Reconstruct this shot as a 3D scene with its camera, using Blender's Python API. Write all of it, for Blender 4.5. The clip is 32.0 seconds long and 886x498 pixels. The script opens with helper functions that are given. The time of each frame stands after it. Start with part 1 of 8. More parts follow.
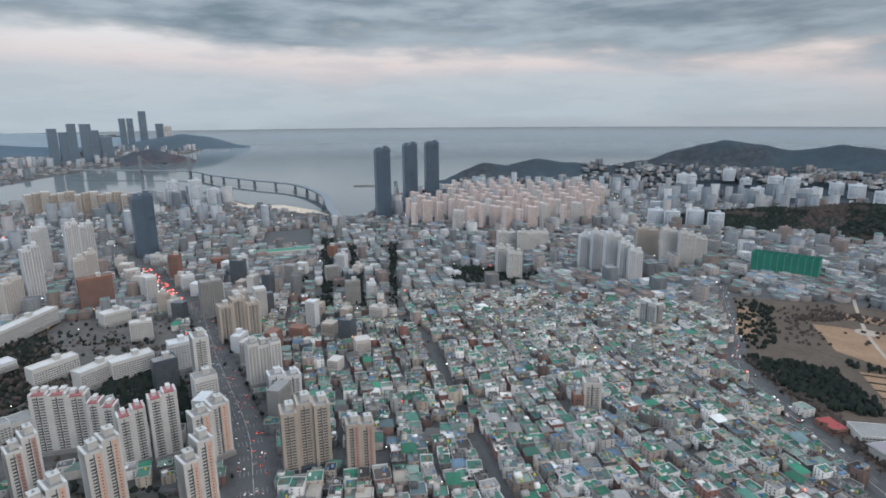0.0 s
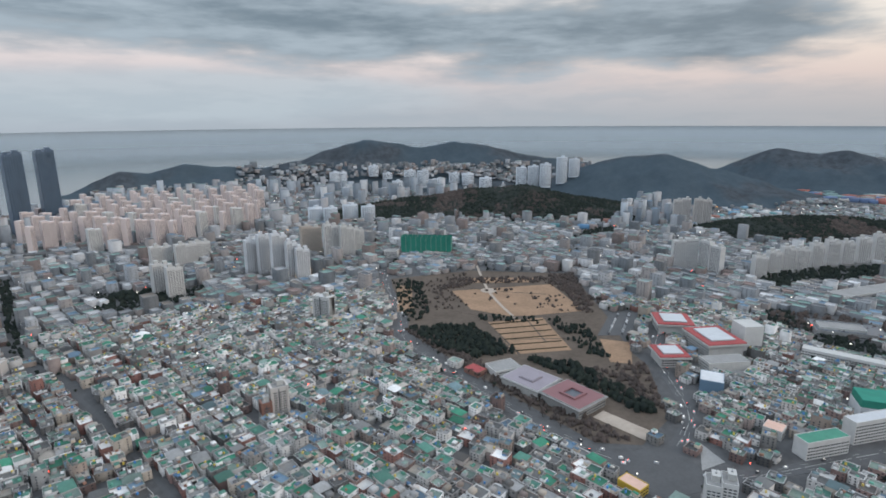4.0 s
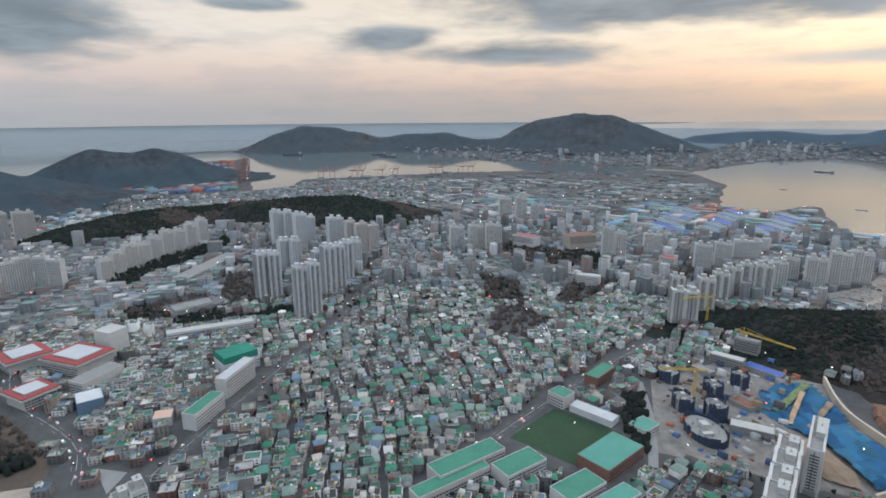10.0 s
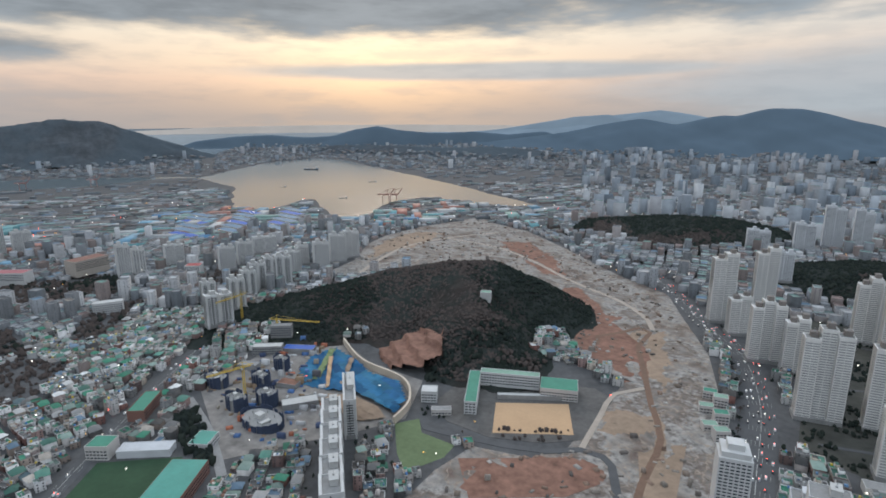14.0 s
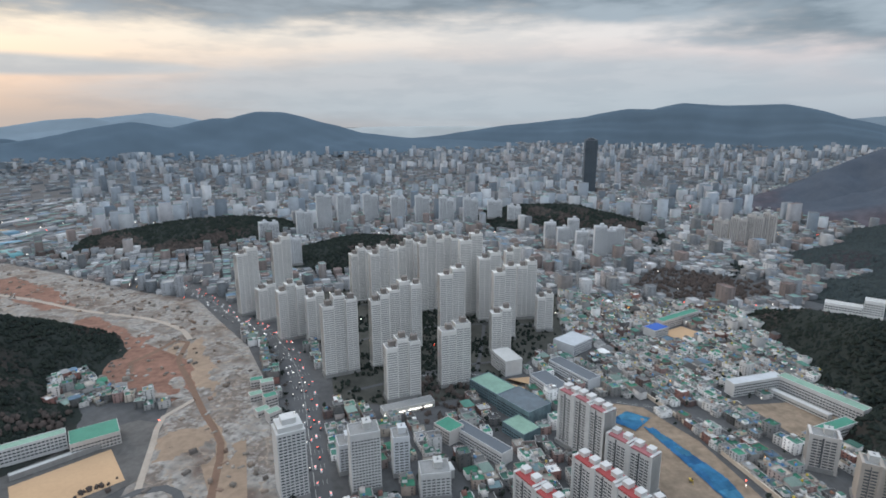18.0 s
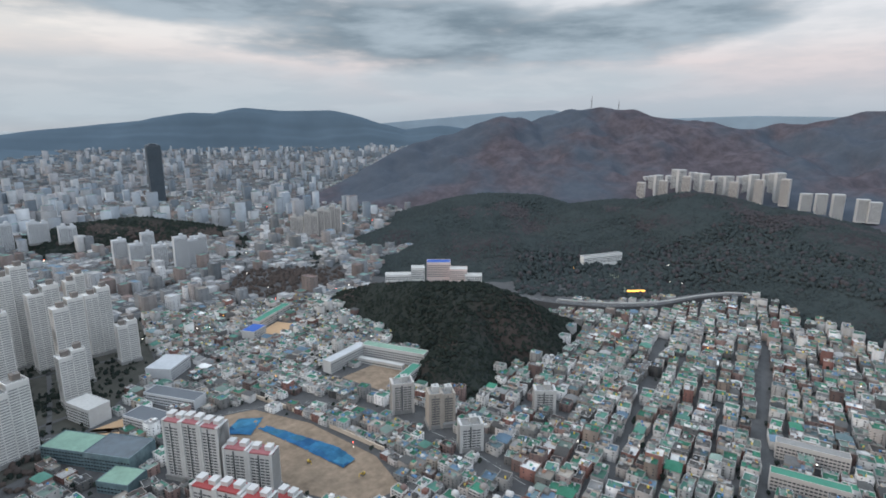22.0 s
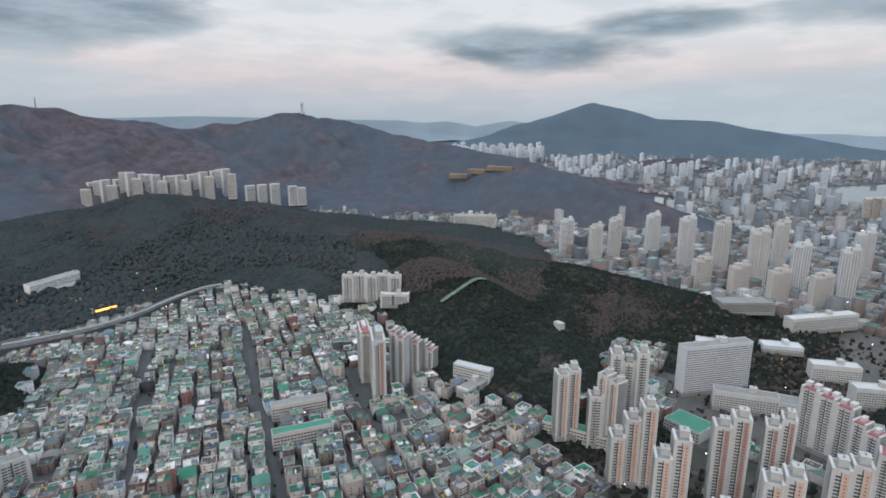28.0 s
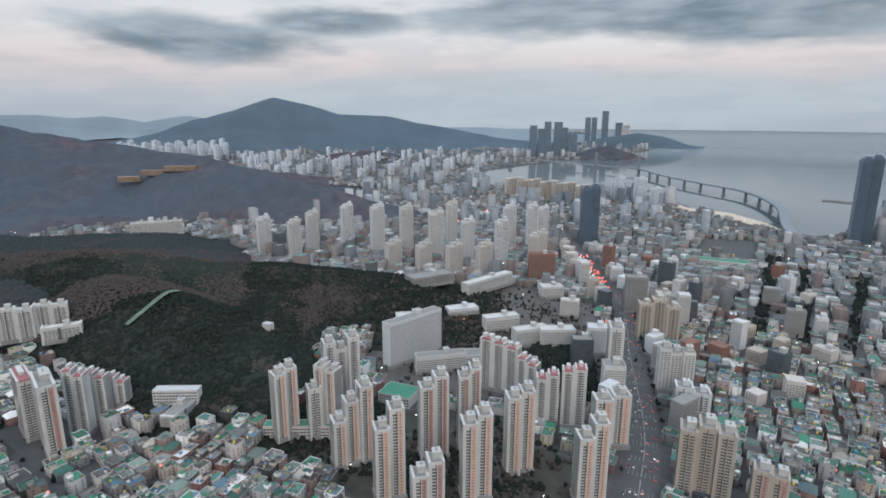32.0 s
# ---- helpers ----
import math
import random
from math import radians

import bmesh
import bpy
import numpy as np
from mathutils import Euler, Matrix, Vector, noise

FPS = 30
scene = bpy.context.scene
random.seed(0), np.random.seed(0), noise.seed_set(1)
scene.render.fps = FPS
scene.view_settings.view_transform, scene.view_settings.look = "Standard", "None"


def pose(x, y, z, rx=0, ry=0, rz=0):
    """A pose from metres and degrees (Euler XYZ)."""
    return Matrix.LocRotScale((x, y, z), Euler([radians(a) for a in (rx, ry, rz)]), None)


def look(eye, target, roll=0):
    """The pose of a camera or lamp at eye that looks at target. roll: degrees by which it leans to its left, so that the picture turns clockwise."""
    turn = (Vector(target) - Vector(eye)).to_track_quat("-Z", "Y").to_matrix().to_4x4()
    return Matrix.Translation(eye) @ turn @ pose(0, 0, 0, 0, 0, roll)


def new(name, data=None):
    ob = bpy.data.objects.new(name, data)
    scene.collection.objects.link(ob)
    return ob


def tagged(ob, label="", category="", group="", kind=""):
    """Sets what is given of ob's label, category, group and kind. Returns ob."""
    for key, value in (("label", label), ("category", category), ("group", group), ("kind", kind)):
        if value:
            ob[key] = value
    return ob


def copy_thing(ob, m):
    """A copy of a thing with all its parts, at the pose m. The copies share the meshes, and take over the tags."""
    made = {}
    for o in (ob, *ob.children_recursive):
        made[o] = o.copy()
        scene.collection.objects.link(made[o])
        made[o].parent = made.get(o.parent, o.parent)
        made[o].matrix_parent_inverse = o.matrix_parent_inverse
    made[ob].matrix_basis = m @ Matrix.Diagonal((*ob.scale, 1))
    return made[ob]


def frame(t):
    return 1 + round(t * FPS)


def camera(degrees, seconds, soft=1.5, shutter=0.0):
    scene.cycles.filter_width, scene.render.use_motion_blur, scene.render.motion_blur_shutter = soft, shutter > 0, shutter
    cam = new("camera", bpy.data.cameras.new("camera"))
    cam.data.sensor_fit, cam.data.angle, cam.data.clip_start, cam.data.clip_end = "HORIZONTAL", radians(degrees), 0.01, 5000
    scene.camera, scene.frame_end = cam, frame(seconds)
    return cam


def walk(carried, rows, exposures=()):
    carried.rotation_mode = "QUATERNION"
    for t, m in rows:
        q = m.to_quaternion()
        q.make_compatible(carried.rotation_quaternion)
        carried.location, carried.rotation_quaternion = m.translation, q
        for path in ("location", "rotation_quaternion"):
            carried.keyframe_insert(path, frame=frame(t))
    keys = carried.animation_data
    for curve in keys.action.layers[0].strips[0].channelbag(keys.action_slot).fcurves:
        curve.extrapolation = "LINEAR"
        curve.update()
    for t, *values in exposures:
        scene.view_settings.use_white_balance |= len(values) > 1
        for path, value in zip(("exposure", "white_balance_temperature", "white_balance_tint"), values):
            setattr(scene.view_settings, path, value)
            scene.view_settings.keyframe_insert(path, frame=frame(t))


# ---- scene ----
cam = camera(76.85, 32.0, soft=1.75)
EYE = 320.0   # height of the hovering camera over the streets
# seconds, yaw, pitch, roll
ROWS = (
    (0, -0.00, -13.33, 0.43), (0.5, -4.13, -13.33, 0.42), (1, -8.20, -13.32, 0.43), (1.5, -12.38, -13.32, 0.45),
    (2, -16.55, -13.33, 0.46), (2.5, -20.92, -13.35, 0.47), (3, -25.27, -13.36, 0.46), (3.5, -29.63, -13.38, 0.45),
    (5.5, -48.13, -13.43, 0.44), (6, -52.94, -13.52, 0.42), (6.5, -57.70, -13.60, 0.37), (7, -62.11, -13.67, 0.32),
    (7.5, -67.12, -13.75, 0.28), (8, -72.68, -13.81, 0.25), (8.5, -78.64, -13.85, 0.26), (9, -84.72, -13.86, 0.31),
    (9.5, -90.67, -13.83, 0.35), (10, -96.63, -13.78, 0.35), (10.5, -102.64, -13.72, 0.34), (11, -108.72, -13.67, 0.35),
    (11.5, -114.62, -13.63, 0.35), (12, -120.63, -13.59, 0.33), (12.5, -126.53, -13.56, 0.28), (13, -132.29, -13.51, 0.22),
    (13.5, -138.12, -13.47, 0.18), (14, -144.03, -13.43, 0.18), (14.5, -149.97, -13.42, 0.20), (16.5, -173.92, -13.43, 0.22),
    (17, -179.77, -13.44, 0.26), (17.5, -185.86, -13.43, 0.30), (18, -191.71, -13.38, 0.31), (18.5, -197.21, -13.32, 0.25),
    (19, -202.59, -13.26, 0.17), (19.5, -207.80, -13.21, 0.09), (20, -212.94, -13.17, 0.01), (20.5, -218.09, -13.13, -0.05),
    (21, -223.22, -13.11, -0.10), (21.5, -228.38, -13.08, -0.12), (22, -233.43, -13.05, -0.12), (22.5, -237.75, -13.03, -0.13),
    (23, -242.29, -13.02, -0.14), (23.5, -246.99, -13.03, -0.15), (24, -251.49, -13.01, -0.15), (24.5, -255.89, -12.95, -0.17),
    (26.5, -273.02, -12.86, -0.21), (27, -277.25, -12.81, -0.24), (27.5, -281.48, -12.83, -0.24), (28, -285.66, -12.89, -0.22),
    (28.5, -289.72, -12.96, -0.18), (29, -293.76, -13.04, -0.14), (29.5, -297.70, -13.10, -0.10), (30, -301.60, -13.15, -0.08),
    (30.5, -305.45, -13.19, -0.08), (31, -309.30, -13.22, -0.11), (31.5, -312.96, -13.24, -0.16), (32, -316.49, -13.25, -0.21),
)
walk(cam, [(t, pose(0, 0, EYE, 90 + p, r, y)) for t, y, p, r in ROWS],
     [(t, e, 6250, 10) for t, e in ((0, 0.22), (6, 0.26), (9, 0.22), (11, 0.12), (14.5, 0.08), (17, 0.18), (20, 0.30), (27, 0.30), (32, 0.24))])

# ---- world, sun, exposure ----


class Nodes:
    """Short hand for node trees."""

    def __init__(self, tree):
        self.t = tree
        tree.nodes.clear()

    def n(self, kind):
        return self.t.nodes.new(kind)

    def put(self, socket, v):
        if isinstance(v, (int, float)):
            socket.default_value = v
        elif isinstance(v, tuple):
            socket.default_value = v if len(v) == len(socket.default_value) else (*v, 1.0)
        else:
            self.t.links.new(v, socket)

    def m(self, op, a, b=0.0, c=0.0, clamp=False):
        nd = self.n("ShaderNodeMath")
        nd.operation, nd.use_clamp = op, clamp
        for s, v in zip(nd.inputs, (a, b, c)):
            self.put(s, v)
        return nd.outputs[0]

    def mix(self, f, a, b, mode="MIX"):
        nd = self.n("ShaderNodeMixRGB")
        nd.blend_type = mode
        for s, v in zip(nd.inputs, (f, a, b)):
            self.put(s, v)
        return nd.outputs[0]

    def ramp(self, f, stops, how="LINEAR"):
        nd = self.n("ShaderNodeValToRGB")
        cr = nd.color_ramp
        cr.interpolation = how
        while len(cr.elements) < len(stops):
            cr.elements.new(0.5)
        for e, (p, c) in zip(cr.elements, stops):
            e.position = p
            e.color = (*c, 1.0) if isinstance(c, tuple) else (c, c, c, 1.0)
        self.put(nd.inputs[0], f)
        return nd.outputs[0]

    def noise(self, vec, scale, detail=3.0, rough=0.55, out=0):
        nd = self.n("ShaderNodeTexNoise")
        if vec is not None:
            self.put(nd.inputs["Vector"], vec)
        self.put(nd.inputs["Scale"], scale)
        self.put(nd.inputs["Detail"], detail)
        self.put(nd.inputs["Roughness"], rough)
        return nd.outputs[out]

    def smooth(self, v, a, b):
        nd = self.n("ShaderNodeMapRange")
        nd.interpolation_type = "SMOOTHSTEP"
        self.put(nd.inputs[0], v)
        for i, x in ((1, a), (2, b), (3, 0.0), (4, 1.0)):
            self.put(nd.inputs[i], x)
        return nd.outputs[0]


SUN_AZ, SUN_EL = 138.0, 7.0     # the glow over the harbour
world = bpy.data.worlds.new("dusk_sky")
scene.world = world
world.use_nodes = True
w = Nodes(world.node_tree)
way = w.n("ShaderNodeTexCoord").outputs["Generated"]
sep = w.n("ShaderNodeSeparateXYZ")
w.put(sep.inputs[0], way)
el = w.m("MULTIPLY", w.m("ARCSINE", sep.outputs[2]), 57.2958)
az = w.m("MULTIPLY", w.m("ARCTAN2", sep.outputs[0], sep.outputs[1]), 57.2958)
sky = w.n("ShaderNodeTexSky")
sky.sky_type, sky.sun_disc = "NISHITA", False
sky.sun_elevation, sky.sun_rotation = radians(SUN_EL), radians(SUN_AZ)
sky.dust_density = 3.0
clear_low = w.mix(1.0, sky.outputs[0], (0.06, 0.06, 0.06), "MULTIPLY")
elv = w.m("MULTIPLY", el, 1 / 30.0, clamp=True)
cool = w.ramp(elv, [(0.0, (0.42, 0.47, 0.51)), (0.06, (0.50, 0.525, 0.555)), (0.12, (0.62, 0.575, 0.58)), (0.17, (0.71, 0.635, 0.62)),
                    (0.24, (0.74, 0.72, 0.71)), (0.36, (0.70, 0.71, 0.72)), (0.6, (0.55, 0.60, 0.65)), (1.0, (0.80, 0.90, 1.0))])
warm = w.ramp(elv, [(0.0, (0.50, 0.45, 0.42)), (0.06, (0.60, 0.50, 0.44)), (0.11, (0.86, 0.66, 0.53)), (0.17, (0.95, 0.79, 0.62)),
                    (0.24, (1.0, 0.89, 0.72)), (0.34, (0.98, 0.84, 0.65)), (0.44, (0.95, 0.72, 0.49)), (0.7, (0.88, 0.66, 0.45)), (1.0, (0.80, 0.90, 1.0))])
off = w.m("WRAP", w.m("SUBTRACT", az, SUN_AZ), 180.0, -180.0)
glow = w.m("EXPONENT", w.m("MULTIPLY", w.m("POWER", w.m("ABSOLUTE", w.m("DIVIDE", off, w.m("SUBTRACT", 78.0, w.m("MULTIPLY", w.smooth(off, -5.0, 25.0), 26.0)))), 2.0), -1.0))
clear = w.mix(0.10, w.mix(glow, w.mix(1.0, cool, (0.97, 0.97, 0.98), "MULTIPLY"), w.mix(1.0, warm, (0.97, 0.93, 0.90), "MULTIPLY")), clear_low)
# drifting stratus: soft banks at (bearing, height, half width, half height)
comb = w.n("ShaderNodeCombineXYZ")
w.put(comb.inputs[0], w.m("MULTIPLY", sep.outputs[0], 6.0))
w.put(comb.inputs[1], w.m("MULTIPLY", sep.outputs[1], 6.0))
w.put(comb.inputs[2], w.m("MULTIPLY", el, 0.36))
n1 = w.noise(comb.outputs[0], 0.62, 4.0, 0.5)
flat = w.n("ShaderNodeCombineXYZ")
w.put(flat.inputs[0], w.m("MULTIPLY", sep.outputs[0], 4.2))
w.put(flat.inputs[1], w.m("MULTIPLY", sep.outputs[1], 4.2))
w.put(flat.inputs[2], w.m("MULTIPLY", el, 0.38))
n2 = w.noise(flat.outputs[0], 1.2, 4.0, 0.55)
cover = -9.0
for a, e, ha, he in ((338, 9.2, 26, 3.0), (2, 9.6, 34, 3.4), (24, 8.4, 24, 4.0), (46, 8.0, 24, 4.4), (60, 7.4, 12, 3.6), (79, 9.6, 5, 0.8), (92, 6.8, 6, 1.3),
                     (103, 5.5, 12, 1.4), (116, 9.9, 20, 3.1), (140, 9.9, 26, 3.1), (166, 10.4, 24, 3.0), (192, 11.0, 22, 2.9), (212, 10.6, 18, 2.6),
                     (230, 8.6, 18, 4.0), (246, 7.4, 15, 3.4), (256, 9.0, 8, 2.8), (294, 6.7, 14, 2.1), (306, 8.6, 9, 1.4), (338, 8.4, 20, 2.4)):
    dx = w.m("DIVIDE", w.m("WRAP", w.m("SUBTRACT", az, a), 180.0, -180.0), ha)
    dy = w.m("DIVIDE", w.m("SUBTRACT", el, e), he)
    dd = w.m("SQRT", w.m("ADD", w.m("MULTIPLY", dx, dx), w.m("MULTIPLY", dy, dy)))
    cover = w.m("SMOOTH_MAX", w.m("SUBTRACT", 1.0, dd), cover, 0.3)
high = w.m("SUBTRACT", w.m("MULTIPLY", el, 0.10), 2.5)
cover = w.m("SMOOTH_MAX", cover, high, 0.3)
n3 = w.noise(flat.outputs[0], 2.6, 6.0, 0.58)
edge = w.m("ADD", w.m("MULTIPLY", w.m("SUBTRACT", n3, 0.5), 0.75), w.m("ADD", w.m("MULTIPLY", w.m("SUBTRACT", n1, 0.5), 1.5), w.m("MULTIPLY", w.m("SUBTRACT", n2, 0.5), 0.9)))
cover = w.m("ADD", cover, edge)
mask = w.smooth(cover, -0.22, 0.50)
thin = w.m("MULTIPLY", w.smooth(w.m("ADD", w.m("MULTIPLY", n2, 0.6), w.m("MULTIPLY", n3, 0.4)), 0.44, 0.62), 0.26)
grey = w.mix(w.smooth(w.m("ADD", w.m("MULTIPLY", n2, 0.65), w.m("MULTIPLY", n3, 0.35)), 0.34, 0.66), (0.140, 0.192, 0.232), (0.335, 0.398, 0.442))
grey = w.mix(w.m("MULTIPLY", glow, 0.35), grey, (0.29, 0.27, 0.26))
grey = w.mix(w.smooth(el, 16.0, 32.0), grey, (0.96, 1.07, 1.20))
veil = 0.0
for a, e, ha, he in ((196, 2.6, 44, 4.2), (150, 4.2, 30, 1.1), (240, 3.6, 22, 2.4), (326, 1.6, 36, 4.0), (10, 2.0, 30, 3.0)):
    dx = w.m("DIVIDE", w.m("WRAP", w.m("SUBTRACT", az, a), 180.0, -180.0), ha)
    dy = w.m("DIVIDE", w.m("SUBTRACT", el, e), he)
    dd = w.m("SQRT", w.m("ADD", w.m("MULTIPLY", dx, dx), w.m("MULTIPLY", dy, dy)))
    veil = w.m("MAXIMUM", w.smooth(w.m("SUBTRACT", 1.0, w.m("ADD", dd, w.m("MULTIPLY", w.m("SUBTRACT", n2, 0.5), 0.6))), 0.0, 0.5), veil)
clear = w.mix(w.m("MULTIPLY", veil, 0.75), clear, (0.43, 0.485, 0.515))
final = w.mix(w.m("MAXIMUM", w.m("MULTIPLY", mask, 0.95), thin), clear, grey)
final = w.mix(w.smooth(el, -3.0, -8.0), final, (0.10, 0.11, 0.12))
bg = w.n("ShaderNodeBackground")
w.put(bg.inputs[0], final)
bg.inputs[1].default_value = 1.0
w.put(w.n("ShaderNodeOutputWorld").inputs[0], bg.outputs[0])

sun = new("sun", bpy.data.lights.new("sun", "SUN"))
sun.data.energy, sun.data.angle, sun.data.color = 0.66, radians(18), (1.0, 0.87, 0.73)
sa, se = radians(SUN_AZ), radians(27.0)
sun.matrix_world = look((0, 0, 0), (-math.sin(sa) * math.cos(se), -math.cos(sa) * math.cos(se), -math.sin(se)))

# ---- materials ----


def material(name, base, rough=0.8, metal=0.0, vary=0.25, grain=1.0, stain=0.05, bump=0.0, palette=None, island=False, emit=0.0, spec=0.3, spread=(0.72, 1.18)):
    """A surface: base colour (or a palette that each piece picks from), with grain and stains at sizes per metre."""
    mt = bpy.data.materials.new(name)
    mt.use_nodes = True
    k = Nodes(mt.node_tree)
    geo = k.n("ShaderNodeNewGeometry")
    pos = geo.outputs["Position"]
    if palette:
        rnd = geo.outputs["Random Per Island"] if island else k.n("ShaderNodeObjectInfo").outputs["Random"]
        col = k.ramp(rnd, [(i / len(palette), c) for i, c in enumerate(palette)], "CONSTANT")
        r2 = k.m("FRACT", k.m("MULTIPLY", rnd, 37.3))
        col = k.mix(1.0, col, k.ramp(r2, [(0.0, spread[0]), (1.0, spread[1])]), "MULTIPLY")
    else:
        nd = k.n("ShaderNodeRGB")
        nd.outputs[0].default_value = (*base, 1.0)
        col = nd.outputs[0]
    g1 = k.noise(pos, grain, 3.0, 0.6)
    g2 = k.noise(pos, stain, 4.0, 0.6)
    shade = k.m("ADD", k.m("MULTIPLY", k.m("SUBTRACT", g1, 0.5), 2.2 * vary), k.m("MULTIPLY", k.m("SUBTRACT", g2, 0.5), 2.6 * vary))
    tone = k.m("ADD", 1.0, shade)
    cc = k.n("ShaderNodeCombineColor")
    for s in cc.inputs[:3]:
        k.put(s, tone)
    col = k.mix(1.0, col, cc.outputs[0], "MULTIPLY")
    p = k.n("ShaderNodeBsdfPrincipled")
    k.put(p.inputs["Base Color"], col)
    k.put(p.inputs["Roughness"], k.m("ADD", rough, k.m("MULTIPLY", k.m("SUBTRACT", g1, 0.5), 0.15)))
    p.inputs["Metallic"].default_value = metal
    p.inputs["Specular IOR Level"].default_value = spec
    if emit:
        k.put(p.inputs["Emission Color"], col)
        p.inputs["Emission Strength"].default_value = emit
    if bump:
        b = k.n("ShaderNodeBump")
        b.inputs["Strength"].default_value = min(bump, 1.0)
        b.inputs["Distance"].default_value = 0.4
        k.put(b.inputs["Height"], g1)
        k.put(p.inputs["Normal"], b.outputs[0])
    k.put(k.n("ShaderNodeOutputMaterial").inputs[0], p.outputs[0])
    return mt


GREEN, TEAL, PALEG = (0.045, 0.188, 0.120), (0.078, 0.188, 0.148), (0.185, 0.252, 0.220)
GREY, LGREY, WHITE, DARK = (0.130, 0.131, 0.130), (0.275, 0.276, 0.272), (0.640, 0.640, 0.625), (0.052, 0.054, 0.055)
BLUE, RUST, BEIGE, BRICK = (0.13, 0.20, 0.27), (0.17, 0.095, 0.078), (0.42, 0.36, 0.29), (0.185, 0.095, 0.08)
ROOFS = (PALEG, GREY, TEAL, LGREY, GREEN, TEAL, WHITE, PALEG, GREY, (0.125, 0.185, 0.20), GREEN, LGREY, DARK, TEAL, BLUE, (0.36, 0.33, 0.29), GREEN, (0.10, 0.095, 0.09), PALEG, TEAL)
WALLS = ((0.36, 0.35, 0.335), (0.130, 0.128, 0.124), (0.34, 0.298, 0.25), (0.56, 0.555, 0.54), LGREY, BRICK, (0.085, 0.084, 0.083), (0.42, 0.405, 0.385), (0.24, 0.195, 0.165), (0.52, 0.505, 0.48), (0.150, 0.105, 0.096), (0.58, 0.565, 0.545),
         (0.19, 0.184, 0.176), (0.25, 0.205, 0.19), (0.40, 0.365, 0.34), (0.20, 0.135, 0.122), (0.62, 0.61, 0.60))
M = {}
M["roof_one"] = material("painted_flat_roof", (0, 0, 0), 0.75, spread=(0.55, 1.25), palette=ROOFS, grain=0.5, stain=0.08)
M["wall_one"] = material("house_render", (0, 0, 0), 0.85, spread=(0.55, 1.25), palette=WALLS, grain=0.6, stain=0.1)
M["roof"] = material("painted_roofs", (0, 0, 0), 0.75, spread=(0.55, 1.25), palette=ROOFS, island=True, grain=0.5, stain=0.08)
M["wall"] = material("house_walls", (0, 0, 0), 0.85, spread=(0.55, 1.25), palette=WALLS, island=True, grain=0.6, stain=0.1)
M["rim"] = material("roof_parapets", (0, 0, 0), 0.85, palette=((0.44, 0.44, 0.43), (0.24, 0.24, 0.235), (0.62, 0.62, 0.61), (0.12, 0.12, 0.12), (0.34, 0.31, 0.28), (0.20, 0.25, 0.22), (0.50, 0.50, 0.48)), island=True, grain=0.5)
# houses further out: palettes drawn towards grey-blue, haze put into the colours
HAZY_ROOFS = ((0.146, 0.224, 0.213), (0.168, 0.179, 0.190), (0.190, 0.291, 0.269), (0.269, 0.280, 0.291), (0.235, 0.302, 0.291), (0.112, 0.123, 0.134), (0.515, 0.526, 0.538), (0.190, 0.202, 0.213), (0.213, 0.157, 0.146), (0.123, 0.213, 0.190), (0.336, 0.336, 0.336), (0.146, 0.224, 0.302), (0.134, 0.140, 0.146), (0.224, 0.202, 0.179))
HAZY_WALLS = ((0.202, 0.213, 0.224), (0.134, 0.146, 0.157), (0.269, 0.246, 0.235), (0.448, 0.448, 0.448), (0.190, 0.157, 0.146), (0.291, 0.302, 0.314), (0.168, 0.174, 0.179))
M["roof_mid"] = material("hazy_outer_roofs", (0, 0, 0), 0.8, palette=HAZY_ROOFS, island=True, grain=0.3, stain=0.05)
M["wall_mid"] = material("hazy_outer_walls", (0, 0, 0), 0.85, palette=HAZY_WALLS, island=True, grain=0.3, stain=0.05)
M["hut"] = material("hut_render", (0, 0, 0), 0.85, palette=(WHITE, LGREY, BEIGE, LGREY), island=True)
M["tank"] = material("water_tank_plastic", (0, 0, 0), 0.5, palette=((0.55, 0.42, 0.06), (0.06, 0.20, 0.45), (0.45, 0.46, 0.46), (0.5, 0.38, 0.1)), island=True)
M["tank_one"] = material("tank_plastic", (0, 0, 0), 0.5, palette=((0.55, 0.42, 0.06), (0.06, 0.20, 0.45), (0.45, 0.46, 0.46)))
M["glass"] = material("window_glass", (0.035, 0.045, 0.055), 0.12, vary=0.4, grain=0.3, spec=0.6)
# dark cladding lightened to blue for distant towers: haze put into the colour
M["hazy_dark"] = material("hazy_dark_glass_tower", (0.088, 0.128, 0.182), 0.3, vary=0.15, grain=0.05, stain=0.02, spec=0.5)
M["glass_teal"] = material("teal_library_glass", (0.13, 0.19, 0.21), 0.2, vary=0.4, grain=0.25, stain=0.1, spec=0.6)
M["pit"] = material("dug_yellow_earth", (0.225, 0.172, 0.125), 0.95, vary=0.4, grain=0.12, stain=0.03, bump=0.5)
M["glass_blue"] = material("curtain_wall_glass", (0.05, 0.075, 0.095), 0.15, vary=0.3, grain=0.1, spec=0.6)
M["apt"] = material("apartment_white_paint", (0.53, 0.53, 0.52), 0.8, vary=0.14, grain=0.15, stain=0.03)
M["apt_warm"] = material("apartment_cream_paint", (0.50, 0.475, 0.45), 0.8, vary=0.10, grain=0.15, stain=0.03)
M["apt_band"] = material("apartment_chalk_paint", (0.68, 0.67, 0.645), 0.8, vary=0.12, grain=0.15, stain=0.03)
M["band_glass"] = material("pale_balcony_glazing", (0.27, 0.275, 0.275), 0.3, vary=0.35, grain=0.35, stain=0.2, spec=0.5)
M["cap"] = material("brown_grey_roof_housing", (0.20, 0.18, 0.165), 0.8, vary=0.15, grain=0.2, stain=0.05)
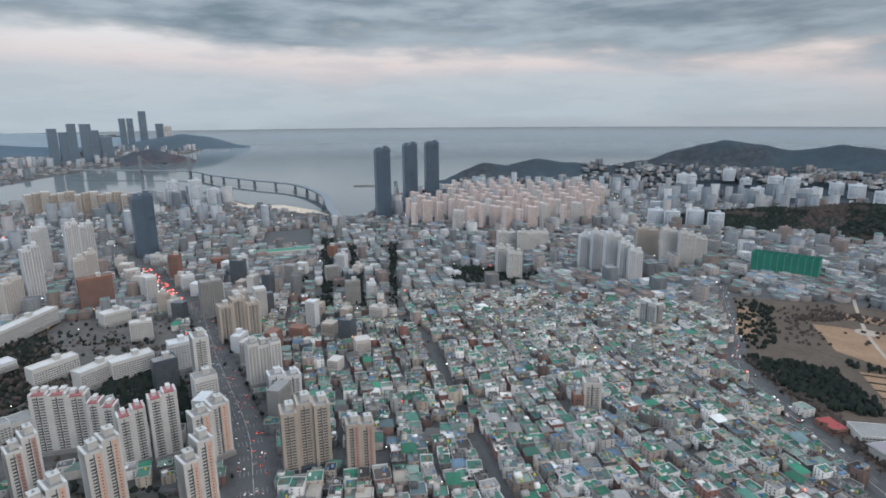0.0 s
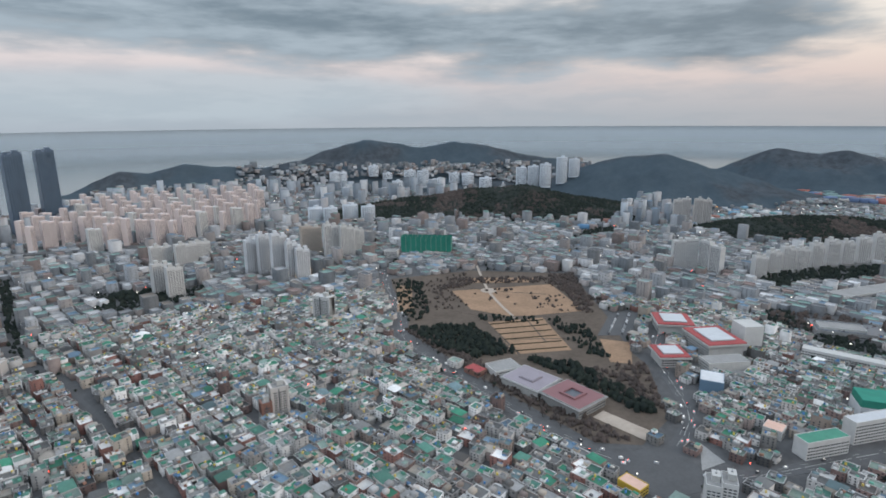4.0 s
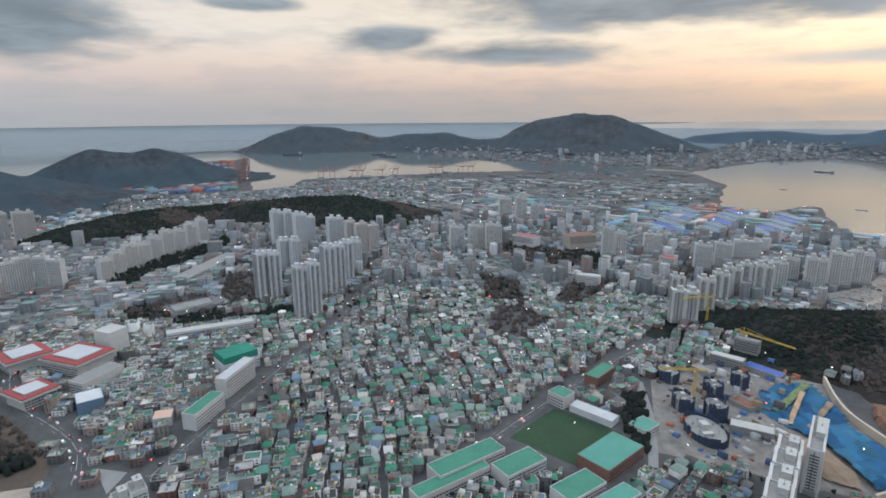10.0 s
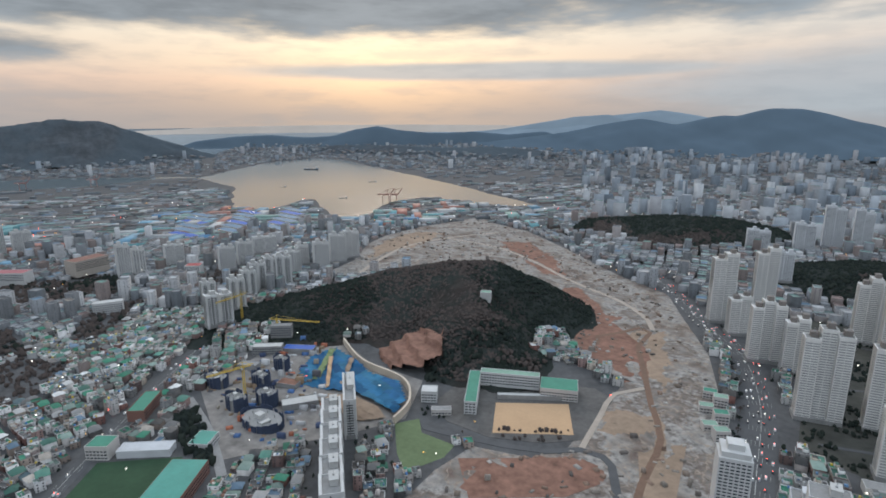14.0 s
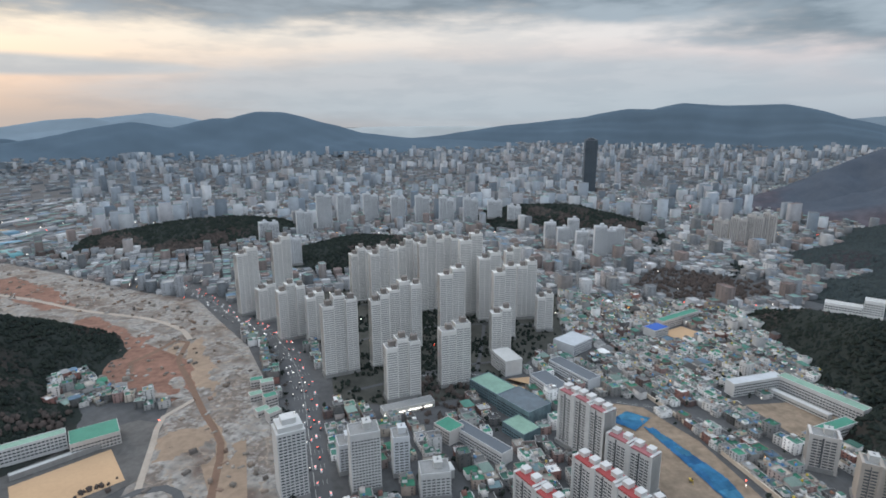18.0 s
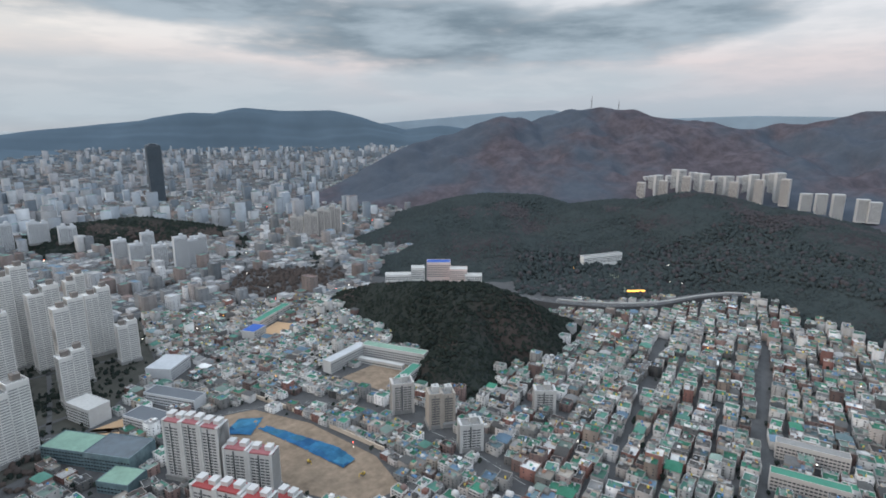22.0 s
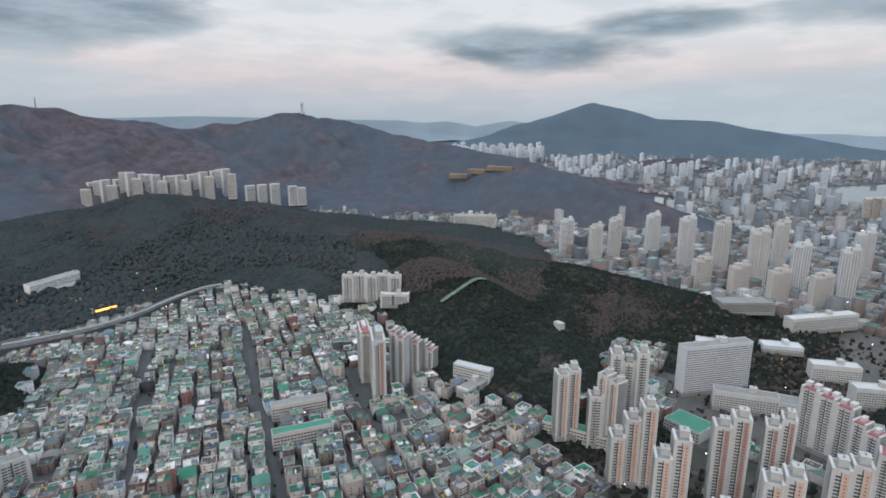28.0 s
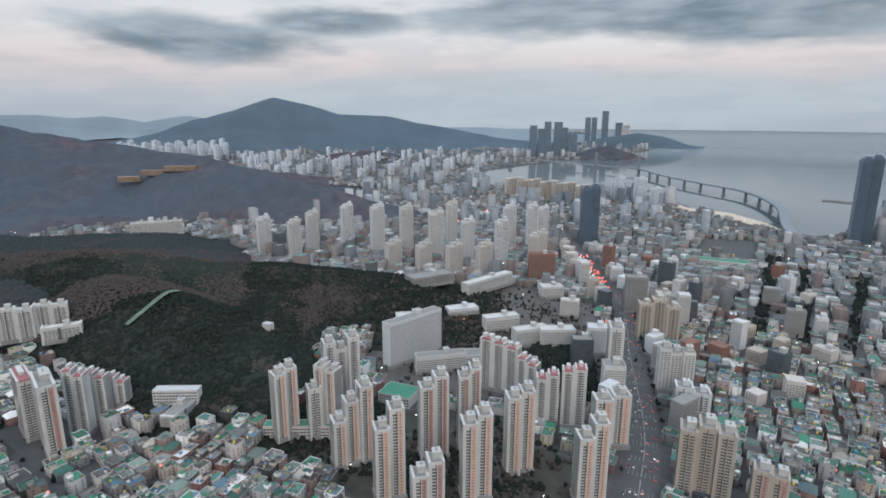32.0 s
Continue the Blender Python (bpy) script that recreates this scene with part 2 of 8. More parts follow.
M["apt_pink"] = material("apartment_pink_paint", (0.60, 0.52, 0.50), 0.8, vary=0.10, grain=0.15, stain=0.03)
M["apt_grey"] = material("apartment_grey_paint", (0.55, 0.565, 0.58), 0.8, vary=0.12, grain=0.15, stain=0.03)
M["apt_tan"] = material("apartment_tan_paint", (0.40, 0.355, 0.31), 0.8, vary=0.12, grain=0.15, stain=0.03)
M["flat_glass"] = material("balcony_glazing", (0.105, 0.112, 0.118), 0.25, vary=0.5, grain=0.35, stain=0.2, spec=0.5)
M["orange"] = material("salmon_facade_paint", (0.60, 0.405, 0.325), 0.8, vary=0.12, grain=0.2, stain=0.05)
M["maroon"] = material("maroon_facade_paint", (0.40, 0.25, 0.22), 0.8, vary=0.12, grain=0.2, stain=0.05)
M["red"] = material("red_roof_paint", (0.31, 0.06, 0.06), 0.6, vary=0.15, grain=0.4, stain=0.05)
M["rose"] = material("rose_roof_tiles", (0.33, 0.13, 0.14), 0.7, vary=0.15, grain=0.4, stain=0.05)
M["brick"] = material("brick_facade", (0.22, 0.12, 0.095), 0.85, vary=0.2, grain=0.8, stain=0.06)
M["concrete"] = material("weathered_concrete", (0.26, 0.26, 0.255), 0.9, vary=0.2, grain=0.4, stain=0.05)
M["pale"] = material("pale_concrete", (0.46, 0.46, 0.445), 0.85, vary=0.15, grain=0.4, stain=0.05)
M["dark"] = material("dark_cladding", (0.075, 0.09, 0.108), 0.35, vary=0.2, grain=0.2, stain=0.03, spec=0.5)
M["green"] = material("green_roof_coating", (0.06, 0.22, 0.155), 0.7, vary=0.2, grain=0.4, stain=0.06)
M["teal"] = material("teal_metal_roof", (0.07, 0.27, 0.22), 0.5, vary=0.15, grain=0.3, stain=0.05)
M["bluepaint"] = material("blue_roof_paint", (0.03, 0.10, 0.38), 0.6, vary=0.15, grain=0.4)
M["asphalt"] = material("asphalt", (0.085, 0.087, 0.09), 0.9, vary=0.2, grain=0.3, stain=0.04)
M["paint"] = material("road_paint", (0.36, 0.36, 0.34), 0.8, vary=0.25, grain=0.8)
M["parksoil"] = material("leaf_strewn_park_soil", (0.098, 0.078, 0.062), 0.95, vary=0.35, grain=0.15, stain=0.03)
M["soil"] = material("bare_earth", (0.27, 0.20, 0.145), 0.95, vary=0.35, grain=0.12, stain=0.012, bump=0.5)
M["redsoil"] = material("red_earth", (0.205, 0.112, 0.082), 0.95, vary=0.45, grain=0.12, stain=0.03, bump=0.5)
M["site"] = material("trodden_site_ground", (0.215, 0.200, 0.185), 0.95, vary=0.45, grain=0.10, stain=0.04, bump=0.3)
M["campus"] = material("campus_paving", (0.105, 0.10, 0.095), 0.95, vary=0.4, grain=0.15, stain=0.03)
M["planted"] = material("planted_beds", (0.058, 0.058, 0.050), 0.95, vary=0.45, grain=0.08, stain=0.03)
M["lawn"] = material("winter_lawn", (0.27, 0.178, 0.115), 0.95, vary=0.32, grain=0.2, stain=0.03)
M["grass"] = material("green_turf", (0.032, 0.068, 0.036), 0.95, vary=0.25, grain=0.2, stain=0.03)
M["grass_light"] = material("light_grass", (0.125, 0.165, 0.085), 0.95, vary=0.25, grain=0.2, stain=0.03)
M["sand"] = material("school_yard_sand", (0.48, 0.32, 0.19), 0.95, vary=0.10, grain=0.3, stain=0.04)
M["tarp"] = material("blue_tarpaulin", (0, 0, 0), 0.85, spec=0.1, palette=((0.028, 0.105, 0.215), (0.034, 0.128, 0.235), (0.026, 0.092, 0.195), (0.030, 0.115, 0.225), (0.045, 0.150, 0.245)), island=True, vary=0.35, grain=0.12, stain=0.05)
M["sage"] = material("worn_sage_turf", (0.20, 0.22, 0.165), 0.95, vary=0.2, grain=0.2, stain=0.03)
M["beach"] = material("beach_sand", (0.55, 0.47, 0.38), 0.95, vary=0.12, grain=0.05)
M["steel"] = material("painted_steel", (0.35, 0.36, 0.37), 0.5, metal=0.6, vary=0.1)
M["yellow"] = material("crane_yellow", (0.55, 0.38, 0.06), 0.5, vary=0.15)
M["crane_red"] = material("gantry_red_paint", (0.30, 0.15, 0.13), 0.6, vary=0.15)
M["lamp"] = material("lamp_glow", (1.0, 0.93, 0.80), 0.5, vary=0.0, emit=2.2)
M["amber"] = material("amber_glow", (1.0, 0.50, 0.10), 0.5, vary=0.0, emit=1.6)
M["tail"] = material("tail_light_red", (1.0, 0.10, 0.06), 0.5, vary=0.0, emit=5.0)


def ground_material():
    """City ground: grey paving and dark asphalt, patched."""
    return material("city_ground", (0.082, 0.083, 0.085), 0.92, vary=0.4, grain=0.12, stain=0.02)


def woods_material(name, a, b, brown, scale, patch):
    """Winter woods: dark pines (a, b) and bare brown slopes in patches."""
    mt = bpy.data.materials.new(name)
    mt.use_nodes = True
    k = Nodes(mt.node_tree)
    pos = k.n("ShaderNodeNewGeometry").outputs["Position"]
    fine = k.noise(pos, scale, 4.0, 0.7)
    big = k.noise(pos, patch, 4.0, 0.55)
    col = k.mix(k.smooth(fine, 0.35, 0.7), a, b)
    col = k.mix(k.smooth(big, 0.46, 0.60), col, k.mix(k.smooth(fine, 0.3, 0.75), tuple(c * 0.6 for c in brown), brown))
    p = k.n("ShaderNodeBsdfPrincipled")
    k.put(p.inputs["Base Color"], col)
    p.inputs["Roughness"].default_value = 1.0
    p.inputs["Specular IOR Level"].default_value = 0.0
    bp = k.n("ShaderNodeBump")
    bp.inputs["Strength"].default_value = 0.45
    bp.inputs["Distance"].default_value = 6.0
    k.put(bp.inputs["Height"], fine)
    k.put(p.inputs["Normal"], bp.outputs[0])
    k.put(k.n("ShaderNodeOutputMaterial").inputs[0], p.outputs[0])
    return mt


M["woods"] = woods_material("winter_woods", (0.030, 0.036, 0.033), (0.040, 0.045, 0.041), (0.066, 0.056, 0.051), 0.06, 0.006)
# farther hills: the same woods, paler and bluer, haze put into the colour
M["woods_far"] = woods_material("hazy_mountain_woods", (0.074, 0.088, 0.110), (0.088, 0.102, 0.124), (0.124, 0.110, 0.125), 0.022, 0.0020)
M["woods_coast"] = woods_material("hazy_coastal_pine_woods", (0.056, 0.076, 0.092), (0.066, 0.087, 0.103), (0.080, 0.093, 0.106), 0.03, 0.003)
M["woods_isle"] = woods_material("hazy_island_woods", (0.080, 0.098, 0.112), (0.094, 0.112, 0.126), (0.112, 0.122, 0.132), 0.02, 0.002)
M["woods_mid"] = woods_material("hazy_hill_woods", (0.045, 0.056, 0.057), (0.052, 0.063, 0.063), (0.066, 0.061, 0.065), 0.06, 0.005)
# crowns on the middle hills: pine and twig colours lightened to carry haze
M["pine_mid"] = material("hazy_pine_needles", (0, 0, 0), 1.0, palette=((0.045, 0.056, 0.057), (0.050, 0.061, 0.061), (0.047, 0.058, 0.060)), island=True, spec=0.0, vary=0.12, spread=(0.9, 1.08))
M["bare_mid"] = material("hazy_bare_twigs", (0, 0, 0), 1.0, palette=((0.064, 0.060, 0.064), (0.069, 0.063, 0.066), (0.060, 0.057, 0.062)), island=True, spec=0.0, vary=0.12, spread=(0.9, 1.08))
M["pine"] = material("pine_needles", (0, 0, 0), 1.0, palette=((0.020, 0.026, 0.023), (0.025, 0.031, 0.026), (0.022, 0.028, 0.026), (0.028, 0.034, 0.029)), island=True, spec=0.0, vary=0.12, spread=(0.9, 1.08))
M["bare"] = material("bare_twigs", (0, 0, 0), 1.0, palette=((0.072, 0.060, 0.055), (0.079, 0.064, 0.058), (0.064, 0.055, 0.051), (0.075, 0.061, 0.055)), island=True, spec=0.0, vary=0.12, spread=(0.9, 1.08))


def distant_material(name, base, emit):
    """Ranges on the skyline: a plain backdrop, its haze put into colour and glow."""
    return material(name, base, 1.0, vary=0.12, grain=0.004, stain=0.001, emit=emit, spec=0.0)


# glass of the towers across the bay, haze put into its blue
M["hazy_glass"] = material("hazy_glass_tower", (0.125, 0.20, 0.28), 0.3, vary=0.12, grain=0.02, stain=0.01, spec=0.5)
M["container"] = material("stacked_containers", (0, 0, 0), 0.7, palette=((0.30, 0.10, 0.08), (0.10, 0.15, 0.26), (0.32, 0.30, 0.28), (0.26, 0.13, 0.10), (0.14, 0.22, 0.22)), island=True)
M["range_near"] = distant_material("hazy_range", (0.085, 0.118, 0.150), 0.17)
M["range_warm"] = distant_material("warm_haze_cover", (0.30, 0.275, 0.25), 0.80)
M["range_haze"] = distant_material("faint_haze_cover", (0.275, 0.295, 0.30), 0.62)
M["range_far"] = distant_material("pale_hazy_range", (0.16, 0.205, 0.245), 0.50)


def water_material():
    mt = bpy.data.materials.new("sea_water")
    mt.use_nodes = True
    k = Nodes(mt.node_tree)
    pos = k.n("ShaderNodeNewGeometry").outputs["Position"]
    p = k.n("ShaderNodeBsdfPrincipled")
    big = k.noise(pos, 0.0015, 3.0, 0.5)
    at = k.n("ShaderNodeSeparateXYZ")
    k.put(at.inputs[0], pos)
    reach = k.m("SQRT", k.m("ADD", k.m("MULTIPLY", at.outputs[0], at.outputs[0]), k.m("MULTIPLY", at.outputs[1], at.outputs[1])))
    far_haze = k.smooth(reach, 3900.0, 4600.0)     # paler far out: haze put into the base colour
    k.put(p.inputs["Base Color"], k.mix(far_haze, k.mix(big, (0.10, 0.126, 0.135), (0.138, 0.165, 0.175)), (0.325, 0.362, 0.380)))
    k.put(p.inputs["Specular IOR Level"], k.m("SUBTRACT", 0.5, k.m("MULTIPLY", far_haze, 0.12)))
    k.put(p.inputs["Roughness"], k.m("ADD", 0.06, k.m("MULTIPLY", big, 0.06)))
    p.inputs["IOR"].default_value = 1.5
    bp = k.n("ShaderNodeBump")
    bp.inputs["Strength"].default_value = 0.06
    bp.inputs["Distance"].default_value = 1.0
    lean = k.n("ShaderNodeCombineXYZ")     # normals lean inwards, so reflections clear the raised far sea and reach sky
    k.put(lean.inputs[0], k.m("MULTIPLY", k.m("DIVIDE", at.outputs[0], reach), -0.06))
    k.put(lean.inputs[1], k.m("MULTIPLY", k.m("DIVIDE", at.outputs[1], reach), -0.06))
    lean.inputs[2].default_value = 1.0
    nrm = k.n("ShaderNodeVectorMath")
    nrm.operation = "NORMALIZE"
    k.put(nrm.inputs[0], lean.outputs[0])
    k.put(bp.inputs["Normal"], nrm.outputs[0])
    k.put(bp.inputs["Height"], k.noise(pos, 0.06, 5.0, 0.65))
    k.put(p.inputs["Normal"], bp.outputs[0])
    k.put(k.n("ShaderNodeOutputMaterial").inputs[0], p.outputs[0])
    return mt


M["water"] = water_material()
M["ground"] = ground_material()


def rubble_material():
    """Cleared ground: grey rubble, brown and reddish earth, pale dust."""
    mt = bpy.data.materials.new("demolition_ground")
    mt.use_nodes = True
    k = Nodes(mt.node_tree)
    pos = k.n("ShaderNodeNewGeometry").outputs["Position"]
    big, fine, ruts = k.noise(pos, 0.010, 7.0, 0.66), k.noise(pos, 0.16, 4.0, 0.6), k.noise(pos, 0.028, 3.0, 0.5)
    col = k.ramp(big, [(0.30, (0.088, 0.072, 0.060)), (0.37, (0.250, 0.230, 0.208)), (0.43, (0.165, 0.132, 0.110)), (0.50, (0.300, 0.284, 0.262)), (0.56, (0.245, 0.216, 0.188)), (0.62, (0.128, 0.092, 0.074)), (0.70, (0.270, 0.248, 0.224))])
    line = k.m("ABSOLUTE", k.m("SUBTRACT", ruts, 0.5))     # worn ruts that wind between the heaps
    col = k.mix(k.smooth(line, 0.0, 0.018), (0.285, 0.232, 0.184), col)
    col = k.mix(1.0, col, k.ramp(fine, [(0.30, 0.50), (0.72, 1.28)]), "MULTIPLY")
    p = k.n("ShaderNodeBsdfPrincipled")
    k.put(p.inputs["Base Color"], col)
    p.inputs["Roughness"].default_value = 0.95
    b = k.n("ShaderNodeBump")
    b.inputs["Strength"].default_value = 1.0
    b.inputs["Distance"].default_value = 1.1
    k.put(b.inputs["Height"], fine)
    k.put(p.inputs["Normal"], b.outputs[0])
    k.put(k.n("ShaderNodeOutputMaterial").inputs[0], p.outputs[0])
    return mt


M["rubble"] = rubble_material()

# ---- plan ----
# Places are given by bearing (degrees clockwise from the first view) and distance from the point under the camera.
# Past NEAR the land is drawn in closer, along its sight line and smaller in proportion, so that mountains
# and sea as far as the horizon fit into five kilometres.
NEAR, SPAN = 2600.0, 2250.0


def spot(az_deg, r):
    a = radians(az_deg)
    return r * math.sin(a), r * math.cos(a)


def drawn_in(r):
    return r if r < NEAR else NEAR + SPAN * (1 - math.exp(-(r - NEAR) / SPAN))


def warp(v):
    """True places (n, 3) to drawn places."""
    v = np.asarray(v, float).copy()
    r = np.hypot(v[:, 0], v[:, 1])
    s = np.where(r < NEAR, 1.0, (NEAR + SPAN * (1 - np.exp(-(r - NEAR) / SPAN))) / np.maximum(r, 1))
    v[:, 0] *= s
    v[:, 1] *= s
    v[:, 2] = EYE + (v[:, 2] - EYE) * s
    return v


def far_pose(x, y, z, turn=0.0):
    """The pose of a thing that stands at a true place, with its scale."""
    r = math.hypot(x, y)
    s = drawn_in(r) / max(r, 1.0)
    return pose(x * s, y * s, EYE + (z - EYE) * s, 0, 0, turn) @ Matrix.Scale(s, 4)


def mesh_np(name, verts, faces, slots, mats):
    """A mesh from arrays; all faces have the same number of corners."""
    me = bpy.data.meshes.new(name)
    n, k = faces.shape
    me.vertices.add(len(verts))
    me.vertices.foreach_set("co", np.ascontiguousarray(verts, np.float32).ravel())
    me.loops.add(n * k)
    me.loops.foreach_set("vertex_index", np.ascontiguousarray(faces, np.int32).ravel())
    me.polygons.add(n)
    me.polygons.foreach_set("loop_start", np.arange(0, n * k, k, dtype=np.int32))
    me.polygons.foreach_set("material_index", np.ascontiguousarray(np.broadcast_to(slots, n), np.int32))
    for mt in mats:
        me.materials.append(mt)
    me.update(calc_edges=True)
    return me


def part(name, bm, mat, parent=None, label=""):
    """Links a bmesh as one mesh object under a thing or a part."""
    me = bpy.data.meshes.new(name)
    bm.to_mesh(me)
    bm.free()
    for mt in mat if isinstance(mat, (list, tuple)) else (mat,):
        me.materials.append(mt)
    ob = new(name, me)
    ob.parent = parent
    return tagged(ob, label) if label else ob


def boxes(rows, bevel=0.0):
    """A bmesh of upright boxes: (x, y, z of the base's centre, width, depth, height[, turn])."""
    bm = bmesh.new()
    for x, y, z, a, b, c, *turn in rows:
        m = Matrix.Translation((x, y, z + c / 2)) @ Matrix.Rotation(radians(turn[0] if turn else 0), 4, "Z") @ Matrix.Diagonal((a, b, c, 1))
        bmesh.ops.create_cube(bm, size=1.0, matrix=m)
    if bevel:
        bmesh.ops.bevel(bm, geom=list(bm.edges), offset=bevel, segments=1, affect="EDGES")
    return bm


def rods(rows):
    """A bmesh of square rods: (a, b, thickness)."""
    bm = bmesh.new()
    for a, b, th in rows:
        a, b = Vector(a), Vector(b)
        q = (b - a).to_track_quat("Z", "Y").to_matrix().to_4x4()
        bmesh.ops.create_cube(bm, size=1.0, matrix=Matrix.Translation((a + b) / 2) @ q @ Matrix.Diagonal((th, th, (b - a).length, 1)))
    return bm


def prism(points, z0, z1):
    """A bmesh: an outline (x, y) raised from z0 to z1."""
    bm = bmesh.new()
    lo = [bm.verts.new((x, y, z0)) for x, y in points]
    hi = [bm.verts.new((x, y, z1)) for x, y in points]
    bm.faces.new(hi)
    bm.faces.new(lo[::-1])
    for i in range(len(points)):
        j = (i + 1) % len(points)
        bm.faces.new((lo[i], lo[j], hi[j], hi[i]))
    bmesh.ops.recalc_face_normals(bm, faces=list(bm.faces))
    return bm


def thing(name, m, label, category, group="", kind=""):
    ob = new(name)
    ob.matrix_world = m
    return tagged(ob, label, category, group, kind)


rng = np.random.default_rng(7)


def wave(x, y, size, seed=0):
    """Cheap rolling noise, about -1 to 1, for arrays."""
    x, y = np.asarray(x) / size, np.asarray(y) / size
    o = seed * 1.7
    return (np.sin(x * 1.0 + 1.3 * np.sin(y * 0.7 + o)) + np.sin(y * 1.1 + 1.2 * np.sin(x * 0.8 + 2 + o)) + 0.6 * np.sin(2.3 * x - 1.9 * y + o)
            + 0.5 * np.sin(3.1 * y + 2.7 * x + 3 * o)) / 3.1


# ---- hills ----
HILLS = []   # (name, ridge places, heights, half width, material, woods)


def hill(name, ridge, half, mat, label, density=0.0, round_top=1.6, taper=0.0):
    """ridge: (bearing, distance, height) along the crest; half: how far its slopes reach; taper: how narrow it gets where it is low."""
    pts = np.array([(*spot(a, r), h) for a, r, h in ridge])
    HILLS.append((name, pts, half, mat, label, density, (round_top, taper)))


def ridge_height(x, y, pts, half, top):
    best = np.zeros_like(x)
    for p, q in zip(pts[:-1], pts[1:]):
        d = q[:2] - p[:2]
        f = np.clip(((x - p[0]) * d[0] + (y - p[1]) * d[1]) / max(d @ d, 1), 0, 1)
        dist = np.hypot(x - p[0] - f * d[0], y - p[1] - f * d[1])
        dist = dist * (1 + 0.16 * wave(x, y, half * 0.30, 1) + 0.08 * wave(x, y, half * 0.11, 2))
        here = p[2] + f * (q[2] - p[2])
        u = np.clip(dist / (half * np.clip(here / pts[:, 2].max(), top[1], 1) if top[1] else half), 0, 1)
        h = here * (1 - u ** top[0]) ** 1.25
        best = np.maximum(best, h)
    return best


def ground_z(x, y):
    x, y = np.atleast_1d(np.asarray(x, float)), np.atleast_1d(np.asarray(y, float))
    z = np.zeros_like(x)
    for _, pts, half, _, _, _, rt in HILLS:
        near = (np.abs(x - pts[:, 0].mean()) < np.ptp(pts[:, 0]) / 2 + half) & (np.abs(y - pts[:, 1].mean()) < np.ptp(pts[:, 1]) / 2 + half)
        if near.any():
            z[near] = np.maximum(z[near], ridge_height(x[near], y[near], pts, half, rt))
    return z


W1, W2 = "winter hill of dark pines and bare brown trees", "wooded mountain in dusky haze behind the city"
hill("hill", [(223.5, 965, 26), (226, 935, 44), (229, 890, 58), (232.8, 830, 76), (236.8, 795, 86), (240, 775, 80), (243.5, 810, 48), (246, 840, 22)], 112, "woods", W1, 24, 1.6, 0.4)
hill("hill", [(236.4, 735, 60), (235.4, 665, 42), (236.0, 640, 24)], 66, "woods", W1, 24)
hill("hill", [(145.5, 860, 86), (147.5, 760, 56), (148.2, 712, 28)], 106, "woods", W1, 26)
hill("hill", [(299, 900, 52), (297.5, 770, 42), (296.6, 660, 26)], 115, "woods", W1, 24)
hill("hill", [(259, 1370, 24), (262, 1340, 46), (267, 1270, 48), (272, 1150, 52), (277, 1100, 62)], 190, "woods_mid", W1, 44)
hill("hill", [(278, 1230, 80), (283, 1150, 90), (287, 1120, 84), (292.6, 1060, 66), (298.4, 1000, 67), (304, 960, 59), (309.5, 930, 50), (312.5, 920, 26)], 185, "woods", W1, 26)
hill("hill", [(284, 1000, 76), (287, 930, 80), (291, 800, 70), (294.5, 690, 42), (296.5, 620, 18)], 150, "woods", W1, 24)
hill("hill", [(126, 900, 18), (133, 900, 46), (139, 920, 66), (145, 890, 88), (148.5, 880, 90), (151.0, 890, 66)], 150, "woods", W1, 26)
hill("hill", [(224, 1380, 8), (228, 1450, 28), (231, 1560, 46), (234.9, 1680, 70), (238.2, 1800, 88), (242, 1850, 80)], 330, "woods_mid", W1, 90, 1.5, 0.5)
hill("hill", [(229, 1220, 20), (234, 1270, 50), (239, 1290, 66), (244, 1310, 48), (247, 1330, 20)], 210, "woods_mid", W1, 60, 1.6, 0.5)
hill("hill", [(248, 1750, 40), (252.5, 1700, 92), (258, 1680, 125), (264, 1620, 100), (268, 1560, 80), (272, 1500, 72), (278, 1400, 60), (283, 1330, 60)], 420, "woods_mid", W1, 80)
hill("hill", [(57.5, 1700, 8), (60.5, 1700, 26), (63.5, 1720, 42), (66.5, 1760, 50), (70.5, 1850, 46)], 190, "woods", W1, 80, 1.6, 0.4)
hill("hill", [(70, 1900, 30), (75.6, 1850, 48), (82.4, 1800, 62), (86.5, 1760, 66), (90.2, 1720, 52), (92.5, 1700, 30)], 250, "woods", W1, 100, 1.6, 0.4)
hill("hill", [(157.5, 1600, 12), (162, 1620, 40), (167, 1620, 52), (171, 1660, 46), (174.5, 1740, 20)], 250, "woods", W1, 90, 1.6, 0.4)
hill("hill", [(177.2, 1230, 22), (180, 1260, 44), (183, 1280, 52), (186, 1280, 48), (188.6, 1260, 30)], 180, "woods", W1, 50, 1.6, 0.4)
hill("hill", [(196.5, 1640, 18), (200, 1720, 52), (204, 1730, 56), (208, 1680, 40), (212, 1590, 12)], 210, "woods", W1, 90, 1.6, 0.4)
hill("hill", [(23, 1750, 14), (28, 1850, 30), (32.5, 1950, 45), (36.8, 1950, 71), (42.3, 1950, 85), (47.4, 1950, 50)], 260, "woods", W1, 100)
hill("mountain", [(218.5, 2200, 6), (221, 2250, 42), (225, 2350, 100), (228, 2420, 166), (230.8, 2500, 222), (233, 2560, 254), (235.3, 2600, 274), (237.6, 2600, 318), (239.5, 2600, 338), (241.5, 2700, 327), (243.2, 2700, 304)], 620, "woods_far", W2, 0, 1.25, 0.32)
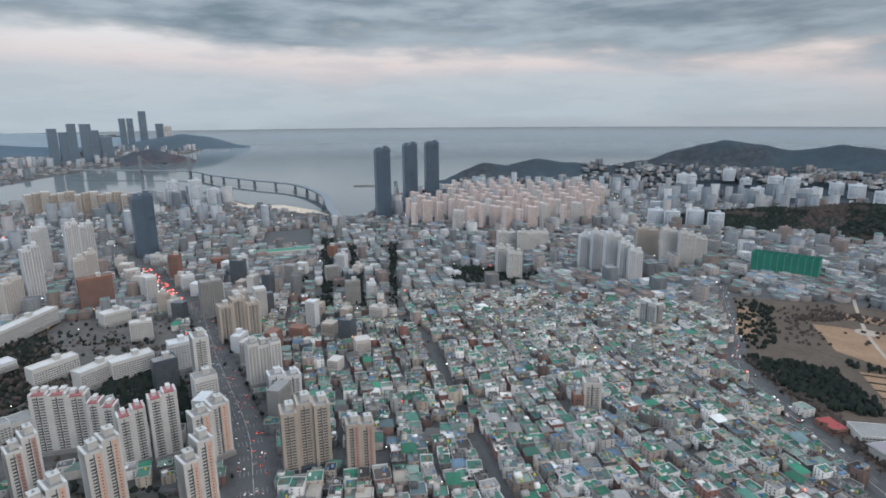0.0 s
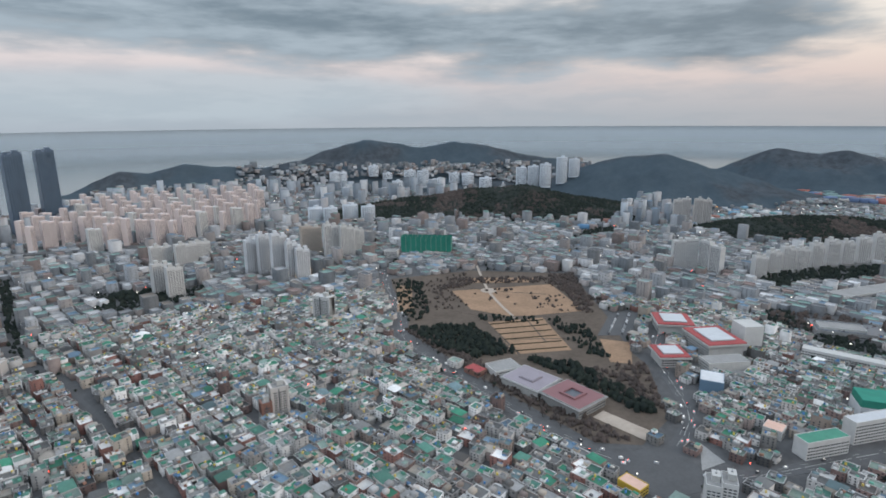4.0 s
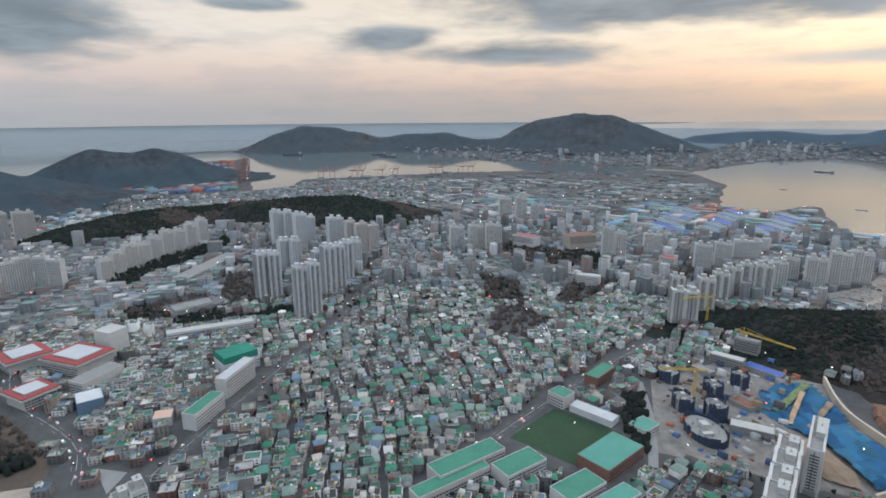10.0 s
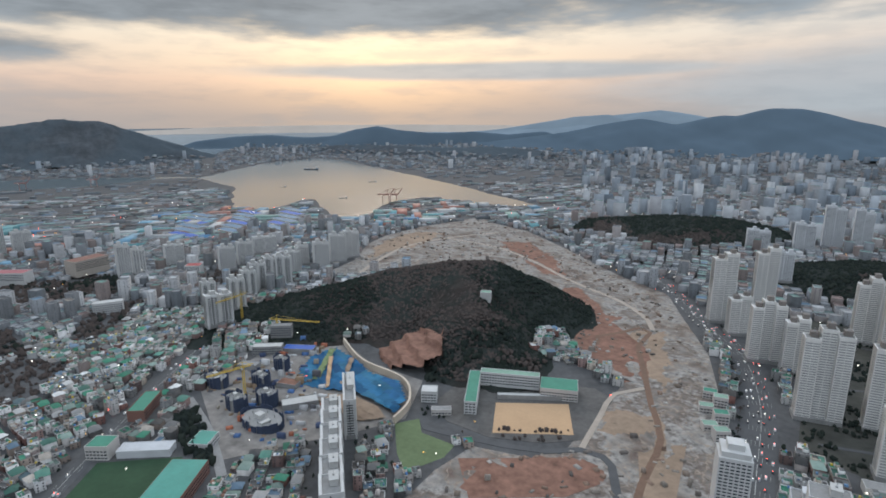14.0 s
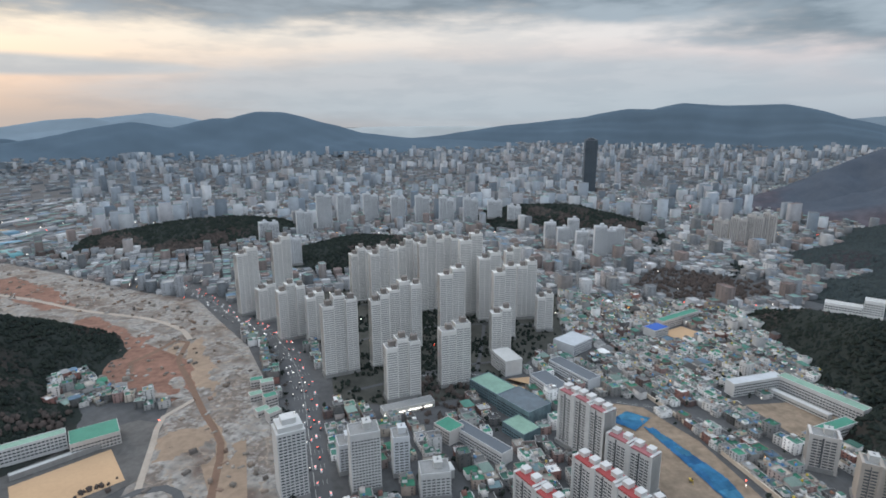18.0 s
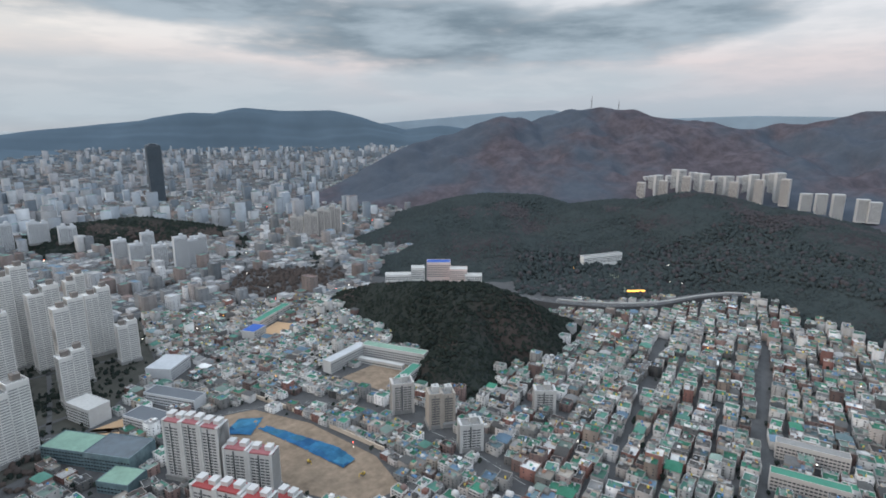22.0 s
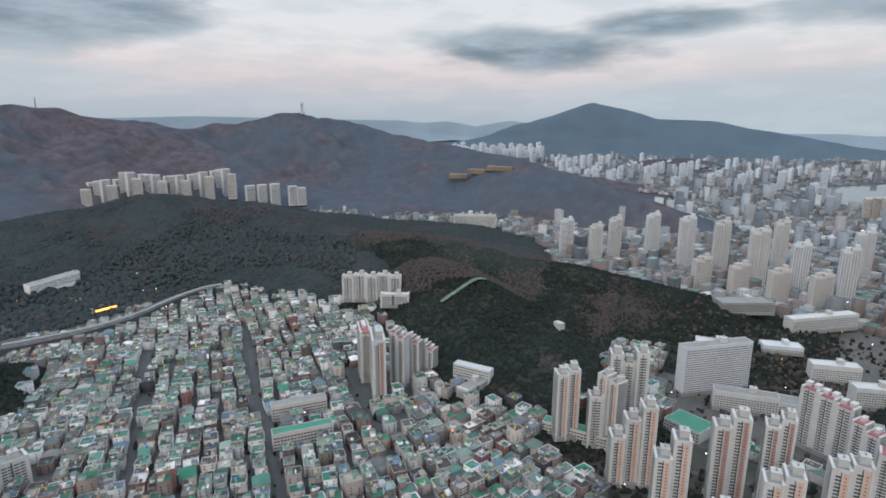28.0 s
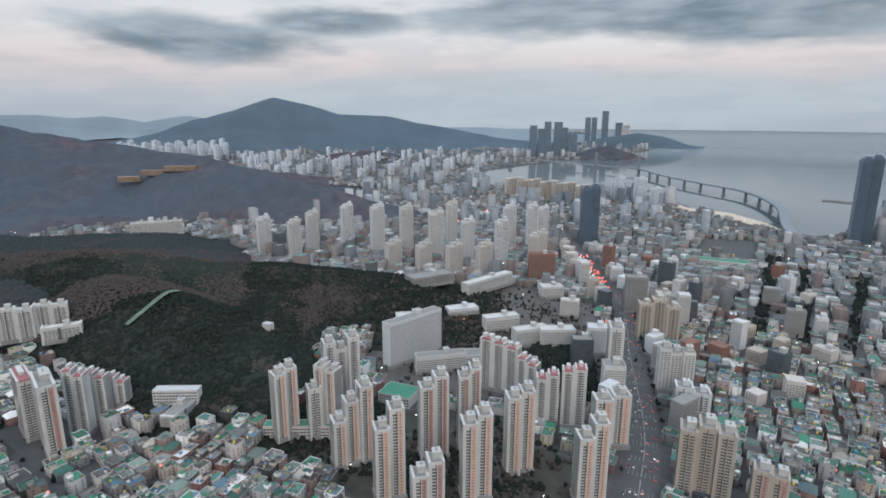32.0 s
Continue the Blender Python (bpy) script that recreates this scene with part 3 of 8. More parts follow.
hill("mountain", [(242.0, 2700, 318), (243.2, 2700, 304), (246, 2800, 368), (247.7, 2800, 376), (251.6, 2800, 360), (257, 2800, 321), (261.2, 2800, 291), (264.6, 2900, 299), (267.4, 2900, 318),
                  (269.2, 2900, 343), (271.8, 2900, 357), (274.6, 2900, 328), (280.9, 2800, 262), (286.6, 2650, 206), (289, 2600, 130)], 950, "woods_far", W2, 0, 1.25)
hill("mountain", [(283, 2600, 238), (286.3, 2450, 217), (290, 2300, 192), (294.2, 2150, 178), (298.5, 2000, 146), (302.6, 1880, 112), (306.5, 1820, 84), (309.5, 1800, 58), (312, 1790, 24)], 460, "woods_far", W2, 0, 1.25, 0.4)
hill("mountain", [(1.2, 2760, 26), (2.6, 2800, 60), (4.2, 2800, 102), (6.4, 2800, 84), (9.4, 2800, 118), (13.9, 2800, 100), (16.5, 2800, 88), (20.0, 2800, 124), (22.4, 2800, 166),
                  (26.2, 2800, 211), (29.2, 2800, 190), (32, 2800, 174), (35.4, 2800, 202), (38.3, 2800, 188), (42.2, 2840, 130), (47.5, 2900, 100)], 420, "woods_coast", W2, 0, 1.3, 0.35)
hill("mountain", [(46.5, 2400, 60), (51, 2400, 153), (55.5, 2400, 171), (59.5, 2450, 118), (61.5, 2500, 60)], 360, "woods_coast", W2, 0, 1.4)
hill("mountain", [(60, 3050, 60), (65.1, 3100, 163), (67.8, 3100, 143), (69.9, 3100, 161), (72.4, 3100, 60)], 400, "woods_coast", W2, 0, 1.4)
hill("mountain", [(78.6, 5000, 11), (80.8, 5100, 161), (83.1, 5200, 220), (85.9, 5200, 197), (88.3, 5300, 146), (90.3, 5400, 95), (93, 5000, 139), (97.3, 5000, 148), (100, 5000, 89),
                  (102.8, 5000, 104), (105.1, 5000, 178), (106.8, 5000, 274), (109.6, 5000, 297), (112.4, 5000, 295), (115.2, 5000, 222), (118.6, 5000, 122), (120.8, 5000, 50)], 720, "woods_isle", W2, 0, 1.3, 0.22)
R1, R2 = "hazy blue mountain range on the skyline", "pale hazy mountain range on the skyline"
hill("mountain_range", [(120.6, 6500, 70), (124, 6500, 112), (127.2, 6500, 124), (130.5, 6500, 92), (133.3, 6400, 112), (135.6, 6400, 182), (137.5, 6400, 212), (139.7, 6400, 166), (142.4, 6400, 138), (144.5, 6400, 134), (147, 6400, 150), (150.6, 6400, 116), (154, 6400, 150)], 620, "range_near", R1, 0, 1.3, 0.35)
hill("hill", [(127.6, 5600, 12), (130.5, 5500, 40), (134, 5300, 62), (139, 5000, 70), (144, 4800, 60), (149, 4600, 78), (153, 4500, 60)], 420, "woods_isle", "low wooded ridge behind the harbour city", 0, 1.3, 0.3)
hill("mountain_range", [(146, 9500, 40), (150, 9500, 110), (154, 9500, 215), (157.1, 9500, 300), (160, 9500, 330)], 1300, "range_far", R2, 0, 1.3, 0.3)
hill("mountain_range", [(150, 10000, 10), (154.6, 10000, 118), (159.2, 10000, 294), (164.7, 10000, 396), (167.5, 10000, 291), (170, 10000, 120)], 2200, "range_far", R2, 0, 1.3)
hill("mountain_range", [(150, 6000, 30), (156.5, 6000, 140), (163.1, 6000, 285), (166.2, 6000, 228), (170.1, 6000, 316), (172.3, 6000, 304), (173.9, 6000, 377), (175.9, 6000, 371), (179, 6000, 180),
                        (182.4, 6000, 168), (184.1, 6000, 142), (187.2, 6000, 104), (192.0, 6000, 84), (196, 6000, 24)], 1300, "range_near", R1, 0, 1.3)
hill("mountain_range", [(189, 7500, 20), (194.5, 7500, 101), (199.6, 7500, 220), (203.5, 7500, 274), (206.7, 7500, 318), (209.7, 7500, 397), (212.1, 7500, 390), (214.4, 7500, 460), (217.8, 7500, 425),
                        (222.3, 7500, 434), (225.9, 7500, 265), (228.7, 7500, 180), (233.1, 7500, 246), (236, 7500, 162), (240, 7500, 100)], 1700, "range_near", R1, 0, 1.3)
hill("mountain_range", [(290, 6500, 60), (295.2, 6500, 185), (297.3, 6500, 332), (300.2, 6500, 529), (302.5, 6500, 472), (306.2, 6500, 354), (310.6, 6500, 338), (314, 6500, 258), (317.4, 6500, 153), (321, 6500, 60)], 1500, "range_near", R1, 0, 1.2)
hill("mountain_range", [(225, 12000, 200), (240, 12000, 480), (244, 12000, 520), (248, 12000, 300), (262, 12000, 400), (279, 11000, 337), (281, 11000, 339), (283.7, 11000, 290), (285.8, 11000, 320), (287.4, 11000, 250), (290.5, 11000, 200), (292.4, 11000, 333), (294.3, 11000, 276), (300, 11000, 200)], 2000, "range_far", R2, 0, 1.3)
# added ridge, pale as the low sky: stands for haze over dark ground
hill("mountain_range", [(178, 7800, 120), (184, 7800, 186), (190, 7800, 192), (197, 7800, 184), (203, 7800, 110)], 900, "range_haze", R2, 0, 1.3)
# added glowing ridge: stands for warm haze in front of the far sea
hill("mountain_range", [(119, 13000, 60), (122, 13000, 96), (128, 13000, 118), (134, 13000, 128), (141, 13000, 130), (150, 13000, 110)], 1500, "range_warm", "faint glowing ridge added for warm haze beyond the harbour", 0, 1.3)
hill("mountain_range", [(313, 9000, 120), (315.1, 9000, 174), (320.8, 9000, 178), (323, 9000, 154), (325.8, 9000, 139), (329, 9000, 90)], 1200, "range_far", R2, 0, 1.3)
hill("hill", [(303.5, 4300, 16), (306, 4300, 62), (309, 4300, 78), (311, 4300, 60), (313.5, 4300, 14)], 240, "woods_far", "low wooded rise among the far city", 0, 1.4, 0.4)
hill("hill", [(330.3, 4900, 40), (331.3, 4800, 82), (332.9, 4800, 103), (334.3, 4800, 60)], 170, "woods_far", "small wooded headland at the bay", 0, 1.5)
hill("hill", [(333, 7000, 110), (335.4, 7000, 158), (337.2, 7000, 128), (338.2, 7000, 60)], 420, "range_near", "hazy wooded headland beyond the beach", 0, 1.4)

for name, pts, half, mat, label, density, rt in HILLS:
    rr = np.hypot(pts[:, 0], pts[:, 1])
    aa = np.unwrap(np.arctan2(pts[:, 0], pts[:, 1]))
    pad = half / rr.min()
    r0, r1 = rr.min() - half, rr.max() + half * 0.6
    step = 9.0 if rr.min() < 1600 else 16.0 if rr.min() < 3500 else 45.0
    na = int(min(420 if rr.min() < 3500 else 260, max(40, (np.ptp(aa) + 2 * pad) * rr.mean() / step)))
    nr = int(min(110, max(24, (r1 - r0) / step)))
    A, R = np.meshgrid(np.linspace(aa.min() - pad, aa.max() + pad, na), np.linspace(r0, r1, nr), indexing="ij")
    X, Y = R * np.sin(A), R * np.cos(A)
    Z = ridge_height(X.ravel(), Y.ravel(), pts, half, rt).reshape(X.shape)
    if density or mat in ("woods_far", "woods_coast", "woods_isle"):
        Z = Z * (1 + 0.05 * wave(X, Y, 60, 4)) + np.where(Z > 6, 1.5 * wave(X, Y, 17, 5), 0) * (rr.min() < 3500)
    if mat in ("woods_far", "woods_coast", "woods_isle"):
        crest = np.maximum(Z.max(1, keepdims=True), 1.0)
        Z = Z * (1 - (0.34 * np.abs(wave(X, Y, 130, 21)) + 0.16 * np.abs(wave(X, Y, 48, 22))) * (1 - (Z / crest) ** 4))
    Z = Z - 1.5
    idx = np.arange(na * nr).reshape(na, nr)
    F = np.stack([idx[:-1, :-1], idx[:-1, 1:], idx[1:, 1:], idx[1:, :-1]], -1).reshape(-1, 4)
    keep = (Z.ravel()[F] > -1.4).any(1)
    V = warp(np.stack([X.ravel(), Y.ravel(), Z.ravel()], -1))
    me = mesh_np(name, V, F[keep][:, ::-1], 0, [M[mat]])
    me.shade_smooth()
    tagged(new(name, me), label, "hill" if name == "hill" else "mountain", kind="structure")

# ---- land and sea ----
COAST = [(318, 3310), (320.3, 2724), (323, 2650), (329, 2437), (335, 2388), (339, 2355), (340.3, 2224), (344, 2155), (347, 1990), (349, 1862), (351.5, 1842), (352.7, 1930),
         (355, 2363), (0.9, 2635), (3, 3000), (10, 3300), (25, 3400), (45, 3300), (60, 3400), (72.6, 3885), (77.5, 4382), (77.2, 2496), (81.9, 2570), (82.7, 2850), (89, 2900),
         (98, 3060), (105, 3147), (113, 3121), (117, 3300), (120, 3290), (123.2, 2774), (122.7, 2132), (126.6, 2031), (130.4, 2250), (132.7, 1765), (136.5, 1830), (139, 2143),
         (142.4, 2235), (148, 2062), (155, 1990)]
MAINLAND = COAST + [(155.2, 14000), (195, 14000), (235, 14000), (275, 14000), (317.5, 14000)]
HAEUNDAE = [(317, 3330), (320.3, 3465), (324.8, 3931), (328.7, 4421), (330.5, 4700), (334, 4700), (335, 5600), (337.5, 6800), (338.5, 7600), (335, 9500), (330, 14000), (317, 14000)]
ISLAND = [(78.6, 4962), (84, 5062), (90, 5200), (94.4, 4420), (100.5, 3832), (111, 3615), (118, 3400), (120.9, 3345), (121.4, 5200), (118, 6300), (108, 6500), (95, 6000), (80, 5700)]
HARBOUR = [(121.2, 3400), (123.6, 3718), (126.3, 4172), (131.3, 4551), (134, 4349), (136.5, 3766), (139, 3400), (144.2, 2800), (150, 2303), (155, 2010), (156, 8800), (138, 8700), (122, 8600), (122, 7000), (124, 6400), (122, 5200)]
LANDS = [np.array([spot(a, r) for a, r in poly]) for poly in (MAINLAND, HAEUNDAE, ISLAND, HARBOUR)]


def inside(x, y, poly):
    hit = np.zeros(np.shape(x), bool)
    for (x0, y0), (x1, y1) in zip(poly, np.roll(poly, -1, 0)):
        if y0 != y1:
            hit ^= ((y0 > y) != (y1 > y)) & (x < (x1 - x0) * (y - y0) / (y1 - y0) + x0)
    return hit


def shore(x, y):
    """How far inland a place lies (negative: at sea)."""
    best = np.full(np.shape(x), -1e9)
    for poly in LANDS:
        d = np.full(np.shape(x), 1e9)
        for p, q in zip(poly, np.roll(poly, -1, 0)):
            e = q - p
            f = np.clip(((x - p[0]) * e[0] + (y - p[1]) * e[1]) / max(e @ e, 1e-9), 0, 1)
            d = np.minimum(d, np.hypot(x - p[0] - f * e[0], y - p[1] - f * e[1]))
        best = np.maximum(best, np.where(inside(x, y, poly), d, -d))
    return best


def sheet(name, radii, n_az, height, mat, label):
    A, R = np.meshgrid(np.linspace(0, 2 * np.pi, n_az + 1)[:-1], radii, indexing="ij")
    X, Y = R * np.sin(A), R * np.cos(A)
    Z = height(X, Y)
    idx = np.arange(X.size).reshape(X.shape)
    nxt = np.roll(idx, -1, 0)
    F = np.stack([idx[:, :-1], nxt[:, :-1], nxt[:, 1:], idx[:, 1:]], -1).reshape(-1, 4)
    V = warp(np.stack([X.ravel(), Y.ravel(), Z.ravel()], -1))
    me = mesh_np(name, V, F, 0, [mat])
    me.shade_smooth()
    return tagged(new(name, me), label, name, kind="structure")


def land_height(X, Y):
    jag = 14 * wave(X, Y, 45, 3)
    return np.clip((shore(X, Y) + jag) * 0.06, -8, 0.0)


radii = np.concatenate([[0.02, 200.0, 380.0], np.linspace(420, 1600, 24), np.linspace(1640, 5400, 95), np.geomspace(5600, 14000, 14)])
sheet("ground", radii, 540, land_height, M["ground"], "grey paved city ground between the houses")
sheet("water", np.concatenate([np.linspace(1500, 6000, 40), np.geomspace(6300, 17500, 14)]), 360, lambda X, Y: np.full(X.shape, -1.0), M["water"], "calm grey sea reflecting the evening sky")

# ---- roads and sites ----
CELL, SIDE = 4.0, 1300          # a chart of taken ground, 5.2 km square
TAKEN = np.zeros((SIDE, SIDE), bool)
gx, gy = np.meshgrid((np.arange(SIDE) - SIDE / 2 + 0.5) * CELL, (np.arange(SIDE) - SIDE / 2 + 0.5) * CELL, indexing="ij")


def taken(x, y):
    i = np.clip((np.asarray(x) / CELL + SIDE / 2).astype(int), 0, SIDE - 1)
    j = np.clip((np.asarray(y) / CELL + SIDE / 2).astype(int), 0, SIDE - 1)
    return TAKEN[i, j]


def claim(poly, grow=0.0):
    """Keeps houses off a polygon."""
    poly = np.array(poly, float)
    if grow:
        c = poly.mean(0)
        d = poly - c
        poly = c + d * (1 + grow / np.maximum(np.hypot(d[:, 0], d[:, 1]), 1)[:, None])
    lo, hi = poly.min(0), poly.max(0)
    i0, j0 = np.maximum(((lo / CELL) + SIDE / 2).astype(int) - 1, 0)
    i1, j1 = np.minimum(((hi / CELL) + SIDE / 2).astype(int) + 2, SIDE)
    if i1 > i0 and j1 > j0:
        TAKEN[i0:i1, j0:j1] |= inside(gx[i0:i1, j0:j1], gy[i0:i1, j0:j1], poly)


def strip_outline(line, width):
    p = [Vector(q) for q in line]
    left, right = [], []
    for i, q in enumerate(p):
        d = (p[min(i + 1, len(p) - 1)] - p[max(i - 1, 0)]).normalized()
        s = Vector((-d.y, d.x)) * width / 2
        left.append(tuple(q + s))
        right.append(tuple(q - s))
    return left, right


def finer(line, step=25.0):
    """The same way with rounded bends."""
    out = []
    p = [Vector(line[0])] + [Vector(q) for q in line] + [Vector(line[-1])]
    for a, b, c, d in zip(p, p[1:], p[2:], p[3:]):
        n = max(1, int((c - b).length / step))
        for i in range(n):
            t = i / n
            out.append(0.5 * ((2 * b) + (c - a) * t + (2 * a - 5 * b + 4 * c - d) * t * t + (3 * b - a - 3 * c + d) * t ** 3))
    return [tuple(q) for q in out] + [tuple(line[-1])]


ROADS = []


def road(line, width, label, z=0.15, lanes=True, claimed=True, mat="asphalt"):
    line = finer(line)
    left, right = strip_outline(line, width)
    bm = bmesh.new()
    for a, b in ((left, right),):
        up = [(bm.verts.new((*p, z)), bm.verts.new((*q, z))) for p, q in zip(a, b)]
        dn = [(bm.verts.new((*p, -0.3)), bm.verts.new((*q, -0.3))) for p, q in zip(a, b)]
        for i in range(len(up) - 1):
            bm.faces.new((up[i][0], up[i][1], up[i + 1][1], up[i + 1][0]))
            bm.faces.new((dn[i][0], up[i][0], up[i + 1][0], dn[i + 1][0]))
            bm.faces.new((up[i][1], dn[i][1], dn[i + 1][1], up[i + 1][1]))
    bmesh.ops.recalc_face_normals(bm, faces=list(bm.faces))
    ob = tagged(part("road", bm, M[mat]), label, "road", kind="structure")
    if lanes:
        bm = bmesh.new()
        n = max(2, round(width / 3.6))
        for k in range(1, n):
            o = width * (k / n - 0.5)
            for i in range(len(line) - 1):
                a, b = Vector(line[i]), Vector(line[i + 1])
                d = (b - a).normalized()
                s = Vector((-d.y, d.x))
                th = 0.3 if k == n // 2 else 0.14
                m = (b - a) * (0.42 if k == n // 2 else 0.14)
                q = [a + s * (o - th), a + s * (o + th), a + m * 2 + s * (o + th), a + m * 2 + s * (o - th)]
                bm.faces.new([bm.verts.new((*v, z + 0.05)) for v in q])
        tagged(part("lane_marking", bm, M["paint"], ob), kind="stuff")
    if claimed:
        for i in range(len(line) - 1):
            claim([left[i], left[i + 1], right[i + 1], right[i]], 3.0 if width > 8 else 0.0)
    ROADS.append((line, width))
    return ob


def patch(name, poly, mat, label, z=0.1, category="", grow=0.0, parent=None):
    """A flat piece of ground."""
    ob = part(name, prism(poly, -0.3, z), mat, parent)
    claim(poly, grow)
    return tagged(ob, label, category or name, kind="structure")


AVENUE = "wide asphalt avenue with evening traffic"
road([(-20, 60), (-110, 280), (-167, 424), (-210, 532), (-306, 700), (-414, 895), (-511, 994), (-699, 1226), (-869, 1419)], 30, AVENUE)
road([(0, -250), (22, -419), (32, -526), (47, -674), (87, -815), (154, -907), (197, -985), (300, -1150)], 30, AVENUE)
road([(420, -30), (497, -110), (597, -233), (714, -390), (800, -520)], 16, "asphalt street beside a school")
road([(439, 240), (470, 216), (619, 160), (841, 74), (982, 40), (1108, -7)], 15, "asphalt shopping street with evening traffic")
road([(540, 1030), (496, 937), (430, 760), (384, 665), (380, 481), (385, 357), (400, 300)], 18, "asphalt road beside the memorial park")
road([(400, 300), (439, 240), (400, 130), (370, 40)], 16, "asphalt road towards the junction")
road([(430, 270), (520, 300), (580, 360), (640, 430), (760, 500)], 16, "asphalt road between park and market")
road([(-380, -12), (-434, -19), (-574, -37), (-715, -55), (-900, -80)], 5, "straight street between the houses", lanes=False)
road([(-380, -133), (-428, -141), (-546, -159), (-665, -177), (-820, -200)], 5, "straight street between the houses", lanes=False)
road([(-380, 100), (-560, 78), (-700, 60)], 4.5, "straight street between the houses", lanes=False)
road([(-60, -640), (-160, -640), (-260, -560), (-380, -480), (-420, -330), (-400, -200)], 10, "asphalt street between the houses")
road([(57, 400), (-5, 678), (-70, 900)], 5, "narrow street between the houses", lanes=False)
road([(-60, 1150), (200, 1300), (420, 1180), (520, 1010)], 16, "asphalt road with traffic lights")
road([(-414, 895), (-200, 960), (-60, 1150)], 10, "asphalt street between the houses")
road([(-315, 1640), (-250, 1665), (-110, 1626), (24, 1588), (140, 1560), (330, 1530), (480, 1480)], 24, "raised coastal highway leading to the bridge", z=9.0)
# the raised expressway at the mountain's foot
hw = road([(-815, -560), (-848, -470), (-862, -395), (-893, -322), (-950, -256), (-1030, -212), (-1090, -165), (-1112, -110), (-1120, -40)], 20, "raised concrete expressway at the foot of the mountain", z=12.0)
wl = finer([(-870, -395), (-901, -322), (-958, -252), (-1036, -205), (-1097, -158), (-1121, -108)], 30)
bm = rods([((*p, 13.2), (*q, 13.2), 2.2) for p, q in zip(wl, wl[1:])])
tagged(part("noise_wall", bm, M["pale"]), "pale noise barrier along the raised expressway", "wall", kind="structure")

tagged(patch("plaza", [(399, 307), (469, 284), (439, 220), (380, 241)], M["asphalt"], "asphalt junction plaza", 0.22), category="plaza")
patch("park", [(520, 960), (691, 915), (844, 775), (700, 560), (618, 453), (599, 410), (504, 315), (440, 300), (405, 330), (400, 470), (402, 718)], M["parksoil"], "winter park with bare soil and trees", 0.06, "park")
LAWN = "dry tan winter lawn in the memorial park"
for poly in ([(525, 657), (613, 621), (556, 503), (483, 537)], [(574, 823), (756, 747), (693, 605), (577, 649), (542, 720)], [(619, 508), (645, 473), (587, 426), (568, 446)], [(508, 915), (526, 890), (452, 758), (434, 783)], [(640, 880), (760, 800), (740, 775), (625, 850)]):
    patch("lawn", poly, M["lawn"], LAWN, 0.16, "lawn")
patch("sports_field", [(492, -123), (542, -186), (485, -239), (439, -173)], M["grass"], "dark green turf sports field", 0.12, "field", 14)
patch("building_site", [(593, -323), (640, -471), (593, -541), (485, -500), (395, -500), (355, -418), (381, -367), (425, -301), (450, -258)], M["site"], "trodden concrete and earth building site", 0.08, "building site")
patch("lawn", [(358, -404), (343, -427), (324, -407), (283, -408), (280, -385), (296, -346), (321, -364)], M["grass_light"], "light green grass plot", 0.12, "lawn")
patch("school_yard", [(264, -449), (293, -505), (224, -550), (194, -494)], M["sand"], "orange sand school yard", 0.45, "yard", 12)
CLEARED = [(951, -1509), (863, -1450), (722, -1400), (545, -1263), (348, -1097), (240, -1030), (190, -923), (124, -790), (90, -676), (62, -529), (50, -420), (60, -330), (272, -310), (275, -364), (268, -417), (190, -440), (190, -640), (271, -698), (409, -826), (540, -950),
           (640, -980), (700, -930), (760, -850), (800, -790), (860, -760), (890, -880), (980, -1020), (1010, -1120), (1010, -1260)]
patch("cleared_ground", CLEARED, M["rubble"], "cleared hillside of rubble and bare earth", 0.05, "cleared ground")
patch("earth_bank", [(190, -640), (271, -698), (330, -800), (270, -830), (200, -760), (160, -680)], M["redsoil"], "bare reddish earth bank", 0.3, "earth")
patch("earth_bank", [(268, -392), (164, -468), (143, -434), (161, -400), (228, -350)], M["redsoil"], "bare reddish earth plot", 0.3, "earth")
patch("earth_bank", [(150, -560), (110, -640), (95, -540), (80, -430), (110, -440)], M["soil"], "bare brown earth bank", 0.3, "earth")
patch("excavation", [(-292, -531), (-332, -521), (-353, -440), (-351, -341), (-330, -290), (-290, -300), (-270, -361), (-270, -463)], M["pit"], "excavated pit of yellow brown soil", 0.1, "excavation")
patch("school_yard", [(-450, -493), (-507, -487), (-533, -439), (-454, -426)], M["pit"], "brown earth school yard", 0.15, "yard", 16)
patch("school_yard", [(-203, -613), (-246, -611), (-236, -574), (-205, -577)], M["sand"], "orange sand yard", 0.15, "yard", 5)
patch("school_yard", [(330, 1190), (420, 1150), (450, 1090), (380, 1080)], M["sand"], "sand school yard", 0.15, "yard", 8)
patch("beach", [spot(a, r) for a, r in ((339.2, 2349), (340.3, 2236), (344, 2168), (347, 2010), (348.4, 1900), (346.6, 1925), (343, 2080), (339.5, 2150))], M["beach"], "pale sandy city beach", 0.1, "beach")

claim([spot(a, r) for a, r in ((225.5, 940), (231, 880), (238, 880), (243, 900), (247, 930), (247, 1320), (236, 1330), (229, 1260), (226, 1120))])
claim([spot(a, r) for a, r in ((241, 992), (251, 1000), (257, 1066), (264, 1168), (266, 1120), (268.5, 1050), (271, 1000), (274, 965), (276.5, 940), (277, 1700), (262, 1700), (250, 1700), (241, 1400))])

claim([spot(a, r) for a, r in ((231, 1240), (247, 1300), (250, 1650), (240, 1760), (232, 1560))])

# ---- towers ----
TOWERS = 0


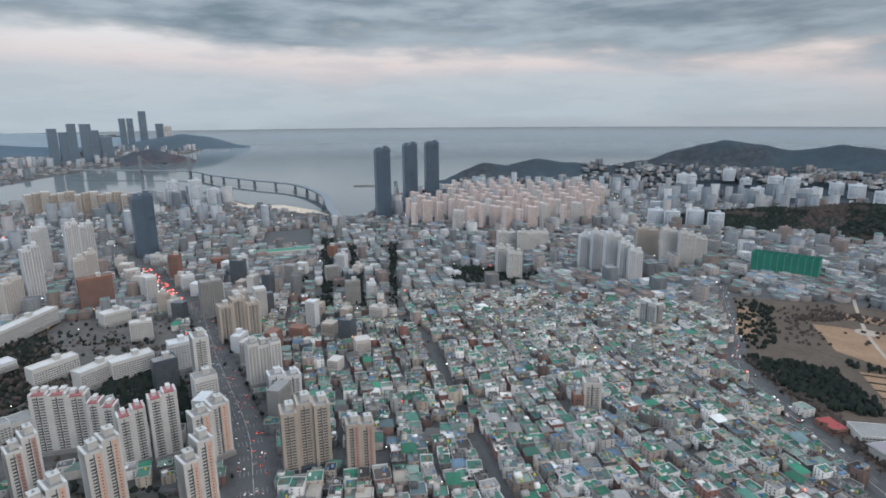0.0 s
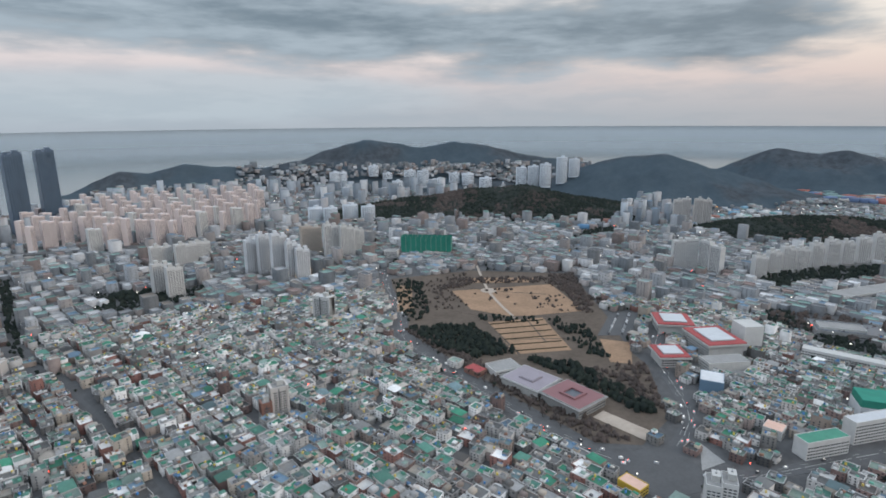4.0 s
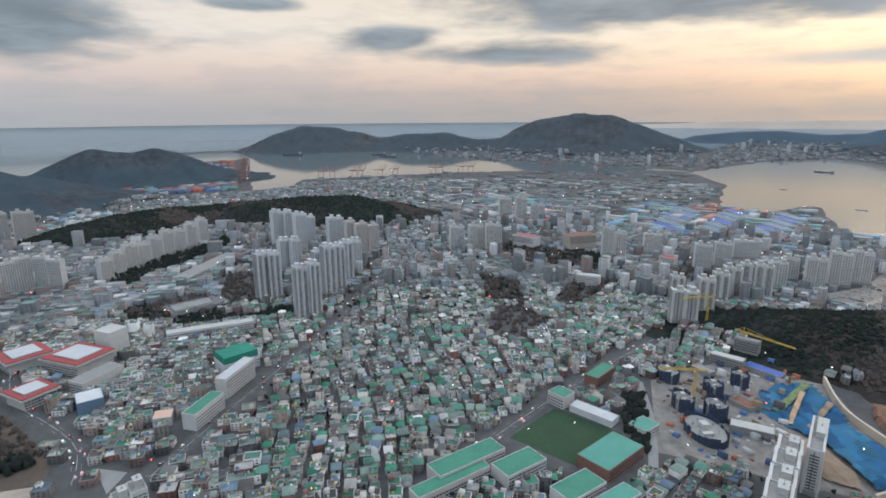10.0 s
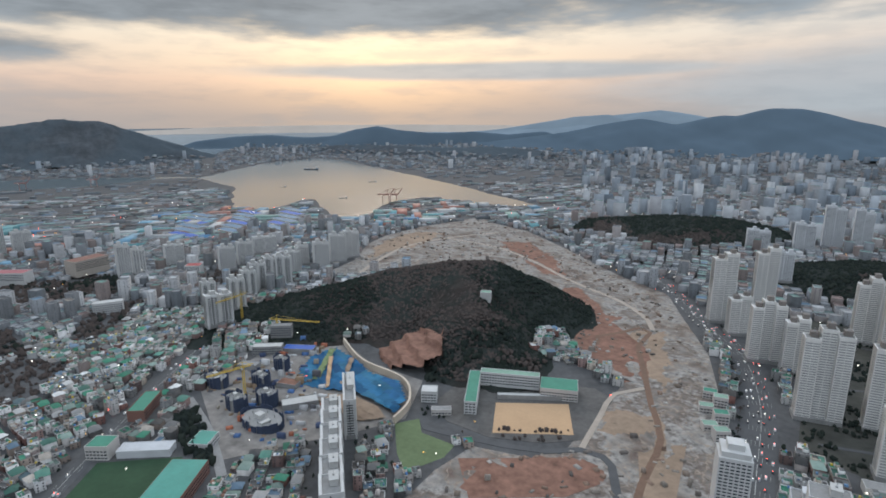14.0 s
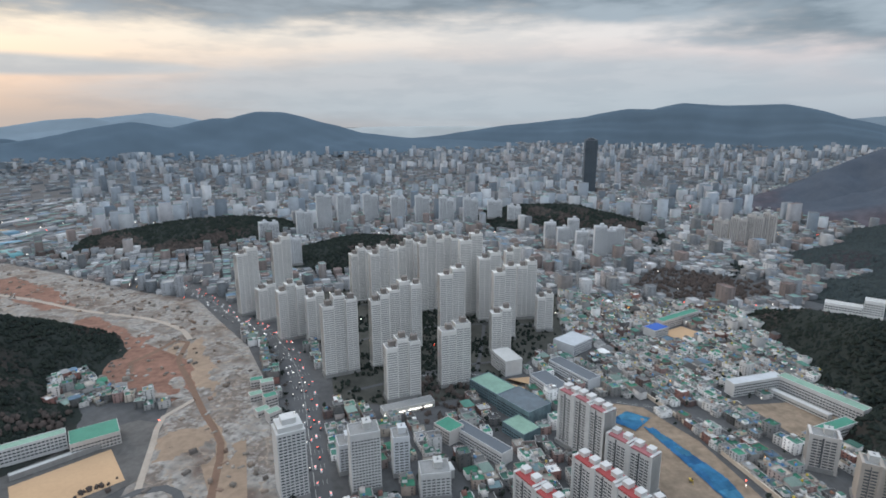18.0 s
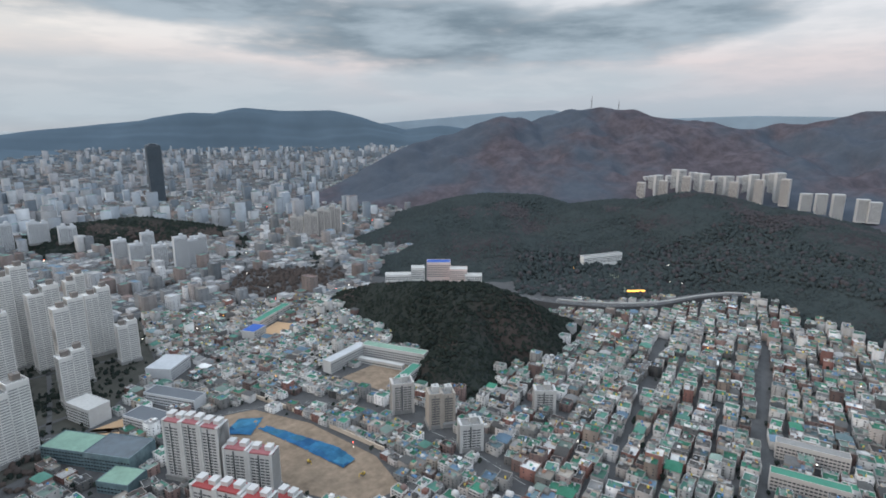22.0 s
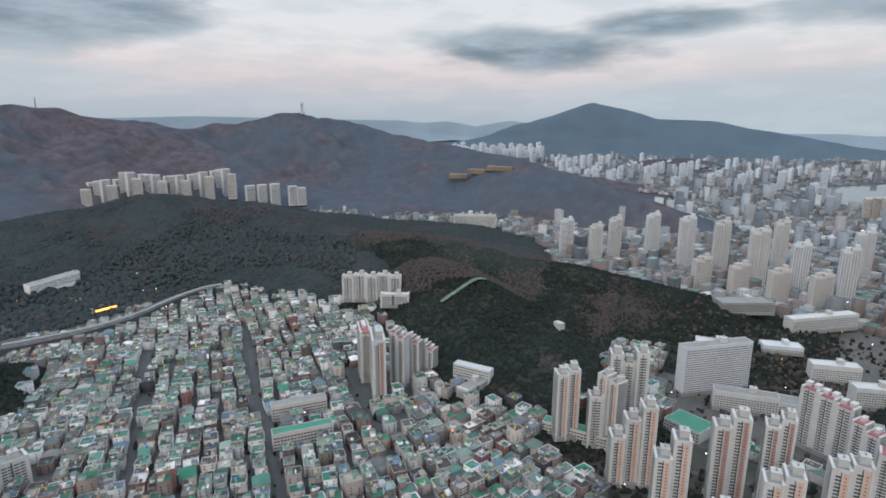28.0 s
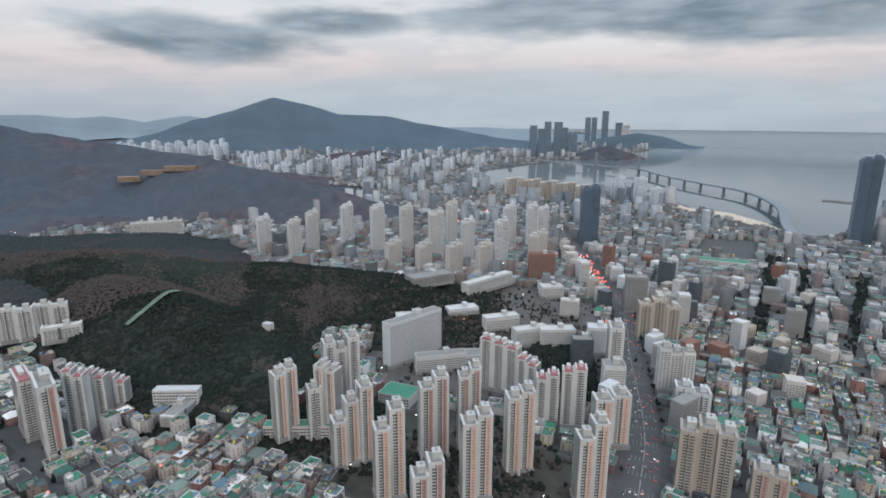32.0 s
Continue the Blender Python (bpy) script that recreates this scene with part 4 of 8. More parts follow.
def facade(rows, half_w, half_d, h, bay, floor=2.85, base=5.0, ends=False, wide=0.36, high=0.44):
    """Window quads for the long sides (and ends) of a block: appended to rows as corner lists."""
    nf = max(1, int((h - base - 2.0) / floor))
    nb = max(1, int(2 * half_w / bay))
    step = 2 * half_w / nb
    zs = base + (np.arange(nf) + 0.30) * floor
    us = -half_w + (np.arange(nb) + 0.5) * step
    Zs, U = np.meshgrid(zs, us, indexing="ij")
    Zs, U = Zs.ravel(), U.ravel()
    ww, hh, o = step * wide, floor * high, 0.06
    for s in (-1, 1):
        y = np.full_like(U, s * (half_d + o))
        rows.append(np.stack([np.stack([U - s * -ww, y, Zs], -1), np.stack([U - s * ww, y, Zs], -1), np.stack([U - s * ww, y, Zs + hh], -1), np.stack([U - s * -ww, y, Zs + hh], -1)], 1))
    if ends:
        nb2 = max(1, int(2 * half_d / (bay * 1.6)))
        st2 = 2 * half_d / nb2
        vs = -half_d + (np.arange(nb2) + 0.5) * st2
        Zs, U = np.meshgrid(zs, vs, indexing="ij")
        Zs, U = Zs.ravel(), U.ravel()
        ww = st2 * 0.25
        for s in (-1, 1):
            x = np.full_like(U, s * (half_w + o))
            rows.append(np.stack([np.stack([x, U - s * ww, Zs], -1), np.stack([x, U + s * ww, Zs], -1), np.stack([x, U + s * ww, Zs + hh], -1), np.stack([x, U - s * ww, Zs + hh], -1)], 1))


def quads_mesh(name, rows, mat):
    q = np.concatenate(rows).reshape(-1, 3)
    return mesh_np(name, q, np.arange(len(q)).reshape(-1, 4), 0, [mat])


def tower(az_deg, r, h, width, depth=14.0, turn=0.0, wall="apt", glass="flat_glass", steps=(1.0,), cap="flat", panel=None, label="", bay=3.6, name="apartment_tower",
          category="apartment tower", group="", ends=True, base="concrete", base_z=None, plain=False, bands=False):
    """A block of flats: stepped bays, window rows, plinth, parapets, lift houses and a painted panel."""
    x, y = spot(az_deg, r)
    z = float(ground_z(x, y)[0]) if base_z is None else base_z
    h = h - z
    m = far_pose(x, y, z - 0.5, -az_deg + turn)
    ob = thing(name, m, label or "white concrete apartment tower with rows of windows", category, group)
    c, s = math.cos(radians(-az_deg + turn)), math.sin(radians(-az_deg + turn))
    wd, dd = width / 2 + 5, depth / 2 + 5
    claim([(x + c * u - s * v, y + s * u + c * v) for u, v in ((-wd, -dd), (wd, -dd), (wd, dd), (-wd, dd))])
    n = len(steps)
    sw = width / n
    wins = []
    for i, k in enumerate(steps):
        u = -width / 2 + (i + 0.5) * sw
        hh = h * k
        shift = (depth * 0.10 * (1 if i % 2 else -1)) if n > 1 and cap not in ("red", "rose") else 0.0
        part("wall", boxes([(u, shift, 0, sw, depth, hh)], 0.25), M[wall], ob)
        rows = []
        rich = r < 1100 and not plain and sw > 8 and category == "apartment tower" and not bands
        if rich:
            pw = min(2.6, sw * 0.16)
            for sx in (-1, 1):
                part("pier", boxes([(u + sx * (sw / 2 - pw / 2), shift, 0, pw, depth + 1.3, hh + 1.9)], 0.2), M[wall], ob)
            fw = sw - 2 * pw
            part("stair_glazing", boxes([(u - fw * 0.06, shift - depth / 2 + 0.1, 5, fw * 0.08, 0.9, hh - 6.0)]), M["flat_glass"], ob)
            if panel and panel != "apt_grey":     # a painted half beside the glazed bays
                part("painted_panel", boxes([(u + fw * 0.29, shift - depth / 2, 6, fw * 0.40, 0.30, hh - 7.5)], 0.05), M[panel], ob)
                part("painted_panel", boxes([(u - fw * 0.29, shift + depth / 2, 6, fw * 0.40, 0.30, hh - 7.5)], 0.05), M[panel], ob)
                facade(rows, fw * 0.28, depth / 2 + 0.05, hh, 3.4, wide=0.40, high=0.56)
                for q, s in zip(rows, (-1, 1)):
                    q[:, :, 0] += s * fw * 0.20
                slot = []
                facade(slot, 0.9, depth / 2 + 0.20, hh, 3.0, wide=0.30, high=0.36)
                for q, s in zip(slot, (1, -1)):
                    q[:, :, 0] += s * fw * 0.29
                rows += slot
            else:
                facade(rows, fw / 2 - 0.3, depth / 2 + 0.05, hh, max(bay, 4.2), ends=False, wide=0.42, high=0.52)
            if ends:
                ends_rows = []
                facade(ends_rows, sw / 2 - 0.8, depth / 2, hh, bay * 1.5, ends=True)
                rows += [e for e in ends_rows[2:]]
        elif bands:     # balcony bands from end to end, blank end walls with one column of windows
            facade(rows, sw / 2 - 0.5, depth / 2, hh, 6.5, wide=0.455, high=0.46)
            side = []
            facade(side, sw / 2, depth / 2, hh, depth / 1.7, ends=True)
            for q in side[2:]:
                q[:, :, 1] = shift + (q[:, :, 1] - shift) * 0.45
            rows += side[2:]
            part("end_pier", boxes([(u - sw / 2 + 0.45, shift, 0, 0.9, depth + 1.0, hh + 1.2), (u + sw / 2 - 0.45, shift, 0, 0.9, depth + 1.0, hh + 1.2)], 0.1), M[wall], ob)
        else:
            facade(rows, sw / 2 - 0.8, depth / 2, hh, bay, ends=ends)
        for q in rows:
            q[:, :, 0] += u
            q[:, :, 1] += shift
        wins += rows
        if not plain:
            if cap == "flat":
                part("parapet", boxes([(u, shift - depth / 2 + 0.3, hh, sw, 0.5, 1.1), (u, shift + depth / 2 - 0.3, hh, sw, 0.5, 1.1), (u - sw / 2 + 0.3, shift, hh, 0.5, depth - 1.4, 1.1), (u + sw / 2 - 0.3, shift, hh, 0.5, depth - 1.4, 1.1)]), M[wall], ob)
                lh = part("lift_house", boxes([(u + sw * 0.12, shift + depth * 0.12, hh, min(7, sw * 0.5), depth * 0.45, 5.6), (u + sw * 0.12, shift + depth * 0.12, hh + 5.6, min(7.6, sw * 0.55), depth * 0.5, 0.5)]), M["cap" if bands else "pale" if wall != "apt_grey" else wall], ob)
                if r < 720:
                    part("roof_deck", boxes([(u, shift, hh, sw - 1.2, depth - 1.2, 0.12)]), M["concrete"], ob)
                if r < 720:
                    part("roof_vent", boxes([(u + sw * 0.12, shift + depth * 0.12, hh + 6.1, 1.6, 1.6, 1.0), (u + sw * 0.12, shift + depth * 0.12, hh + 7.0, 0.25, 0.25, 3.0)]), M["steel"], lh)
            elif cap in ("red", "rose"):
                part("roof", boxes([(u, shift, hh, sw, depth + 0.7, 1.7)], 0.3), M[cap], ob)
                for du in ((-0.25, 0.25) if sw > 14 else (0.0,)):
                    part("lift_house", boxes([(u + du * sw, shift + depth * 0.08, hh + 1.7, min(6, sw * 0.3), depth * 0.5, 3.4), (u + du * sw, shift + depth * 0.08, hh + 5.1, min(6.4, sw * 0.33), depth * 0.56, 0.4)]), M[wall], ob)
            elif cap == "crown":
                part("crown", boxes([(u, shift, hh, sw * 0.86, depth * 0.86, 4.5), (u, shift, hh + 4.5, sw * 0.5, depth * 0.5, 5)]), M[wall], ob)
    if not plain:
        part("plinth", boxes([(0, 0, 0, width + 1.2, depth + 1.2 + (depth * 0.2 if n > 1 else 0), 5.2)]), M[base], ob)
    w_ob = new("glazing", quads_mesh("glazing", wins, M[glass]))
    w_ob.parent = ob
    tagged(w_ob, kind="stuff")
    return ob


# the towers beside the avenue, white with orange panels
NEARL, G1 = "white apartment tower with salmon painted bays and dark windows", "salmon and white towers beside the avenue"
tower(299.3, 529, 81, 24, 15, 18, steps=(0.96, 1.0), panel="orange", label=NEARL, group=G1)
tower(302.4, 524, 60, 14, 13, 10, label="short white apartment wing with dark windows", group=G1)
tower(304.0, 526, 81, 22, 14, -35, panel="orange", label=NEARL, group=G1, steps=(1.0, 0.94))
tower(305.4, 565, 94, 38, 15, 12, steps=(0.97, 0.86, 1.0), label="tall white apartment tower in three steps", group=G1)
tower(306.3, 480, 79, 38, 16, 14, steps=(0.62, 0.82, 1.0), panel="orange", label="stepped white apartment tower with a salmon bay", group=G1)
tower(310.4, 425, 85, 26, 16, 10, steps=(0.82, 1.0), panel="orange", label=NEARL, group=G1)
tower(315.5, 484, 84, 28, 15, 12, steps=(0.9, 1.0), panel="maroon", label="white apartment tower with faded maroon bays", group=G1)
tower(319.5, 499, 86, 22, 15, 8, steps=(0.92, 1.0), panel="maroon", label="white apartment tower with faded maroon bays", group=G1)
tower(314.8, 387, 60, 26, 15, 10, steps=(0.85, 1.0), panel="maroon", label="white apartment tower with faded maroon bays", group=G1)
tower(320.4, 424, 80, 26, 16, 12, steps=(0.93, 1.0), panel="orange", label=NEARL, group=G1)
tower(325.2, 467, 81, 26, 16, 14, steps=(0.95, 1.0), panel="orange", label=NEARL, group=G1)
tower(333.2, 437, 75, 26, 16, 20, steps=(0.85, 1.0), panel="orange", label=NEARL, group=G1)
RED1, G2 = "white apartment slab with a rose tiled roof", "rose roofed slabs"
tower(322.9, 622, 64, 48, 13, -22, steps=(1.0, 0.97, 0.92), cap="rose", label=RED1, group=G2)
tower(326.0, 594, 56, 24, 13, -22, steps=(1.0, 0.9), cap="rose", label=RED1, group=G2)
tower(328.1, 559, 57, 24, 13, 5, steps=(0.92, 1.0), cap="rose", label=RED1, group=G2)
tower(330.9, 556, 68, 25, 13, 5, steps=(0.95, 1.0), cap="rose", label=RED1, group=G2)
tower(334.9, 530, 56, 36, 16, 18, steps=(0.95, 1.0), panel="orange", label="white and salmon apartment tower above shops at the avenue")
tower(334.8, 652, 83, 17, 24, 8, label="slender white apartment tower beside the avenue")
tower(344.4, 487, 66, 44, 20, 6, wall="apt_tan", steps=(0.93, 1.0, 0.97), label="beige twin apartment block with balcony rows", base="dark", bay=3.2)
tower(350.3, 470, 50, 26, 15, 6, wall="apt_tan", steps=(1.0, 0.93), panel="maroon", label="tan apartment block with a faded maroon bay")
tower(340.7, 679, 56, 40, 18, 14, wall="apt", steps=(1.0, 0.9, 0.95), panel="dark", label="white office block with a dark glazed front", name="office_block", category="office block")
tower(338.7, 842, 62, 58, 20, 12, wall="apt_tan", steps=(0.9, 1.0, 0.85), label="grey brown apartment block with stepped roof")
tower(342.6, 633, 32, 38, 16, 10, wall="apt_grey", steps=(1.0, 0.8), label="low grey apartment block beside the avenue")
tower(336.4, 960, 62, 34, 22, 12, wall="concrete", label="grey office block with a glazed corner", name="office_block", category="office block")
tower(339.0, 950, 42, 24, 18, 12, wall="apt_warm", label="cream office block with a curved gable", name="office_block", category="office block")
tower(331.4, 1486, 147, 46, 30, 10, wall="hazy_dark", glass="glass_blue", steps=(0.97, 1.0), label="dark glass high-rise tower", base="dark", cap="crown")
tower(326.9, 1101, 57, 52, 18, 8, wall="brick", label="red brick hospital block with white bands", name="office_block", category="office block")
tower(326.4, 1221, 77, 40, 16, 10, wall="apt_warm", steps=(0.9, 1.0), label="cream apartment tower beside the avenue")
UNI = "grey university building with long window rows"
tower(315.1, 962, 48, 82, 34, 30, wall="concrete", bay=3.0, label=UNI, name="university_building", category="university building")
tower(313.3, 710, 62, 92, 16, 41, wall="apt_grey", bay=3.0, label=UNI, name="university_building", category="university building")
tower(316.3, 672, 24, 66, 16, 12, wall="apt", bay=3.0, label="low white university building with window bands", name="university_building", category="university building")
tower(321.3, 1008, 30, 122, 18, 48, wall="apt", bay=3.0, label="long white university building with window bands", name="university_building", category="university building")
tower(313.1, 804, 30, 46, 20, 5, wall="apt", bay=3.0, label="white university building with window bands", name="university_building", category="university building")
for a, r, h, wd, dp, tn in ((318.6, 860, 22, 50, 22, 20), (322.8, 820, 24, 55, 18, 24), (326.0, 770, 26, 52, 18, 30), (328.8, 770, 28, 50, 20, 15), (320.5, 700, 14, 50, 24, 10), (324.5, 690, 12, 60, 14, 5), (330.0, 900, 30, 30, 16, 0), (328.0, 1000, 22, 40, 24, 20), (331.5, 700, 44, 26, 18, 12), (333.0, 760, 40, 28, 20, 8)):
    tower(a, r, h, wd, dp, tn, wall=("apt", "apt_grey", "apt", "brick", "apt_grey")[int(r) // 10 % 5] if h != 44 else "dark", bay=3.0, label="low university building with window bands" if h != 44 else "dark glazed office block on the campus", name="university_building", category="university building")
ROW, G3 = "tall off-white apartment tower with grey windows", "row of towers behind the wooded hill"
for a, r, h, wd in ((298.4, 1338, 96, 36), (301.3, 1302, 92, 34), (303.1, 1367, 100, 34), (306.6, 1369, 114, 36), (309.7, 1330, 118, 40), (312.7, 1319, 116, 38), (315.8, 1240, 118, 42), (319.1, 1242, 98, 36), (322.6, 1234, 99, 36), (317.4, 1420, 112, 34), (325.7, 1387, 112, 32), (323.4, 1420, 104, 40), (326.8, 1500, 90, 36)):
    tower(a, r, h, wd * 0.82, 20, 14, wall="apt" if wd % 4 else "apt_grey", steps=(0.95, 1.0), label=ROW, group=G3)
for a, r, h, wd in ((311.3, 1156, 68, 34), (314.5, 1144, 65, 34), (317.7, 1123, 69, 34), (320.9, 1127, 69, 34)):
    tower(a, r, h, wd, 18, 30, wall="apt_warm", steps=(0.93, 1.0), label="cream point block of flats", group="cream point blocks")
# slabs at the hill's foot
SL = "white apartment slab with maroon capped lift towers"
tower(277.2, 672, 66, 14, 40, 6, steps=(1.0,), label=SL, cap="rose")
tower(278.6, 632, 72, 16, 46, 4, steps=(1.0,), label=SL, panel="maroon")
tower(281.0, 640, 72, 20, 13, -30, steps=(1.0, 0.92), label=SL, cap="rose")
tower(282.6, 655, 58, 20, 13, -30, steps=(1.0, 0.92), label=SL, cap="rose")
tower(284.2, 665, 44, 20, 13, -30, steps=(1.0, 0.85), label=SL, cap="rose")
tower(278.2, 925, 66, 100, 13, -8, steps=(0.96, 1.0, 0.96, 1.0, 0.96), bay=3.2, label="long white apartment slab below the woods")
tower(280.6, 862, 50, 46, 13, -8, bay=3.2, label="white apartment slab below the woods")
tower(289.2, 596, 26, 46, 14, 55, bay=3.2, label="low white villa apartment block")
# the cluster across the avenue
CL, G4 = "tall off-white apartment tower with grey balcony bands and brown roof housings", "cluster of tall towers beyond the avenue"
for a, r, h, wd, tn in ((171.6, 946, 112, 36, 20), (173.2, 900, 60, 30, 20), (175.0, 990, 118, 32, 15), (175.6, 812, 84, 40, 15), (178.0, 790, 74, 26, 12), (180.4, 676, 104, 44, 14), (184.7, 690, 98, 25, 14), (185.3, 890, 116, 46, 14), (187.4, 740, 100, 46, 14),
                        (187.0, 600, 74, 40, 16), (190.3, 900, 130, 42, 14), (192.8, 632, 78, 38, 18), (192.5, 772, 108, 38, 14), (194.5, 880, 136, 38, 14), (196.5, 855, 112, 36, 14), (198.1, 780, 110, 34, 14),
                        (197.8, 728, 64, 28, 14), (200.4, 872, 95, 32, 14), (202.4, 822, 58, 25, 14), (198.9, 930, 104, 26, 14), (183.0, 960, 98, 40, 14), (188.0, 990, 104, 42, 14), (192.0, 1000, 108, 40, 14)):
    tower(a, r, h, wd, 16, tn, wall="apt_band", glass="band_glass", steps=(0.93, 1.0) if wd < 40 else (0.9, 1.0, 0.95), bands=True, label=CL, group=G4)
SLR = "white apartment slab with a red painted roof"
tower(207.3, 502, 59, 58, 15, -41, steps=(0.98, 1.0, 0.98), cap="rose", label="white apartment slab with a maroon roof")
tower(212.4, 467, 41, 47, 13, -32, steps=(1.0, 0.97), cap="rose", label="white apartment slab with a maroon roof")
tower(210.3, 397, 53, 68, 13, -41, steps=(0.97, 1.0, 0.97), cap="red", label=SLR)
tower(202.8, 387, 40, 50, 13, -47, steps=(1.0, 0.97), cap="red", label=SLR)
tower(215.9, 402, 33, 18, 13, -41, cap="red", label=SLR)
OFF = "white office tower beside the avenue"
tower(174.4, 444, 67, 24, 22, 10, glass="glass", label="white office tower with an open crown", name="office_tower", category="office tower", cap="crown")
tower(182.5, 440, 58, 26, 20, 8, label=OFF, name="office_tower", category="office tower", bay=2.6)
tower(186.6, 458, 40, 15, 18, 8, label="grey office block beside the avenue", wall="apt_grey", name="office_tower", category="office tower")
tower(190.5, 425, 26, 26, 20, 8, label="pale office block with a roof terrace", name="office_tower", category="office tower")
tower(180.6, 470, 30, 18, 20, 8, wall="apt_grey", label="grey office block with a green roof", name="office_tower", category="office tower")
for a, r, h, wd in ((179.5, 1635, 106, 44), (181.5, 1680, 96, 40), (184.2, 1730, 90, 46), (187.0, 1700, 86, 44), (189.5, 1690, 86, 44), (192.0, 1660, 84, 44), (194.5, 1650, 84, 44), (197.0, 1640, 80, 42), (199.0, 1600, 70, 38), (176.2, 1187, 76, 34), (174.0, 1500, 56, 50), (177.5, 1560, 70, 44)):
    tower(a, r, h, wd, 15, 10, wall="apt_grey", steps=(1.0, 0.93), label="grey white apartment tower in dusk haze", group="towers beyond the low wooded hill")
for a, r, h in ((202.7, 1400, 60), (204.0, 1371, 54), (205.0, 1475, 58), (205.9, 1334, 54), (207.7, 1304, 74), (208.6, 1340, 60), (209.4, 1402, 54)):
    tower(a, r, h, 28, 16, 12, wall="apt_grey", label="silver grey apartment tower", group="silver towers at the low hill")
tower(206.3, 2455, 219, 50, 40, 10, wall="dark", glass="glass_blue", cap="crown", label="very tall dark glass skyscraper in haze", name="skyscraper", category="skyscraper", base="dark")
for a, r, h, wd in ((218.6, 1560, 62, 34), (220.0, 1560, 70, 36), (221.3, 1570, 78, 36), (222.4, 1580, 84, 30)):
    tower(a, r, h, wd, 15, -10, wall="apt_warm", steps=(1.0, 0.94), label="cream apartment tower at the mountain foot", group="flats at the mountain foot")
# silver towers
SIL, G5 = "silver white apartment tower with vertical piers", "silver towers on the slope"
for a, r, h, wd in ((77.9, 994, 84, 24), (79.0, 1000, 82, 24), (81.6, 885, 84, 22), (82.9, 890, 88, 20), (79.7, 1400, 90, 28), (80.8, 1400, 88, 24), (81.9, 1290, 100, 28), (80.2, 1190, 64, 26), (81.3, 1180, 66, 22), (82.7, 1366, 80, 34),
                    (83.6, 1085, 60, 30), (84.5, 985, 92, 24), (85.6, 1020, 84, 22), (86.4, 1080, 76, 24), (87.3, 1140, 66, 24), (85.4, 1333, 80, 40)):
    tower(a, r, h, wd, 18, 24, wall="apt_grey", steps=(1.0, 0.96), label=SIL, group=G5)
for a, r, h, wd in ((88.0, 1262, 76, 28), (89.2, 1270, 70, 26), (86.9, 1280, 80, 22)):
    tower(a, r, h, wd, 15, 24, wall="apt_warm", label="cream apartment tower behind the silver ones", group=G5)
for a, r, h, wd in ((98.0, 1293, 60, 34), (100.0, 1300, 62, 38), (101.8, 1291, 66, 38), (104.6, 1652, 76, 34), (106.3, 1649, 56, 40), (103.0, 1760, 56, 40), (113.4, 1267, 72, 26), (114.6, 1290, 56, 24), (117.6, 1331, 50, 40), (121.0, 875, 60, 40), (122.8, 933, 66, 26),
                    (124.0, 1000, 60, 26), (124.9, 1040, 62, 30), (126.3, 1084, 60, 32), (127.4, 1090, 60, 32), (122.2, 1240, 54, 34), (123.9, 1274, 54, 34), (125.8, 1370, 44, 56), (131.3, 1204, 58, 34), (133.0, 1240, 66, 36), (134.4, 1278, 65, 36), (129.4, 1236, 46, 28), (120.2, 1010, 44, 24), (128.5, 1170, 50, 30)):
    tower(a, r, h, wd, 14, 16, wall="apt", steps=(1.0, 0.94), label="white apartment slab with rows of windows", group="white slabs towards the harbour")
for i in range(6):
    tower(131.0 + i * 0.1, 384 + i * 25.4, 46 - (i % 2) * 1.6, 19, 25.2, 0, label="segment of a long white apartment slab", bay=3.0, group="segments of the long slab")
tower(133.5, 548, 43, 13, 62, 0, label="white balcony wing beside the long slab", bay=3.0)
# flats towards the memorial park and port
tower(58.0, 1245, 68, 52, 14, 20, steps=(0.95, 1.0), label="white apartment slab with rows of windows")
tower(60.4, 1240, 66, 50, 14, -40, steps=(1.0, 0.9), label="white apartment slab with rows of windows")
tower(57.4, 1740, 84, 46, 15, 10, wall="apt_warm", steps=(0.95, 1.0), label="cream apartment slab with rows of windows")
tower(59.2, 1740, 86, 46, 15, 10, wall="apt_warm", steps=(1.0, 0.95), label="cream apartment slab with rows of windows")
for i in range(9):
    tower(64.4 + i * 1.05, 1250 + i * 34, 46 + (i % 3) * 4 + i * 1.2, 30, 13, 38, steps=(1.0, 0.9), label="low white hillside apartment block", group="hillside apartment blocks")
# between the bay and the park
for a, r, h, wd, wl in ((6.3, 1130, 60, 34, "apt"), (7.4, 1100, 58, 30, "apt"), (6.5, 1350, 48, 46, "apt"), (8.6, 1340, 50, 46, "apt"), (10.0, 1380, 44, 40, "apt"), (14.6, 1200, 74, 30, "apt_grey"), (15.8, 1190, 86, 30, "apt_grey"), (17.2, 1150, 94, 34, "apt_grey"), (18.4, 1130, 80, 24, "apt_grey"),
                        (19.4, 1120, 68, 28, "apt_grey"), (20.4, 1330, 72, 50, "apt_tan"), (22.4, 1300, 80, 34, "apt"), (24.0, 1290, 76, 34, "apt"), (25.2, 1330, 60, 26, "apt")):
    tower(a, r, h, wd, 15, 20, wall=wl, steps=(1.0, 0.93), label="white grey apartment slab", group="slabs below the bay hills")
for a, r in ((353.8, 1818), (356.6, 1960), (358.8, 2010)):
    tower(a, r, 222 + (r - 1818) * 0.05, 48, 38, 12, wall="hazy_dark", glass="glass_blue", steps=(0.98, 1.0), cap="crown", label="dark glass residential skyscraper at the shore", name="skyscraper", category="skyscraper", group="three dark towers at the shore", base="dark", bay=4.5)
FAR = []     # towers too far to tell apart: bearing, distance, height, width, depth, turn, base
